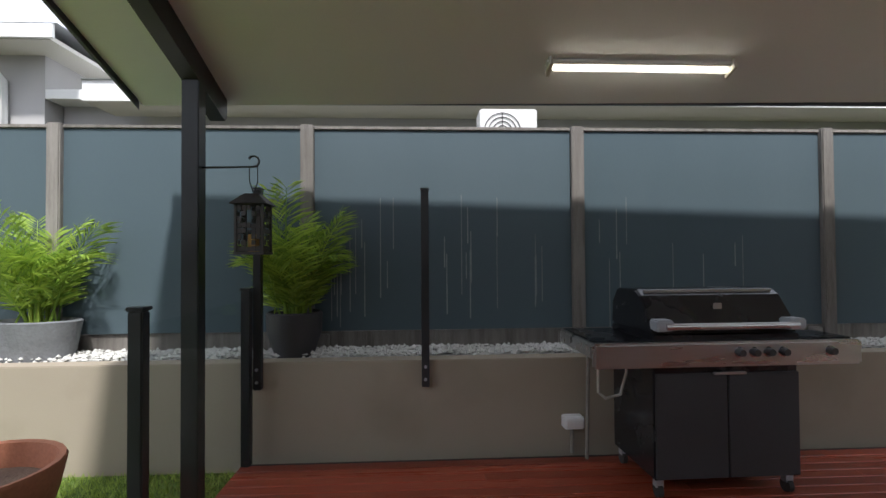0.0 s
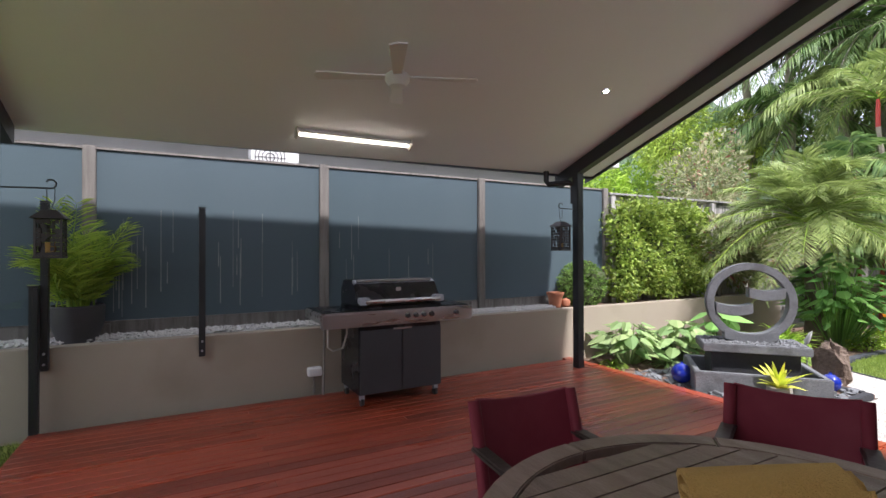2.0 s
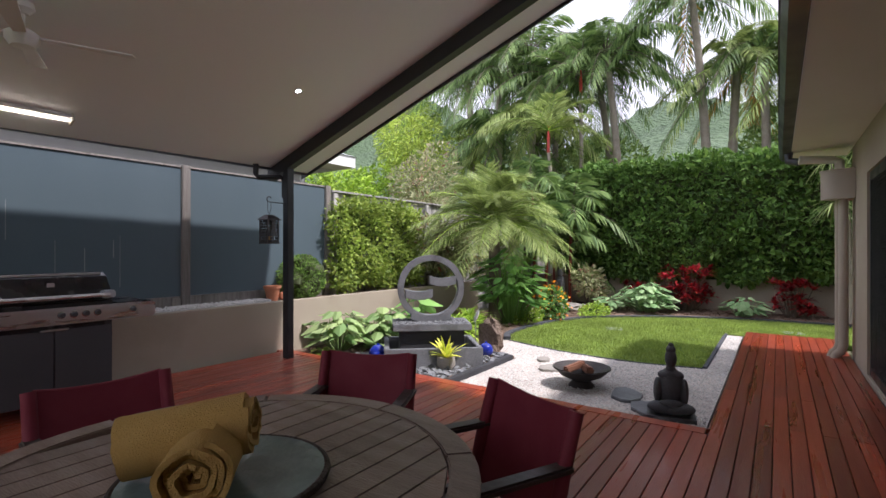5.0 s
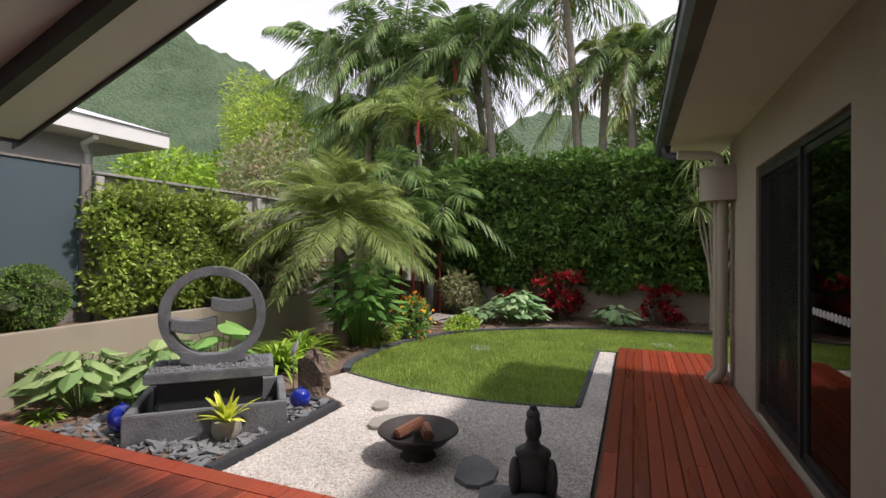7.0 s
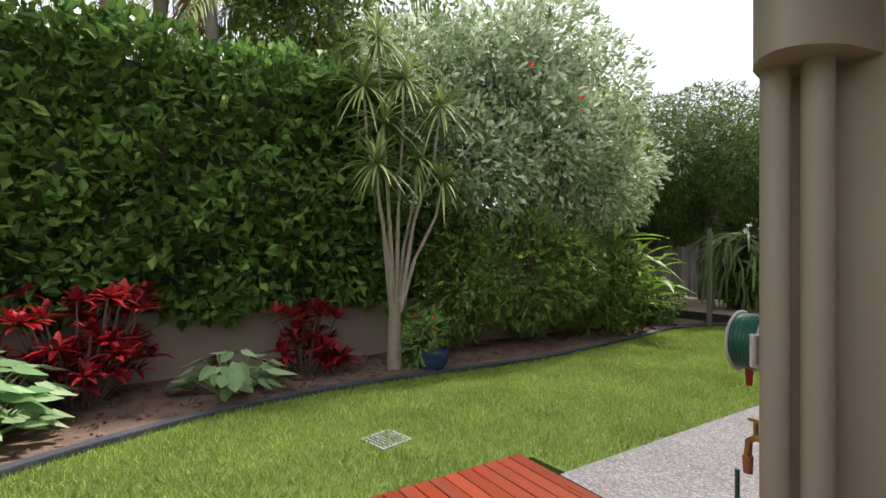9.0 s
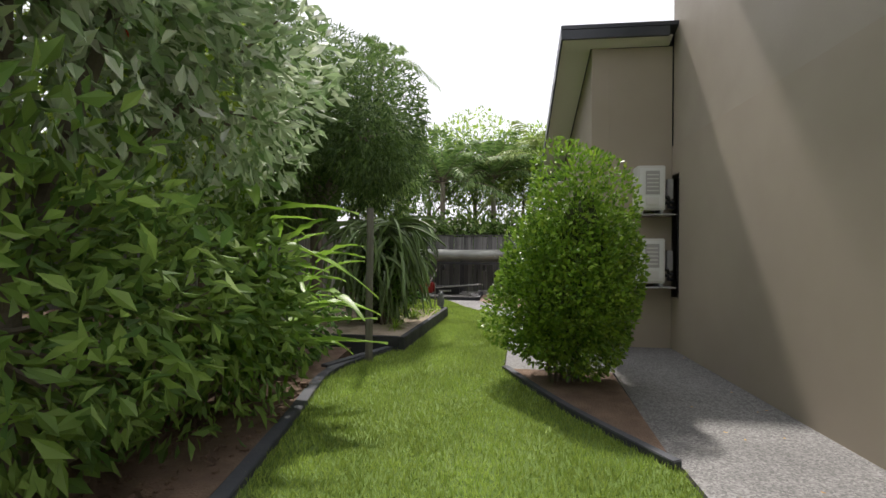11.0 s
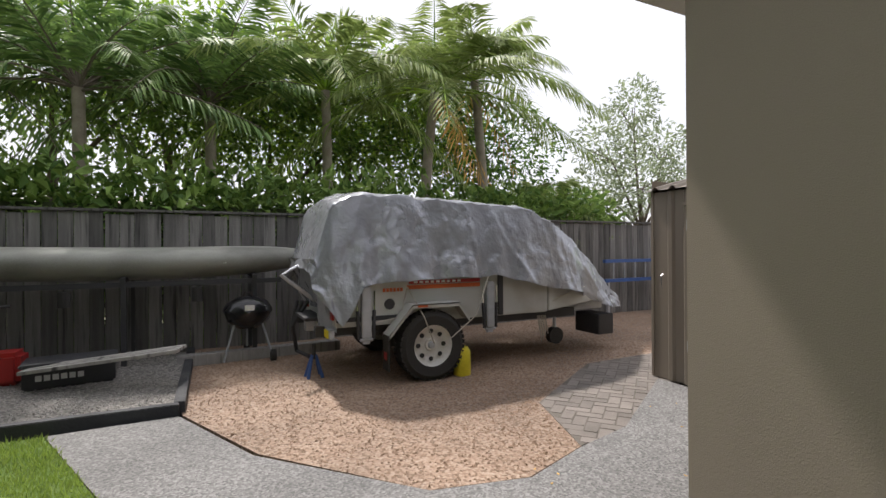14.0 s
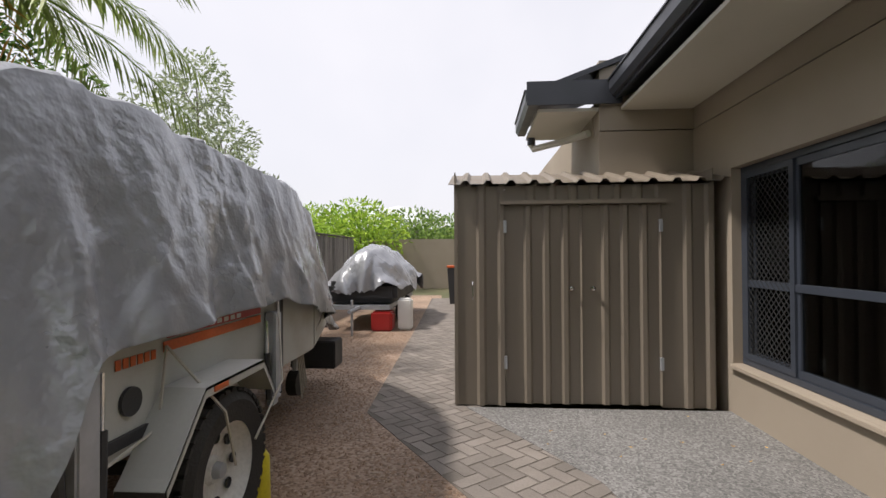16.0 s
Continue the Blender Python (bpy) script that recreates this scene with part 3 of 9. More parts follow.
structure(Geo().add([(-900, -900, -0.16), (900, -900, -0.16), (900, 900, -0.16), (-900, 900, -0.16)], [(0, 1, 2, 3)]).obj("ground", GROUND), "dark soil ground around the property", "ground")

lawn_out = smooth_line([(6.92, 1.55), (7.39, 1.74), (8.6, 1.72), (9.8, 1.30), (10.6, 0.4), (11.1, -0.6), (11.36, -1.6), (11.42, -3.0), (11.35, -4.1), (11.38, -5.1), (11.65, -7.0), (11.85, -8.4), (11.52, -9.5)])
lawn_poly = [(6.63, -1.12), (6.50, -0.36), (6.60, 0.6)] + lawn_out + [(11.36, -9.66), (11.28, -11.0), (11.17, -12.86), (12.45, -12.93), (12.33, -13.4), (12.28, -15.84), (11.5, -15.84), (10.9, -14.4), (10.4, -13.5), (9.96, -12.8), (10.03, -10.2), (10.09, -8.8), (9.6, -7.6), (9.08, -6.58), (9.05, -2.72), (9.32, -2.70), (9.32, -1.12)]
lawn = structure(Geo().prism(lawn_poly, -0.2, LAWN).obj("lawn", TURF), "mown green lawn curving round the house", "lawn")
west_lawn_poly = [(-7, -2.5), (-1.05, -2.5), (-1.05, 3.42), (-7, 3.42)]
structure(Geo().prism(west_lawn_poly, -0.2, LAWN).obj("lawn_west", TURF), "green lawn beside the deck", "lawn")
structure(Geo().prism([(4.33, -1.37), (9.29, -1.37), (9.29, -1.14), (6.62, -1.14), (6.48, -0.36), (6.58, 0.6), (6.9, 1.55), (6.2, 1.75), (5.86, 0.88), (4.33, 0.88)], -0.2, -0.085).obj("gravel_court", GRAVEL_P), "pale pink gravel court beside the deck", "gravel")
structure(Geo().prism([(4.33, 0.9), (5.84, 0.9), (6.25, 1.7), (6.9, 1.62), (7.4, 1.8), (8.6, 1.78), (9.85, 1.35), (10.65, 0.42), (11.15, -0.6), (11.42, -1.6), (11.48, -3), (11.41, -4.1), (11.44, -5.1), (11.7, -7), (11.9, -8.4), (12.0, -9.55), (14.6, -9.55), (14.6, 3.43), (4.33, 3.43)], -0.2, -0.05).obj("garden_bed_soil", MULCH), "brown bark mulch in the garden beds", "garden bed")
structure(Geo().prism([(7.9, -2.66), (9.04, -2.66), (9.06, -6.58), (9.1, -6.7), (8.95, -8.8), (10.07, -8.85), (10.02, -10.2), (9.95, -12.8), (10.4, -13.52), (10.9, -14.42), (11.5, -15.82), (10.7, -15.86), (10.25, -14.85), (9.46, -13.97), (8.9, -13.85), (8.37, -14.04), (7.86, -14.16), (6.62, -14.92), (6.62, -12.85), (7.9, -12.85)], -0.2, -0.072).obj("concrete_path", CONCRETE), "grey exposed aggregate concrete path along the house", "path")
structure(Geo().prism([(9.1, -6.6), (9.6, -7.55), (10.05, -8.8), (8.98, -8.78)], -0.2, -0.06).obj("bush_bed", MULCH), "small mulched bed under the round bush", "garden bed")
gravel_poly = [(10.68, -15.9), (10.22, -14.88), (9.46, -13.99), (8.9, -13.87), (8.37, -14.06), (8.07, -14.9), (6.8, -15.74), (1.8, -15.9), (-4, -16.2), (-4, -18.6), (10.66, -18.6)]
gravel_bed = [(10.68, -15.9), (10.22, -14.88), (9.46, -13.99), (8.9, -13.87), (8.3, -14.08), (7.6, -14.6), (6.5, -15.25), (1.8, -15.5), (-4, -15.9), (-4, -18.6), (10.66, -18.6)]
structure(Geo().prism(gravel_bed, -0.2, -0.08).obj("gravel_drive", GRAVEL_T), "tan gravel drive under the trailers", "gravel")
structure(Geo().prism([(10.72, -15.95), (13.6, -16.0), (13.6, -18.6), (10.70, -18.3)], -0.2, -0.04).obj("gravel_pad", GRAVEL_G), "grey gravel pad in a black timber border", "gravel")
structure(Geo().prism([(12.32, -15.85), (12.37, -13.4), (12.49, -12.93), (14.5, -12.93), (14.5, -15.95)], -0.2, -0.07).obj("shrub_bed_soil", MULCH), "dark mulch under the shrubs", "garden bed")

# retaining wall and raised bed
structure(Geo().box(-7, 3.42, -0.2, 9.2, 3.56, 0.612).obj("retaining_wall", RET_WALL, bevel=0.006), "beige rendered retaining wall along the deck", "retaining wall")
structure(Geo().box(-7, 3.562, -0.1, 4.25, 4.3, 0.60).obj("raised_bed", PEBBLE_BED), "white pebbles in the raised bed", "garden bed")
structure(Geo().box(4.252, 3.562, -0.1, 9.2, 4.3, 0.585).obj("raised_bed_soil", MULCH), "mulch in the raised bed below the hedge", "garden bed")

# blue fence with old posts
fence = thing("screen_fence", "tall fence of blue-grey sheets between weathered timber posts", "fence")
post_x = [-6.55, -4.55, -2.55, -0.75, 1.28, 3.26, 5.42]
for i, x in enumerate(post_x):
    g = Geo().box(x - 0.048, 3.845, 0.55, x + 0.048, 3.93, 2.27)
    g.obj("post", OLD_WOOD, fence, bevel=0.008)
    if i:
        a = post_x[i - 1]
        g = Geo().box(a + 0.05, 3.885, 0.74, x - 0.05, 3.90, 2.235)
        g.obj("fence_sheet", FENCE_PANEL, fence)
        Geo().box(a + 0.05, 3.87, 2.237, x - 0.05, 3.925, 2.262).obj("top_rail", OLD_WOOD, fence, bevel=0.004)
        Geo().box(a + 0.05, 3.905, 0.56, x - 0.05, 3.945, 0.735).obj("plinth_board", OLD_WOOD, fence, bevel=0.004)
        if i > 2 and i < 6:
            for s in (a + 0.11, x - 0.11):
                Geo().box(s - 0.045, 3.85, 0.58, s + 0.045, 3.90, 0.72).obj("wood_block", OLD_WOOD, fence, bevel=0.006)

rs_ = random.Random(9)
for i in range(34):
    x = rs_.uniform(-0.6, 3.1) if i % 3 else rs_.uniform(-0.5, 1.15)
    if min(abs(x - p) for p in post_x) > 0.08:
        z1 = rs_.uniform(1.25, 1.75)
        L = rs_.uniform(0.15, 0.75)
        w = rs_.uniform(0.0025, 0.005)
        Geo().add([(x - w, 3.8835, z1 - L), (x + w, 3.8835, z1 - L), (x + w * 0.6, 3.8835, z1), (x - w * 0.6, 3.8835, z1)], [(0, 1, 2, 3)]).obj("drip_stain", DRIP, fence)

def paling_fence(name, a, b, z0, z1, label, width=0.15, rails=True, cap=True, wood=PALING):
    """Upright boards from a to b, with rails and a capping board."""
    a, b = Vector((*a, 0)), Vector((*b, 0))
    n = int((b - a).length / width)
    f = thing(name, label, "fence", pose(a.x, a.y, 0, 0, 0, math.degrees(math.atan2(b.y - a.y, b.x - a.x))))
    r = random.Random(len(name) + n)
    meshes = [Geo().box(0.004, 0, z0, width - 0.004, 0.018, z1 - d).mesh("paling", wood) for d in (0, 0.012, 0.03)]
    for i in range(n):
        p = tagged(new("paling", meshes[r.randrange(3)]))
        p.parent = f
        p.matrix_basis = pose(i * width, 0.004 * r.random(), 0, 0, r.uniform(-0.4, 0.4), 0)
    L = n * width
    if rails:
        for z in (z0 + 0.3, (z0 + z1) / 2 + 0.1):
            Geo().box(0, -0.04, z, L, -0.002, z + 0.08).obj("rail", wood, f, bevel=0.004)
        for i in range(int(L / 2.4) + 1):
            Geo().box(i * 2.4, -0.10, z0, i * 2.4 + 0.09, -0.042, z1 - 0.02).obj("post", wood, f, bevel=0.006)
    if cap:
        Geo().box(0, -0.06, z1 + 0.002, L, 0.06, z1 + 0.035).obj("capping", wood, f, bevel=0.006)
    return f

paling_fence("paling_fence", (5.5, 3.92), (14.9, 3.92), -0.1, 2.18, "grey weathered timber paling fence behind the hedge", cap=True)
paling_fence("paling_fence", (14.6, -18.6), (14.6, -9.2), -0.1, 1.52, "grey weathered timber paling fence behind the cactus")
paling_fence("paling_fence", (-4.0, -18.62), (14.6, -18.62), -0.1, 1.66, "stained grey timber paling fence behind the trailer", wood=PALING_OLD)
structure(Geo().box(12.55, -9.2, -0.2, 12.75, 3.6, 0.62).obj("bed_wall_east", RET_WALL), "beige rendered low wall behind the garden bed", "retaining wall")
structure(Geo().box(12.76, -9.2, -0.2, 14.6, 3.9, 0.56).obj("raised_bed_east", MULCH), "mulch behind the low garden wall", "garden bed")
structure(Geo().box(14.65, -9.2, -0.1, 14.72, 3.95, 2.1).obj("boundary_fence_east", PALING), "dark boundary fence behind the hedge", "fence")

# house
def wall_with_holes(name, axis, at, lo, hi, z0, z1, holes, thick, material, label):
    """A wall along x (axis 'x') or y, its outer face at 'at', thickness signed inwards, with openings cut through."""
    g = Geo()
    cuts = sorted({lo, hi, *[h[0] for h in holes], *[h[1] for h in holes]})
    for a, b in zip(cuts, cuts[1:]):
        hs = sorted((h for h in holes if h[0] < (a + b) / 2 < h[1]), key=lambda h: h[2])
        z = z0
        for p, q in [(h[2], h[3]) for h in hs] + [(z1, z1)]:
            if p > z:
                box = (a, min(at, at + thick), z, b, max(at, at + thick), p) if axis == "x" else (min(at, at + thick), a, z, max(at, at + thick), b, p)
                g.box(*box)
            z = q
    return structure(g.obj(name, material), label, "wall")

DOOR = (4.85, 6.74, 0.03, 2.06)
WIN_E = [(-3.55, -3.15, 0.62, 2.05), (-6.25, -5.88, 0.6, 2.1), (-10.3, -10.02, 0.6, 2.2)]
WIN_B = [(-12.14, -10.52, 1.345, 1.88)]
WIN_S = [(6.66, 8.5, 0.31, 1.82)]
wall_with_holes("wall_north", "x", -2.55, -7.0, 7.66, -0.2, 2.62, [DOOR], -0.24, RENDER, "taupe rendered house wall with sliding doors")
wall_with_holes("wall_east", "y", 7.9, -10.29, -2.55, -0.2, 2.58, WIN_E, -0.24, RENDER, "taupe rendered side wall with narrow windows")
g = Geo()
prof = [(-2.55, 2.586), (-10.28, 2.586), (-10.28, 6.2), (-2.55, 3.3)]
g.add([(7.885 - d, y, z) for d in (0, 0.225) for y, z in prof], [(0, 1, 2, 3), (7, 6, 5, 4), (0, 4, 5, 1), (1, 5, 6, 2), (2, 6, 7, 3), (3, 7, 4, 0)])
structure(g.obj("wall_east_upper", WALL_BAND), "smooth taupe cladding above the groove line", "wall")
wall_with_holes("wall_block_east", "y", 8.94, -12.86, -10.28, -0.2, 2.385, WIN_B, -0.24, RENDER, "taupe rendered wall with a high screened window")
g = Geo()
prof = [(-12.86, 2.395), (-10.28, 2.395), (-10.28, 3.95), (-12.86, 2.93)]
g.add([(8.93 - d, y, z) for d in (0, 0.23) for y, z in prof], [(0, 1, 2, 3), (7, 6, 5, 4), (0, 4, 5, 1), (1, 5, 6, 2), (2, 6, 7, 3), (3, 7, 4, 0)])
structure(g.obj("wall_block_upper", RENDER), "taupe gable above the groove line", "wall")
structure(Geo().box(7.902, -10.52, -0.2, 8.698, -10.28, 3.90).obj("wall_block_north", RENDER), "taupe rendered return wall with air conditioners", "wall")
wall_with_holes("wall_south", "x", -12.86, 6.02, 8.698, -0.2, 2.285, WIN_S, 0.24, RENDER, "taupe rendered wall with a large screened window")
structure(Geo().box(6.02, -12.85, 2.297, 8.698, -12.62, 2.95).obj("wall_south_upper", WALL_BAND), "taupe cladding above the groove line", "wall")
structure(Geo().box(5.78, -13.7, -0.2, 6.018, -12.62, 2.285).obj("wall_return", RENDER), "taupe rendered return wall above the shed", "wall")
structure(Geo().box(5.78, -13.69, 2.297, 6.008, -12.62, 2.95).obj("wall_return_upper", WALL_BAND), "taupe cladding above the groove line", "wall")
structure(Geo().box(-4.0, -13.7, -0.2, 5.778, -13.46, 2.6).obj("wall_south_west", RENDER), "taupe rendered rear wall beyond the shed", "wall")
structure(Geo().box(-7.0, -13.4, -0.2, -6.76, -2.8, 2.6).obj("wall_west", RENDER), "plain taupe wall on the far side", "wall")
# added rooms behind the glass, coloured dark so the openings look unlit
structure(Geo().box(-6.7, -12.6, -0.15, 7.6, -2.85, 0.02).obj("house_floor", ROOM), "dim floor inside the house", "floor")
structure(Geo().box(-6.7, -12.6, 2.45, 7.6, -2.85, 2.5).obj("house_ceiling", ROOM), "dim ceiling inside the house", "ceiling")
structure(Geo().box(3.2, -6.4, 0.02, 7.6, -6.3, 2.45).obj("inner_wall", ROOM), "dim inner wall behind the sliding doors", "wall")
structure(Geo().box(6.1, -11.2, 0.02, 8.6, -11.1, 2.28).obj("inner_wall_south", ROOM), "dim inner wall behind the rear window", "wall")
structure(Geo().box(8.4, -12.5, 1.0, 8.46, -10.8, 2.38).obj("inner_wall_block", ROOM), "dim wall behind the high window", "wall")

# roofs, soffits, gutters
def slab(name, corners, thick, material, label, category="roof"):
    """A sloping sheet: corners anticlockwise from above."""
    v = [tuple(c) for c in corners] + [(x, y, z - thick) for x, y, z in corners]
    return structure(Geo().add(v, [(0, 1, 2, 3), (7, 6, 5, 4), (0, 4, 5, 1), (1, 5, 6, 2), (2, 6, 7, 3), (3, 7, 4, 0)]).obj(name, material), label, category)

slab("roof_main", [(-7.4, -1.95, 2.72), (-7.4, -10.0, 6.0), (8.4, -10.0, 6.0), (8.4, -1.95, 2.72)][::-1], 0.06, GUTTER, "dark sheet roof of the house")
structure(Geo().box(-7.2, -2.548, 2.50, 8.38, -1.96, 2.53).obj("soffit_north", SOFFIT), "beige soffit under the eave", "soffit")
slab("roof_verge", [(7.9, -2.3, 3.32), (8.42, -2.3, 3.32), (8.42, -10.2, 6.3), (7.9, -10.2, 6.3)], 0.12, SOFFIT, "pale overhang of the side roof")
slab("roof_block", [(7.7, -13.62, 2.80), (9.36, -13.62, 2.80), (9.36, -10.1, 4.16), (7.7, -10.1, 4.16)], 0.05, GUTTER, "dark sheet roof over the rear block")
slab("soffit_block", [(8.942, -13.5, 2.73), (9.33, -13.5, 2.73), (9.33, -10.12, 4.04), (8.942, -10.12, 4.04)], 0.02, SOFFIT, "beige sloping soffit of the rear block", "soffit")
slab("fascia_block", [(9.335, -13.6, 2.76), (9.36, -13.6, 2.76), (9.36, -10.12, 4.10), (9.335, -10.12, 4.10)], 0.13, GUTTER, "dark barge board of the rear block", "fascia")
structure(Geo().box(8.0, -10.12, 3.97, 9.36, -10.08, 4.09).obj("fascia_block_north", GUTTER), "dark fascia over the air conditioners", "fascia")
slab("soffit_block_north", [(7.95, -10.12, 3.99), (9.33, -10.12, 3.99), (9.33, -10.28, 3.93), (7.95, -10.28, 3.93)][::-1], 0.02, SOFFIT, "beige soffit over the air conditioners", "soffit")
slab("roof_south", [(-4.4, -13.56, 2.62), (8.9, -13.56, 2.62), (8.9, -10.5, 3.9), (-4.4, -10.5, 3.9)], 0.05, GUTTER, "dark sheet rear roof")
structure(Geo().box(6.02, -13.5, 2.48, 9.3, -12.862, 2.51).obj("soffit_south", SOFFIT), "beige soffit above the rear window", "soffit")
structure(Geo().box(4.9, -14.25, 2.48, 6.015, -13.702, 2.51).obj("soffit_return", SOFFIT), "beige soffit above the shed", "soffit")
slab("roof_return", [(4.8, -14.36, 2.66), (6.05, -14.36, 2.66), (6.05, -12.9, 3.2), (4.8, -12.9, 3.2)], 0.05, GUTTER, "dark sheet roof over the return wall")

def gutter(name, pts, label, w=0.11, h=0.12):
    """A squarish gutter along a line, with a rolled lip."""
    g = Geo()
    for a, b in zip(pts, pts[1:]):
        a, b = Vector(a), Vector(b)
        d = (b - a).normalized()
        s = Vector((-d.y, d.x, 0)).normalized()
        prof = [(0, 0), (w * 0.75, 0), (w, h * 0.35), (w, h), (w + 0.012, h), (w + 0.012, h + 0.012), (w - 0.01, h + 0.012), (w - 0.01, h * 0.4), (w * 0.7, 0.012), (0, 0.012)]
        ring = [p + s * q + Vector((0, 0, r)) for p in (a, b) for q, r in prof]
        k = len(prof)
        g.add(ring, [(i, (i + 1) % k, k + (i + 1) % k, k + i) for i in range(k)] + [tuple(range(k)), tuple(range(2 * k - 1, k - 1, -1))])
    return structure(g.obj(name, GUTTER), label, "gutter")

gutter("gutter_north", [(-7.2, -1.955, 2.49), (8.42, -1.955, 2.49)], "dark steel gutter along the eave", 0.12, 0.16)
gutter("gutter_south", [(9.36, -13.50, 2.60), (6.06, -13.50, 2.60)], "dark steel gutter over the rear window", 0.12, 0.14)
gutter("gutter_return", [(6.05, -14.26, 2.53), (4.9, -14.26, 2.53)], "dark steel gutter of the return roof", 0.11, 0.14)
structure(Geo().box(6.05, -14.36, 2.53, 6.075, -13.5, 2.75).obj("fascia_return", GUTTER), "dark fascia of the return roof", "fascia")

# patio roof
CZ0, CS = 2.375, 0.348
def cz(y):
    return CZ0 + CS * (2.955 - y)
# the high end is carried on out of view, to keep sun off the table
YL, YH = 3.30, -3.9
SKEW_E, SKEW_W = 0.08, 0.05   # the low edge is set slightly askew, to slant its shadow on the fence
def roof_strip(name, x0, x1, lift, thick, material, label, category, y0=YL, y1=YH):
    return slab(name, [(x0, y1, cz(y1) + lift + thick), (x1, y1, cz(y1) + lift + thick), (x1, y0 - SKEW_E, cz(y0 - SKEW_E) + lift + thick), (x0, y0 + SKEW_W, cz(y0 + SKEW_W) + lift + thick)], thick, material, label, category)
roof_strip("patio_ceiling", -1.64, 4.50, 0, 0.03, CEIL, "smooth pale patio ceiling sloping to the fence", "ceiling")
roof_strip("patio_roof", -1.66, 4.52, 0.04, 0.06, GUTTER, "dark sheet roof over the patio", "roof", YL + 0.02, YH - 0.02)
roof_strip("barge_east", 4.505, 4.525, -0.03, 0.12, GUTTER, "thin dark edge of the patio roof", "fascia")
roof_strip("barge_west", -1.665, -1.645, -0.03, 0.12, GUTTER, "thin dark edge of the patio roof", "fascia")
structure(Geo().prism([(-1.66, 3.305 + SKEW_W), (4.52, 3.305 - SKEW_E), (4.52, 3.325 - SKEW_E), (-1.66, 3.325 + SKEW_W)], cz(YL) - 0.004, cz(YL) + 0.10).obj("fascia_low", GUTTER), "dark fascia at the low edge of the patio roof", "fascia")
for nm, x in (("beam_west", -1.15), ("beam_east", 4.0)):
    g = Geo()
    prof = [(3.29, cz(3.29) - 0.002), (YH, cz(YH) - 0.002), (YH, cz(YH) - 0.16), (3.26, cz(3.26) - 0.15), (3.29, cz(3.29) - 0.11)]
    k = len(prof)
    g.add([(x + d, y, z) for d in (-0.045, 0.045) for y, z in prof], [tuple(range(k)), tuple(range(2 * k - 1, k - 1, -1))] + [(i, (i + 1) % k, k + (i + 1) % k, k + i) for i in range(k)])
    structure(g.obj(nm, BLACK), "black steel rafter beam under the patio roof", "beam")
    structure(Geo().box(x - 0.046, 2.905, -0.1, x + 0.046, 2.995, cz(2.95) - 0.13).obj("patio_post", BLACK, bevel=0.005), "black square steel post carrying the patio roof", "post")
structure(Geo().box(-1.3, -2.548, -0.1, -1.06, -1.9, 2.5).obj("pier", RENDER), "plain taupe pier at the house", "wall")

# added where it is hidden from below; its lip sets the fence shadow's height
gutter("gutter_patio", [(-1.66, 3.328 + SKEW_W, cz(YL) + 0.05), (4.52, 3.328 - SKEW_E, cz(YL) + 0.05)], "dark gutter along the low edge of the patio roof", 0.09, 0.07)

# far things: hill, neighbours
g = Geo()
xs, ys = np.linspace(60, 520, 60), np.linspace(-420, 900, 150)
X, Y = np.meshgrid(xs, ys, indexing="ij")
ridge = 24 + 190 * np.exp(-((Y - 480) / 250) ** 2) + 38 * np.exp(-((Y - 20) / 80) ** 2) + 8 * np.sin(Y / 23) + 5 * np.sin(Y / 9 + X / 30)
H = ridge * np.clip((X - 65) / 200, 0, 1) ** 1.0 * (1 + 0.05 * np.sin(X / 11 + Y / 7))
hill_r = np.random.default_rng(3)
H += hill_r.normal(0, 1.1, H.shape) * np.clip((X - 80) / 100, 0, 1)
g.grid(np.stack([X, Y, H - 1], -1))
structure(g.obj("backdrop_hill", HILL, smooth=True), "forested green hills in the distance", "hill")
# ---- neighbours beyond the fence ----
nb = thing("neighbour_house", "grey neighbour house with white metal roof behind the fence", "house", pose(0, 6.0, 0))
Geo().box(-3.4, 0.6, -0.2, 7.2, 9, 3.12).obj("wall", GREY_WALL, nb)
Geo().box(-3.8, 0.02, 3.12, 8.07, 0.6, 3.15).obj("soffit", SOFFIT, nb)
Geo().box(-3.8, -0.02, 3.12, 8.09, 0.015, 3.36).obj("fascia", WHITE_PAINT, nb)
Geo().box(8.07, 0.016, 3.12, 8.09, 9.4, 3.36).obj("fascia", WHITE_PAINT, nb)
Geo().add([(-3.8, -0.05, 3.365), (8.12, -0.05, 3.365), (8.12, 9.5, 3.365), (-3.8, 9.5, 3.365), (-1, 4.6, 4.9), (4.0, 4.6, 4.9)], [(0, 1, 5, 4), (1, 2, 5), (2, 3, 4, 5), (3, 0, 4), (3, 2, 1, 0)]).obj("roof", ROOF_FAR, nb)
Geo().tube([(6.9, 0.05, 3.08), (6.9, 0.35, 3.0), (7.1, 0.58, 2.9), (7.1, 0.58, 0.5)], 0.045).obj("downpipe", WHITE_PAINT, nb, smooth=True)
nh = thing("neighbour_house", "tall pale grey neighbour house with white downpipe", "house", pose(-4.6, 6.5, 0))
Geo().box(-8, 0, -0.2, 0, 8, 3.85).obj("wall", GREY_WALL, nh)
Geo().box(-8.4, -0.45, 3.85, 0.4, 8, 3.9).obj("soffit", SOFFIT, nh)
Geo().box(-8.4, -0.5, 3.86, 0.45, -0.46, 4.02).obj("gutter", WHITE_PAINT, nh)
Geo().add([(-8.5, -0.5, 4.03), (0.5, -0.5, 4.03), (0.5, 8, 4.03), (-8.5, 8, 4.03), (-4, 4, 5.6)], [(0, 1, 4), (1, 2, 4), (2, 3, 4), (3, 0, 4)]).obj("roof", ROOF_FAR, nh)
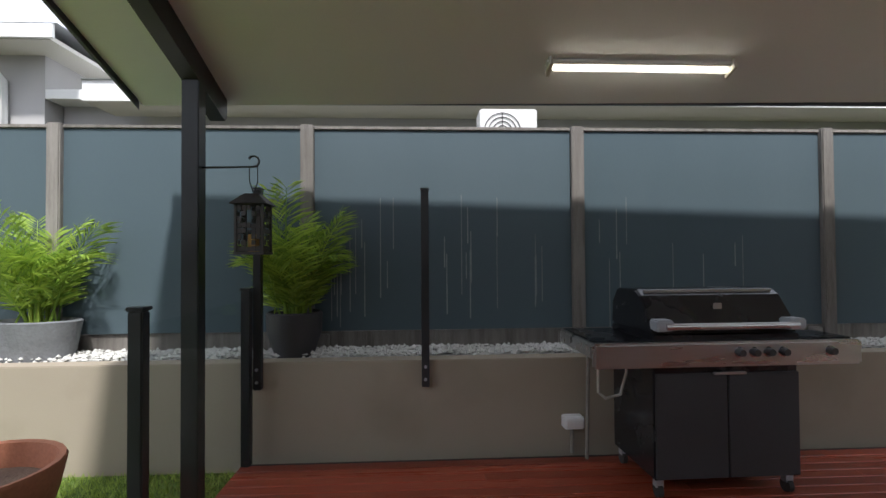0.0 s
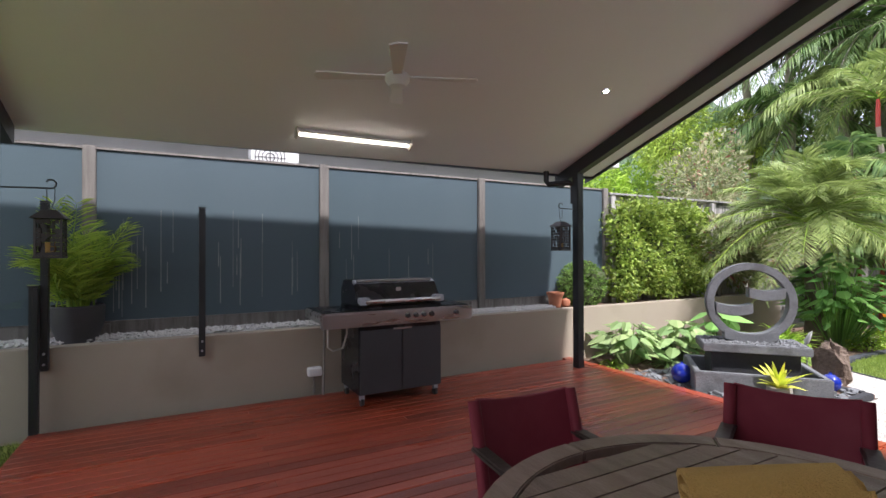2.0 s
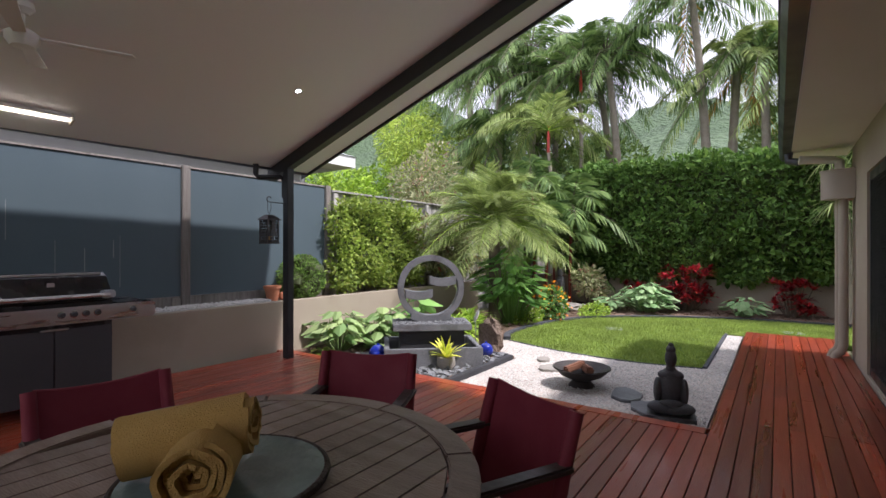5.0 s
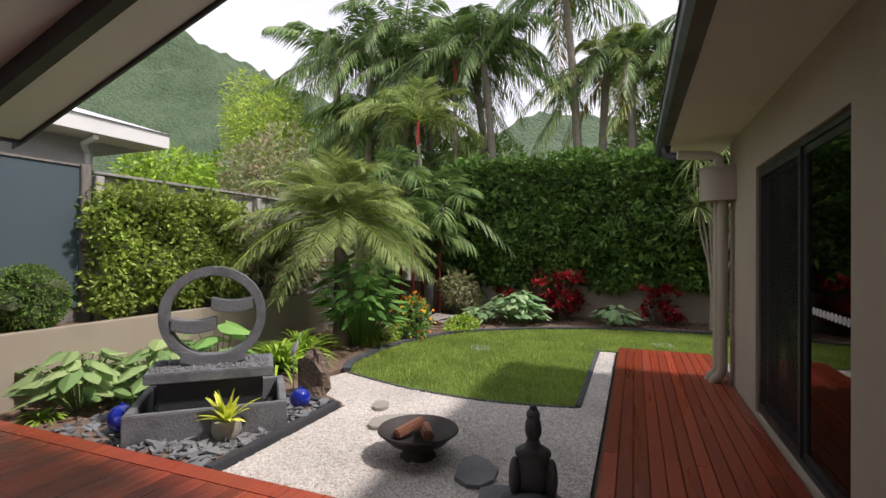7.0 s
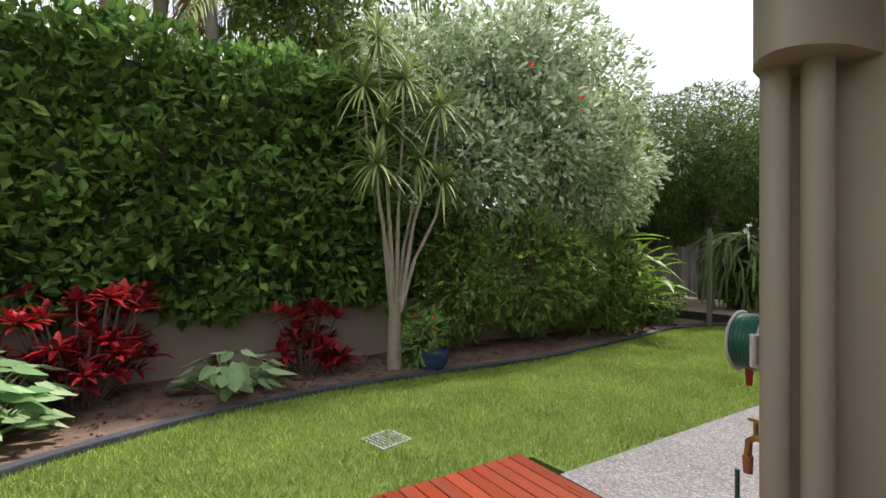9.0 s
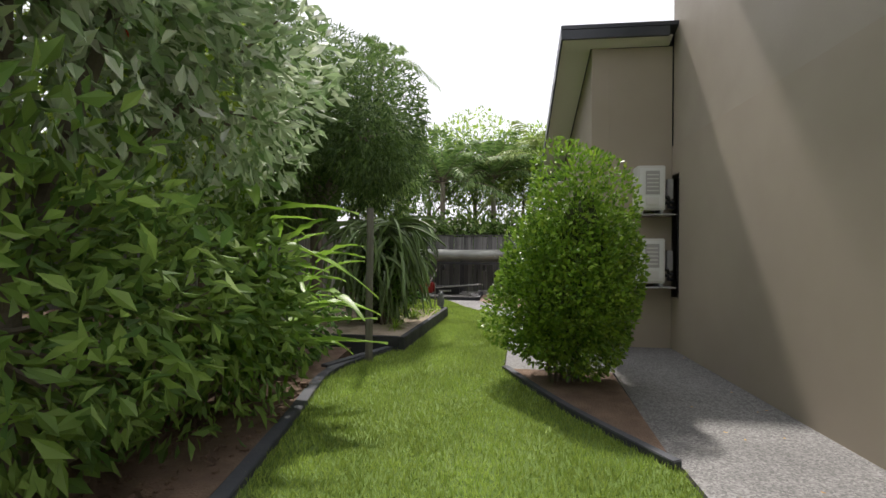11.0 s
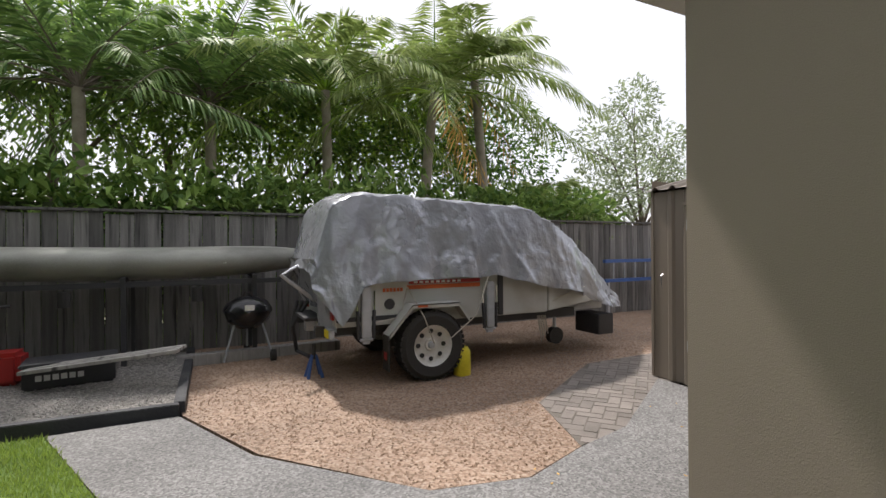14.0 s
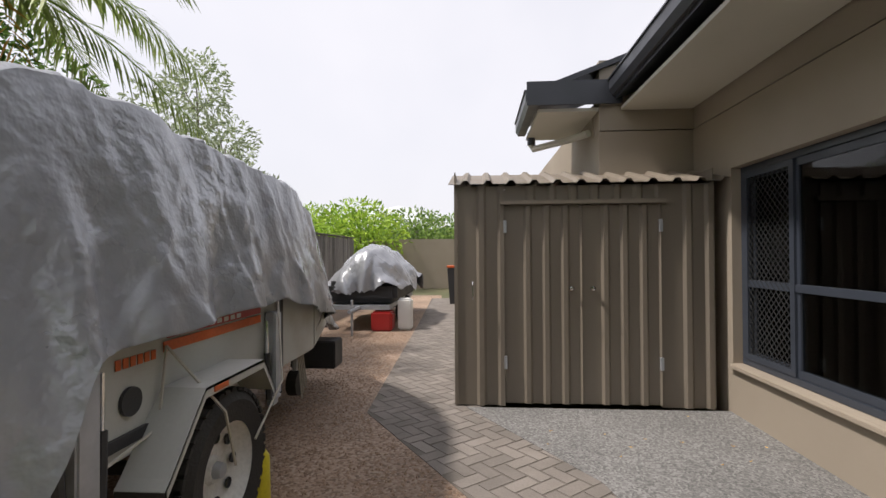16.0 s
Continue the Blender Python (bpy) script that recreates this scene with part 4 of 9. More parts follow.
Geo().tube([(-0.45, -0.42, 3.86), (-0.45, -0.42, 3.7), (-0.45, -0.07, 3.5), (-0.45, -0.07, 1)], 0.055, 10).obj("downpipe", WHITE_PAINT, nh, smooth=True)
Geo().box(0.02, 0.3, -0.2, 1.6, 6, 3.3).obj("wing", GREY_WALL, nh)
Geo().box(0.02, -0.02, 3.3, 1.7, 0.5, 3.42).obj("gutter", WHITE_PAINT, nh)
Geo().box(0.3, 0.27, 2.1, 1.1, 0.295, 3.05).obj("window", GLASS, nh)

def ac_unit(m, label, group=""):
    """An outdoor unit with a round grille."""
    a = thing("air_conditioner", label, "air conditioner", m, group)
    Geo().box(-0.27, -0.14, 0, 0.27, 0.14, 0.42).obj("casing", AC_WHITE, a, bevel=0.012)
    g = Geo()
    for r in (0.05, 0.09, 0.13, 0.17):
        g.tube([(-0.06 + r * math.cos(q), -0.147, 0.21 + r * math.sin(q)) for q in np.linspace(0, 2 * math.pi, 24, endpoint=False)], 0.004, 4, closed=True)
    for q in range(4):
        g.cyl((-0.06, -0.147, 0.21), (-0.06 + 0.17 * math.cos(q * 1.571), -0.147, 0.21 + 0.17 * math.sin(q * 1.571)), 0.004, n=4)
    g.obj("grille", DARK_PLASTIC, a)
    Geo().box(0.14, -0.145, 0.06, 0.25, -0.141, 0.36).obj("side_panel", WHITE_PAINT, a)
    for x in (-0.2, 0.2):
        Geo().box(x - 0.03, -0.14, -0.03, x + 0.03, 0.14, -0.001).obj("foot", DARK_PLASTIC, a)
    return a

acn = ac_unit(pose(0.92, 4.86, 2.25), "white air conditioner showing above the fence")
Geo().box(-0.2, -0.1, -2.34, -0.15, 0.1, -0.031).obj("stand_leg", GALV, acn)
Geo().box(0.15, -0.1, -2.34, 0.2, 0.1, -0.031).obj("stand_leg", GALV, acn)

# ---- patio things ----
def tube_light():
    t = thing("batten_light", "lit fluorescent batten light with yellowed diffuser on the ceiling", "ceiling light", pose(1.335, 2.94, cz(2.94), math.degrees(-math.atan(CS)), 0, 0))
    Geo().box(-0.54, -0.034, -0.038, 0.54, 0.034, -0.003).obj("body", WHITE_PAINT, t, bevel=0.008)
    Geo().box(-0.51, -0.018, -0.058, 0.51, 0.018, -0.040).obj("diffuser", TUBE_GLOW, t, "glowing diffuser", bevel=0.012)
    for x in (-0.525, 0.525):
        Geo().box(x - 0.008, -0.048, -0.064, x + 0.008, 0.048, -0.002).obj("clip", SOFFIT, t)
tube_light()

def fan():
    f = thing("ceiling_fan", "white four-blade ceiling fan on the sloping ceiling", "ceiling fan", pose(1.29, 1.88, 2.55))
    Geo().lathe([(0.0, 0.21), (0.055, 0.21), (0.06, 0.17), (0.03, 0.14), (0.0, 0.14)]).obj("canopy", WHITE_PAINT, f, smooth=True)
    Geo().cyl((0, 0, 0.02), (0, 0, 0.15), 0.013).obj("rod", WHITE_PAINT, f)
    Geo().lathe([(0, -0.06), (0.06, -0.055), (0.085, -0.02), (0.085, 0.02), (0.05, 0.045), (0, 0.045)]).obj("motor", WHITE_PAINT, f, smooth=True)
    b = Geo()
    b.add([(0.08, -0.03, 0.0), (0.55, -0.055, -0.006), (0.57, 0.0, 0.0), (0.55, 0.055, 0.008), (0.08, 0.03, 0.006), (0.08, -0.03, 0.008), (0.55, -0.055, 0.002), (0.57, 0, 0.008), (0.55, 0.055, 0.016), (0.08, 0.03, 0.014)],
          [(4, 3, 2, 1, 0), (5, 6, 7, 8, 9), (0, 1, 6, 5), (1, 2, 7, 6), (2, 3, 8, 7), (3, 4, 9, 8), (4, 0, 5, 9)])
    me = b.mesh("blade", WHITE_PAINT)
    for i in range(4):
        o = new("blade", me)
        o.parent, o.matrix_basis = f, pose(0, 0, 0, 0, 0, -22 + 90 * i)
fan()
dl = thing("downlight", "small lit downlight in the patio ceiling", "downlight", pose(3.27, 1.84, cz(1.84), math.degrees(-math.atan(CS))))
Geo().lathe([(0.0, -0.002), (0.028, -0.004), (0.034, -0.012), (0.04, -0.008), (0.042, -0.001)], 20).obj("trim_ring", CHROME, dl, smooth=True)
Geo().lathe([(0.0, -0.006), (0.025, -0.006)], 16).obj("lens", SPOT_GLOW, dl)

dp = thing("downpipe", "black downpipe elbow at the patio post", "downpipe", pose(4.0, 2.95, 0))
Geo().tube([(-0.3, 0.2, cz(3.15) - 0.03), (-0.3, 0.2, cz(3.15) - 0.14), (-0.27, 0.2, cz(3.15) - 0.18), (-0.05, 0.08, cz(3.15) - 0.16), (0, 0.075, cz(3.15) - 0.2), (0, 0.075, 1.9)], 0.032, 10).obj("pipe", BLACK, dp, smooth=True)

def lantern(m, label):
    """A hanging lantern with cut-out sides under a hook."""
    l = thing("lantern", label, "lantern", m)
    g = Geo()
    g.tube([(-0.28, 0, 0.345), (-0.03, 0, 0.35)] + [(0.0 + 0.03 * math.sin(q), 0, 0.38 - 0.03 * math.cos(q)) for q in np.linspace(0, 4.2, 8)], 0.006, 6)
    g.tube([(-0.022, 0, 0.352), (-0.022, 0, 0.27), (0.0, 0, 0.2)], 0.003, 4).tube([(0.022, 0, 0.352), (0.022, 0, 0.27), (0.0, 0, 0.2)], 0.003, 4)
    g.obj("hook", BLACK, l)
    Geo().add([(-0.1, -0.1, 0.14), (0.1, -0.1, 0.14), (0.1, 0.1, 0.14), (-0.1, 0.1, 0.14), (-0.04, -0.04, 0.2), (0.04, -0.04, 0.2), (0.04, 0.04, 0.2), (-0.04, 0.04, 0.2)],
              [(3, 2, 1, 0), (4, 5, 6, 7), (0, 1, 5, 4), (1, 2, 6, 5), (2, 3, 7, 6), (3, 0, 4, 7)]).obj("roof", IRON, l, bevel=0.004)
    f = Geo()
    for x in (-0.07, 0.07):
        for y in (-0.07, 0.07):
            f.box(x - 0.007, y - 0.007, -0.12, x + 0.007, y + 0.007, 0.14)
    f.box(-0.08, -0.08, -0.13, 0.08, 0.08, -0.115)
    f.obj("frame", IRON, l)
    for k in range(4):
        g = Geo()
        r = random.Random(k)
        for i in range(5):
            for j in range(8):
                if r.random() < 0.72:
                    x, z = -0.062 + i * 0.025, -0.11 + j * 0.031
                    g.box(x, -0.073, z, x + 0.021, -0.069, z + 0.026)
        g.box(-0.064, -0.0685, -0.113, 0.064, -0.0675, -0.09).box(-0.064, -0.0685, 0.02, 0.064, -0.0675, 0.032)
        o = g.obj("lattice_panel", IRON, l)
        o.matrix_basis = pose(0, 0, 0, 0, 0, 90 * k)
    Geo().cyl((0, 0, -0.114), (0, 0, -0.02), 0.03).obj("candle", TOWEL, l)
    return l
lantern(pose(-0.83, 2.95, 1.43), "black pierced metal lantern hanging from a hook on the post")
lantern(pose(3.74, 2.95, 1.48, 0, 0, 180) @ pose(0, 0, 0), "black pierced metal lantern hanging beside the garden post")

def wall_pole(x, y):
    p = thing("screen_pole", "black steel pole bolted to the retaining wall", "pole", pose(x, y, 0), "poles on the retaining wall")
    Geo().box(-0.025, -0.03, 0.45, 0.025, 0.02, 1.715).obj("pole", BLACK, p, bevel=0.004)
    Geo().box(-0.028, -0.033, 1.716, 0.028, 0.023, 1.728).obj("cap", BLACK, p)
    for z in (0.5, 0.58):
        Geo().cyl((0, -0.04, z), (0, -0.031, z), 0.01, n=8).obj("bolt", GALV, p)
wall_pole(0.11, 3.395)
wall_pole(-0.95, 3.395)

gf = thing("glass_fence", "frameless glass pool fence panel with black posts at the deck edge", "fence", pose(-1.0, 3.3, 0.0))
for y in (0.03, -1.12):
    Geo().box(-0.028, y - 0.028, 0, 0.028, y + 0.028, 1.08).obj("post", BLACK, gf, bevel=0.005)
    Geo().box(-0.034, y - 0.034, 1.081, 0.034, y + 0.034, 1.096).obj("cap", BLACK, gf, bevel=0.003)
pane = Geo().box(-0.006, -1.08, 0.06, 0.006, -0.01, 1.02).obj("glass_pane", CLEAR, gf)
pane.visible_shadow = False

def pot(name, prof, material, m, label, n=28, squash=1.0, soil=None, category="pot"):
    p = thing(name, label, category, m)
    Geo().lathe(prof, n, squash=squash).obj("shell", material, p, smooth=True)
    if soil:
        Geo().lathe([(0.0, soil[1] + 0.01), (soil[0], soil[1])], n, squash=squash).obj("soil", MULCH, p)
    return p

pot("terracotta_bowl", [(0.0, 0.02), (0.16, 0.0), (0.27, 0.14), (0.335, 0.34), (0.36, 0.46), (0.352, 0.475), (0.325, 0.47), (0.30, 0.34), (0.0, 0.3)], TERRACOTTA, pose(-1.86, 2.42, LAWN), "large terracotta bowl planter standing on the lawn", soil=(0.3, 0.36))

def potted_palm(m, label, height, spread, seed, round_pot=True):
    r = np.random.default_rng(seed)
    p = thing("potted_palm", label, "potted plant", m)
    if round_pot:
        Geo().lathe([(0, 0.0), (0.13, 0.0), (0.185, 0.16), (0.19, 0.3), (0.175, 0.31), (0.17, 0.26), (0, 0.25)], 24).obj("pot", DARK_PLASTIC, p, "black glossy pot", smooth=True)
    else:
        Geo().lathe([(0, 0.0), (0.24, 0.0), (0.29, 0.26), (0.275, 0.27), (0.25, 0.22), (0, 0.21)], 24, squash=0.6).obj("pot", STONE_G, p, "weathered dark trough pot", smooth=True)
    g, s = Geo(), Geo()
    for i in range(30):
        az, el = r.uniform(0, 6.28), r.uniform(1.08, 1.52)
        frond(g, s, r, (r.normal(0, 0.05), r.normal(0, 0.04), 0.25), az, el, height * r.uniform(0.5, 1.0), r.uniform(0.15, 0.5), spread * 0.4, 30, 0.016, 0.35)
    for i in range(8):
        a = r.uniform(0, 6.28)
        s.cyl((0.05 * math.cos(a), 0.05 * math.sin(a), 0.2), (0.09 * math.cos(a), 0.09 * math.sin(a), 0.55), 0.012, 0.008, 6)
    s.obj("canes", L_POTPALM, p)
    g.obj("fronds", L_POTPALM, p)
potted_palm(pose(-0.80, 3.70, 0.60), "leafy green palm in a black pot on white pebbles", 1.2, 0.62, 11)
potted_palm(pose(-2.55, 3.72, 0.60), "yellow-green palm in a dark trough on white pebbles", 1.15, 0.66, 12, False)

# barbecue
def barbecue():
    b = thing("gas_barbecue", "black and stainless steel gas barbecue trolley on castors", "barbecue", pose(1.69, 3.0, 0.0, 0, 0, 1))
    Geo().box(-0.40, -0.24, 0.10, 0.40, 0.26, 0.70).obj("cabinet", ENAMEL, b, bevel=0.008)
    for x in (-0.395, 0.003):
        Geo().box(x, -0.256, 0.11, x + 0.392, -0.242, 0.66).obj("door", DARK_PLASTIC, b, bevel=0.004)
    Geo().box(-0.09, -0.28, 0.655, 0.09, -0.257, 0.668).obj("door_handle", STEEL, b, bevel=0.004)
    Geo().box(-0.74, -0.30, 0.70, 0.72, -0.262, 0.83).obj("control_panel", STEEL, b, "brushed steel control panel", bevel=0.012)
    for x0, x1, nm in ((-0.74, -0.405, "side_shelf"), (0.405, 0.72, "side_shelf")):
        Geo().box(x0, -0.26, 0.745, x1, 0.26, 0.825).obj(nm, STEEL, b, bevel=0.01)
        Geo().box(x0 + 0.02, -0.24, 0.826, x1 - 0.015, 0.24, 0.834).obj("shelf_top", ENAMEL, b, bevel=0.003)
    Geo().box(-0.40, -0.26, 0.702, 0.40, 0.27, 0.86).obj("firebox", ENAMEL, b, bevel=0.006)
    prof = [(-0.25, 0.865), (-0.245, 0.90), (-0.12, 1.06), (-0.06, 1.09), (0.18, 1.085), (0.25, 1.0), (0.26, 0.865)]
    k = len(prof)
    Geo().add([(x, y, z) for x in (-0.405, 0.405) for y, z in prof], [tuple(range(k)), tuple(range(2 * k - 1, k - 1, -1))] + [(i, (i + 1) % k, k + (i + 1) % k, k + i) for i in range(k)]).obj("hood", ENAMEL, b, "black enamel roll hood", bevel=0.01)
    Geo().box(-0.37, -0.10, 1.072, 0.37, -0.075, 1.088).obj("hood_trim", STEEL, b, bevel=0.003)
    Geo().tube([(-0.36, -0.30, 0.91), (0.36, -0.30, 0.91)], 0.018, 10).obj("hood_handle", STEEL, b, smooth=True)
    for x in (-0.36, 0.36):
        Geo().box(x - 0.045, -0.305, 0.885, x + 0.045, -0.215, 0.945).obj("handle_bracket", GALV, b, bevel=0.008)
    Geo().box(-0.025, -0.18, 0.985, 0.025, -0.174, 1.02, pose(0, 0, 0)).obj("badge", STEEL, b, bevel=0.006)
    for x in (0.03, 0.11, 0.19, 0.27, 0.53):
        kn = Geo().cyl((x, -0.302, 0.775), (x, -0.335, 0.775), 0.022, 0.018, 14).obj("knob", DARK_PLASTIC, b)
        Geo().lathe([(0.02, 0), (0.028, 0.001), (0.028, 0.004), (0.02, 0.005)], 16, pose(x, -0.301, 0.775, 90)).obj("bezel", CHROME, kn)
    for x in (-0.36, 0.36):
        for y in (-0.2, 0.22):
            c = Geo().cyl((x - 0.014, y, 0.036), (x + 0.014, y, 0.036), 0.036, n=16).obj("castor", RUBBER, b)
            Geo().box(x - 0.02, y - 0.02, 0.055, x + 0.02, y + 0.02, 0.099).obj("castor_fork", GALV, c)
    Geo().tube([(-0.60, 0.0, 0.74), (-0.60, 0.0, 0.5), (-0.55, 0.02, 0.46), (-0.45, 0.05, 0.47), (-0.41, 0.05, 0.6), (-0.42, 0.03, 0.735)], 0.009, 8).obj("gas_hose", ROPE, b, smooth=True)
    Geo().tube([(-0.56, 0.25, 0.74), (-0.56, 0.3, 0.002)], 0.012, 8).obj("gas_pipe", STONE_T, b)
barbecue()
pb = thing("power_outlet", "white outdoor power outlet on a conduit", "power outlet", pose(1.06, 3.365, 0))
Geo().box(-0.065, -0.04, 0.17, 0.065, 0.04, 0.25).obj("box", WHITE_PAINT, pb, bevel=0.008)
Geo().box(-0.055, -0.052, 0.18, 0.055, -0.041, 0.24).obj("cover", AC_WHITE, pb, bevel=0.005)
Geo().cyl((0, 0.02, 0.002), (0, 0.02, 0.169), 0.012, n=8).obj("conduit", STONE_T, pb)

# dining set
TC = Vector((1.035, -0.71))
def dining_table():
    t = thing("round_table", "round slatted grey-brown timber outdoor table", "table", pose(TC.x, TC.y, 0))
    R = 0.632
    for i in range(15):
        y0 = -0.585 + i * 0.078
        y1 = y0 + 0.072
        ya = max(abs(y0), abs(y1))
        if ya < 0.552:
            h0, h1 = math.sqrt(0.552 ** 2 - y0 * y0), math.sqrt(0.552 ** 2 - y1 * y1)
            Geo().prism([(-h0, y0), (h0, y0), (h1, y1), (-h1, y1)], 0.712, 0.738).obj("slat", TABLE_WOOD, t)
    for q in range(8):
        a0, a1 = q * math.pi / 4 + 0.004, (q + 1) * math.pi / 4 - 0.004
        st = np.linspace(a0, a1, 8)
        Geo().prism([(R * math.cos(a), R * math.sin(a)) for a in st] + [(0.557 * math.cos(a), 0.557 * math.sin(a)) for a in st[::-1]], 0.708, 0.74).obj("rim_segment", TABLE_WOOD, t, bevel=0.004)
    for a in range(4):
        c, s = math.cos(a * 1.5708 + 0.78), math.sin(a * 1.5708 + 0.78)
        Geo().box(0.40 * c - 0.03, 0.40 * s - 0.03, 0.0, 0.40 * c + 0.03, 0.40 * s + 0.03, 0.707).obj("leg", DARK_WOOD, t, bevel=0.005)
    Geo().box(-0.43, -0.02, 0.64, 0.43, 0.02, 0.706).obj("brace", DARK_WOOD, t)
    Geo().box(-0.02, -0.43, 0.60, 0.02, 0.43, 0.639).obj("brace", DARK_WOOD, t)
dining_table()

def sling_chair():
    c = thing("dining_chair", "dark timber folding chair with maroon sling seat and back", "chair", group="chairs round the table")
    n = 7
    def cloth(p0, p1, w, sag, th):
        rows = []
        for i in range(n):
            u = i / (n - 1)
            row = []
            for j in range(n):
                v = j / (n - 1) - 0.5
                d = sag * (1 - 4 * v * v)
                row.append((v * w, p0[0] + (p1[0] - p0[0]) * u - d * 0.7, p0[1] + (p1[1] - p0[1]) * u - d * 0.7))
            rows.append(row)
        g = Geo().grid(rows)
        back = [[(x, y - th, z - th * 0.4) for x, y, z in r] for r in rows]
        g.grid([r[::-1] for r in back])
        edge = [r[0] for r in rows], [r[-1] for r in rows], rows[0], rows[-1]
        for e in edge:
            g.tube([(x, y - th / 2, z) for x, y, z in e], th * 0.55, 6)
        return g
    cloth((0.22, 0.43), (-0.2, 0.40), 0.40, 0.025, 0.012).obj("seat", MAROON, c, "maroon sling seat", smooth=True)
    back = cloth((-0.215, 0.44), (-0.30, 0.79), 0.40, 0.03, 0.014)
    for s in (-1, 1):
        back.tube([(s * 0.213, -0.207, 0.445), (s * 0.213, -0.25, 0.62), (s * 0.213, -0.302, 0.792)], 0.023, 10)
    back.obj("backrest", MAROON, c, "maroon sling back", smooth=True)
    for s in (-1, 1):
        x = s * 0.215
        Geo().tube([(x, 0.23, 0.0), (x, 0.23, 0.62)], 0.018, 8).obj("leg", DARK_WOOD, c)
        Geo().tube([(x, -0.27, 0.0), (x, -0.2, 0.42), (x, -0.297, 0.775)], 0.017, 8).obj("leg", DARK_WOOD, c)
        Geo().box(x - 0.028, -0.27, 0.622, x + 0.028, 0.27, 0.645).obj("armrest", DARK_WOOD, c, bevel=0.007)
        Geo().box(x - 0.012, -0.2, 0.40, x + 0.012, 0.23, 0.435).obj("side_rail", DARK_WOOD, c)
    Geo().box(-0.215, 0.22, 0.22, 0.215, 0.24, 0.25).obj("stretcher", DARK_WOOD, c)
    Geo().box(-0.215, -0.245, 0.18, 0.215, -0.225, 0.21).obj("stretcher", DARK_WOOD, c)
    return c
chair = sling_chair()
spots = [(84.5, 0.67), (25.5, 0.83), (-26, 0.66), (161, 0.60), (-94, 0.50)]
def chair_pose(a, d):
    q = radians(a)
    return pose(TC.x + d * math.cos(q), TC.y + d * math.sin(q), 0, 0, 0, a + 90)
chair.matrix_basis = chair_pose(*spots[0])
for s in spots[1:]:
    copy_thing(chair, chair_pose(*s))

tr = thing("serving_tray", "round tray with green rippled glass and woven rim", "tray", pose(1.015, -0.765, 0.7405))
Geo().lathe([(0, 0.006), (0.218, 0.006), (0.227, 0.012), (0.227, 0.02), (0, 0.02)], 48).obj("glass_top", TRAY, tr, smooth=True)
Geo().tube([(0.228 * math.cos(q), 0.228 * math.sin(q), 0.012) for q in np.linspace(0, 6.2832, 60, endpoint=False)], 0.010, 8, closed=True).obj("rim", WEAVE, tr, smooth=True)
def towel(m, length, label, seed):
    r = np.random.default_rng(seed)
    t = thing("rolled_towel", label, "towel", m)
    turns, k = 4.2, 110
    rows = []
    for z in np.linspace(-length / 2, length / 2, 12):
        row = []
        for q in np.linspace(0, turns * 2 * math.pi, k):
            rad = 0.004 + 0.064 * q / (turns * 2 * math.pi) + 0.002 * math.sin(5 * q + 9 * z)
            row.append((rad * math.cos(q), z + 0.012 * math.sin(q * 0.5) + r.normal(0, 0.0015), rad * math.sin(q) * 0.94))
        rows.append(row)
    thick = [[(x + 0.0125 * math.cos(q), y, z + 0.0118 * math.sin(q)) for (x, y, z), q in zip(row, np.linspace(0, turns * 2 * math.pi, k))] for row in rows]
    g = Geo().grid([u + v[::-1] for u, v in zip(rows, thick)], close=True)
    g.grid([rows[0], thick[0]])
    g.grid([thick[-1], rows[-1]])
    g.obj("roll", TOWEL, t, smooth=True)
towel(pose(0.945, -0.795, 0.826, 0, 0, -41), 0.20, "mustard towel rolled up on the tray", 1)
towel(pose(0.962, -0.708, 0.858, 9, 30, -128), 0.27, "mustard towel rolled up across another towel", 2)

# sliding door and window units
def diamond_mesh(x0, x1, z0, z1, step=0.055, r=0.0035):
    """Crossed bars of a security grille in the xz plane."""
    g = Geo()
    n = int(((x1 - x0) + (z1 - z0)) / step) + 1
    for s in (1, -1):
        for i in range(n):
            c = i * step
            pts = []
            ax, az = (x0 + c, z0) if c <= x1 - x0 else (x1, z0 + c - (x1 - x0))
            bx, bz = (x0, z0 + c) if c <= z1 - z0 else (x0 + c - (z1 - z0), z1)
            if s < 0:
                ax, bx = x0 + x1 - ax, x0 + x1 - bx
            if abs(ax - bx) > 0.01:
                d = Vector((bx - ax, 0, bz - az)).normalized()
                w = Vector((-d.z, 0, d.x)) * r
                y = -r if s > 0 else r
                g.add([(ax + w.x, y, az + w.z), (bx + w.x, y, bz + w.z), (bx - w.x, y, bz - w.z), (ax - w.x, y, az - w.z),
                       (ax + w.x, y + 0.003, az + w.z), (bx + w.x, y + 0.003, bz + w.z), (bx - w.x, y + 0.003, bz - w.z), (ax - w.x, y + 0.003, az - w.z)],
                      [(0, 1, 2, 3), (7, 6, 5, 4), (0, 4, 5, 1), (2, 6, 7, 3)])
    return g

def frame_box(g, x0, x1, z0, z1, w, y0, y1):
    g.box(x0, y0, z0, x1, y1, z0 + w).box(x0, y0, z1 - w, x1, y1, z1).box(x0, y0, z0 + w, x0 + w, y1, z1 - w).box(x1 - w, y0, z0 + w, x1, y1, z1 - w)
    return g

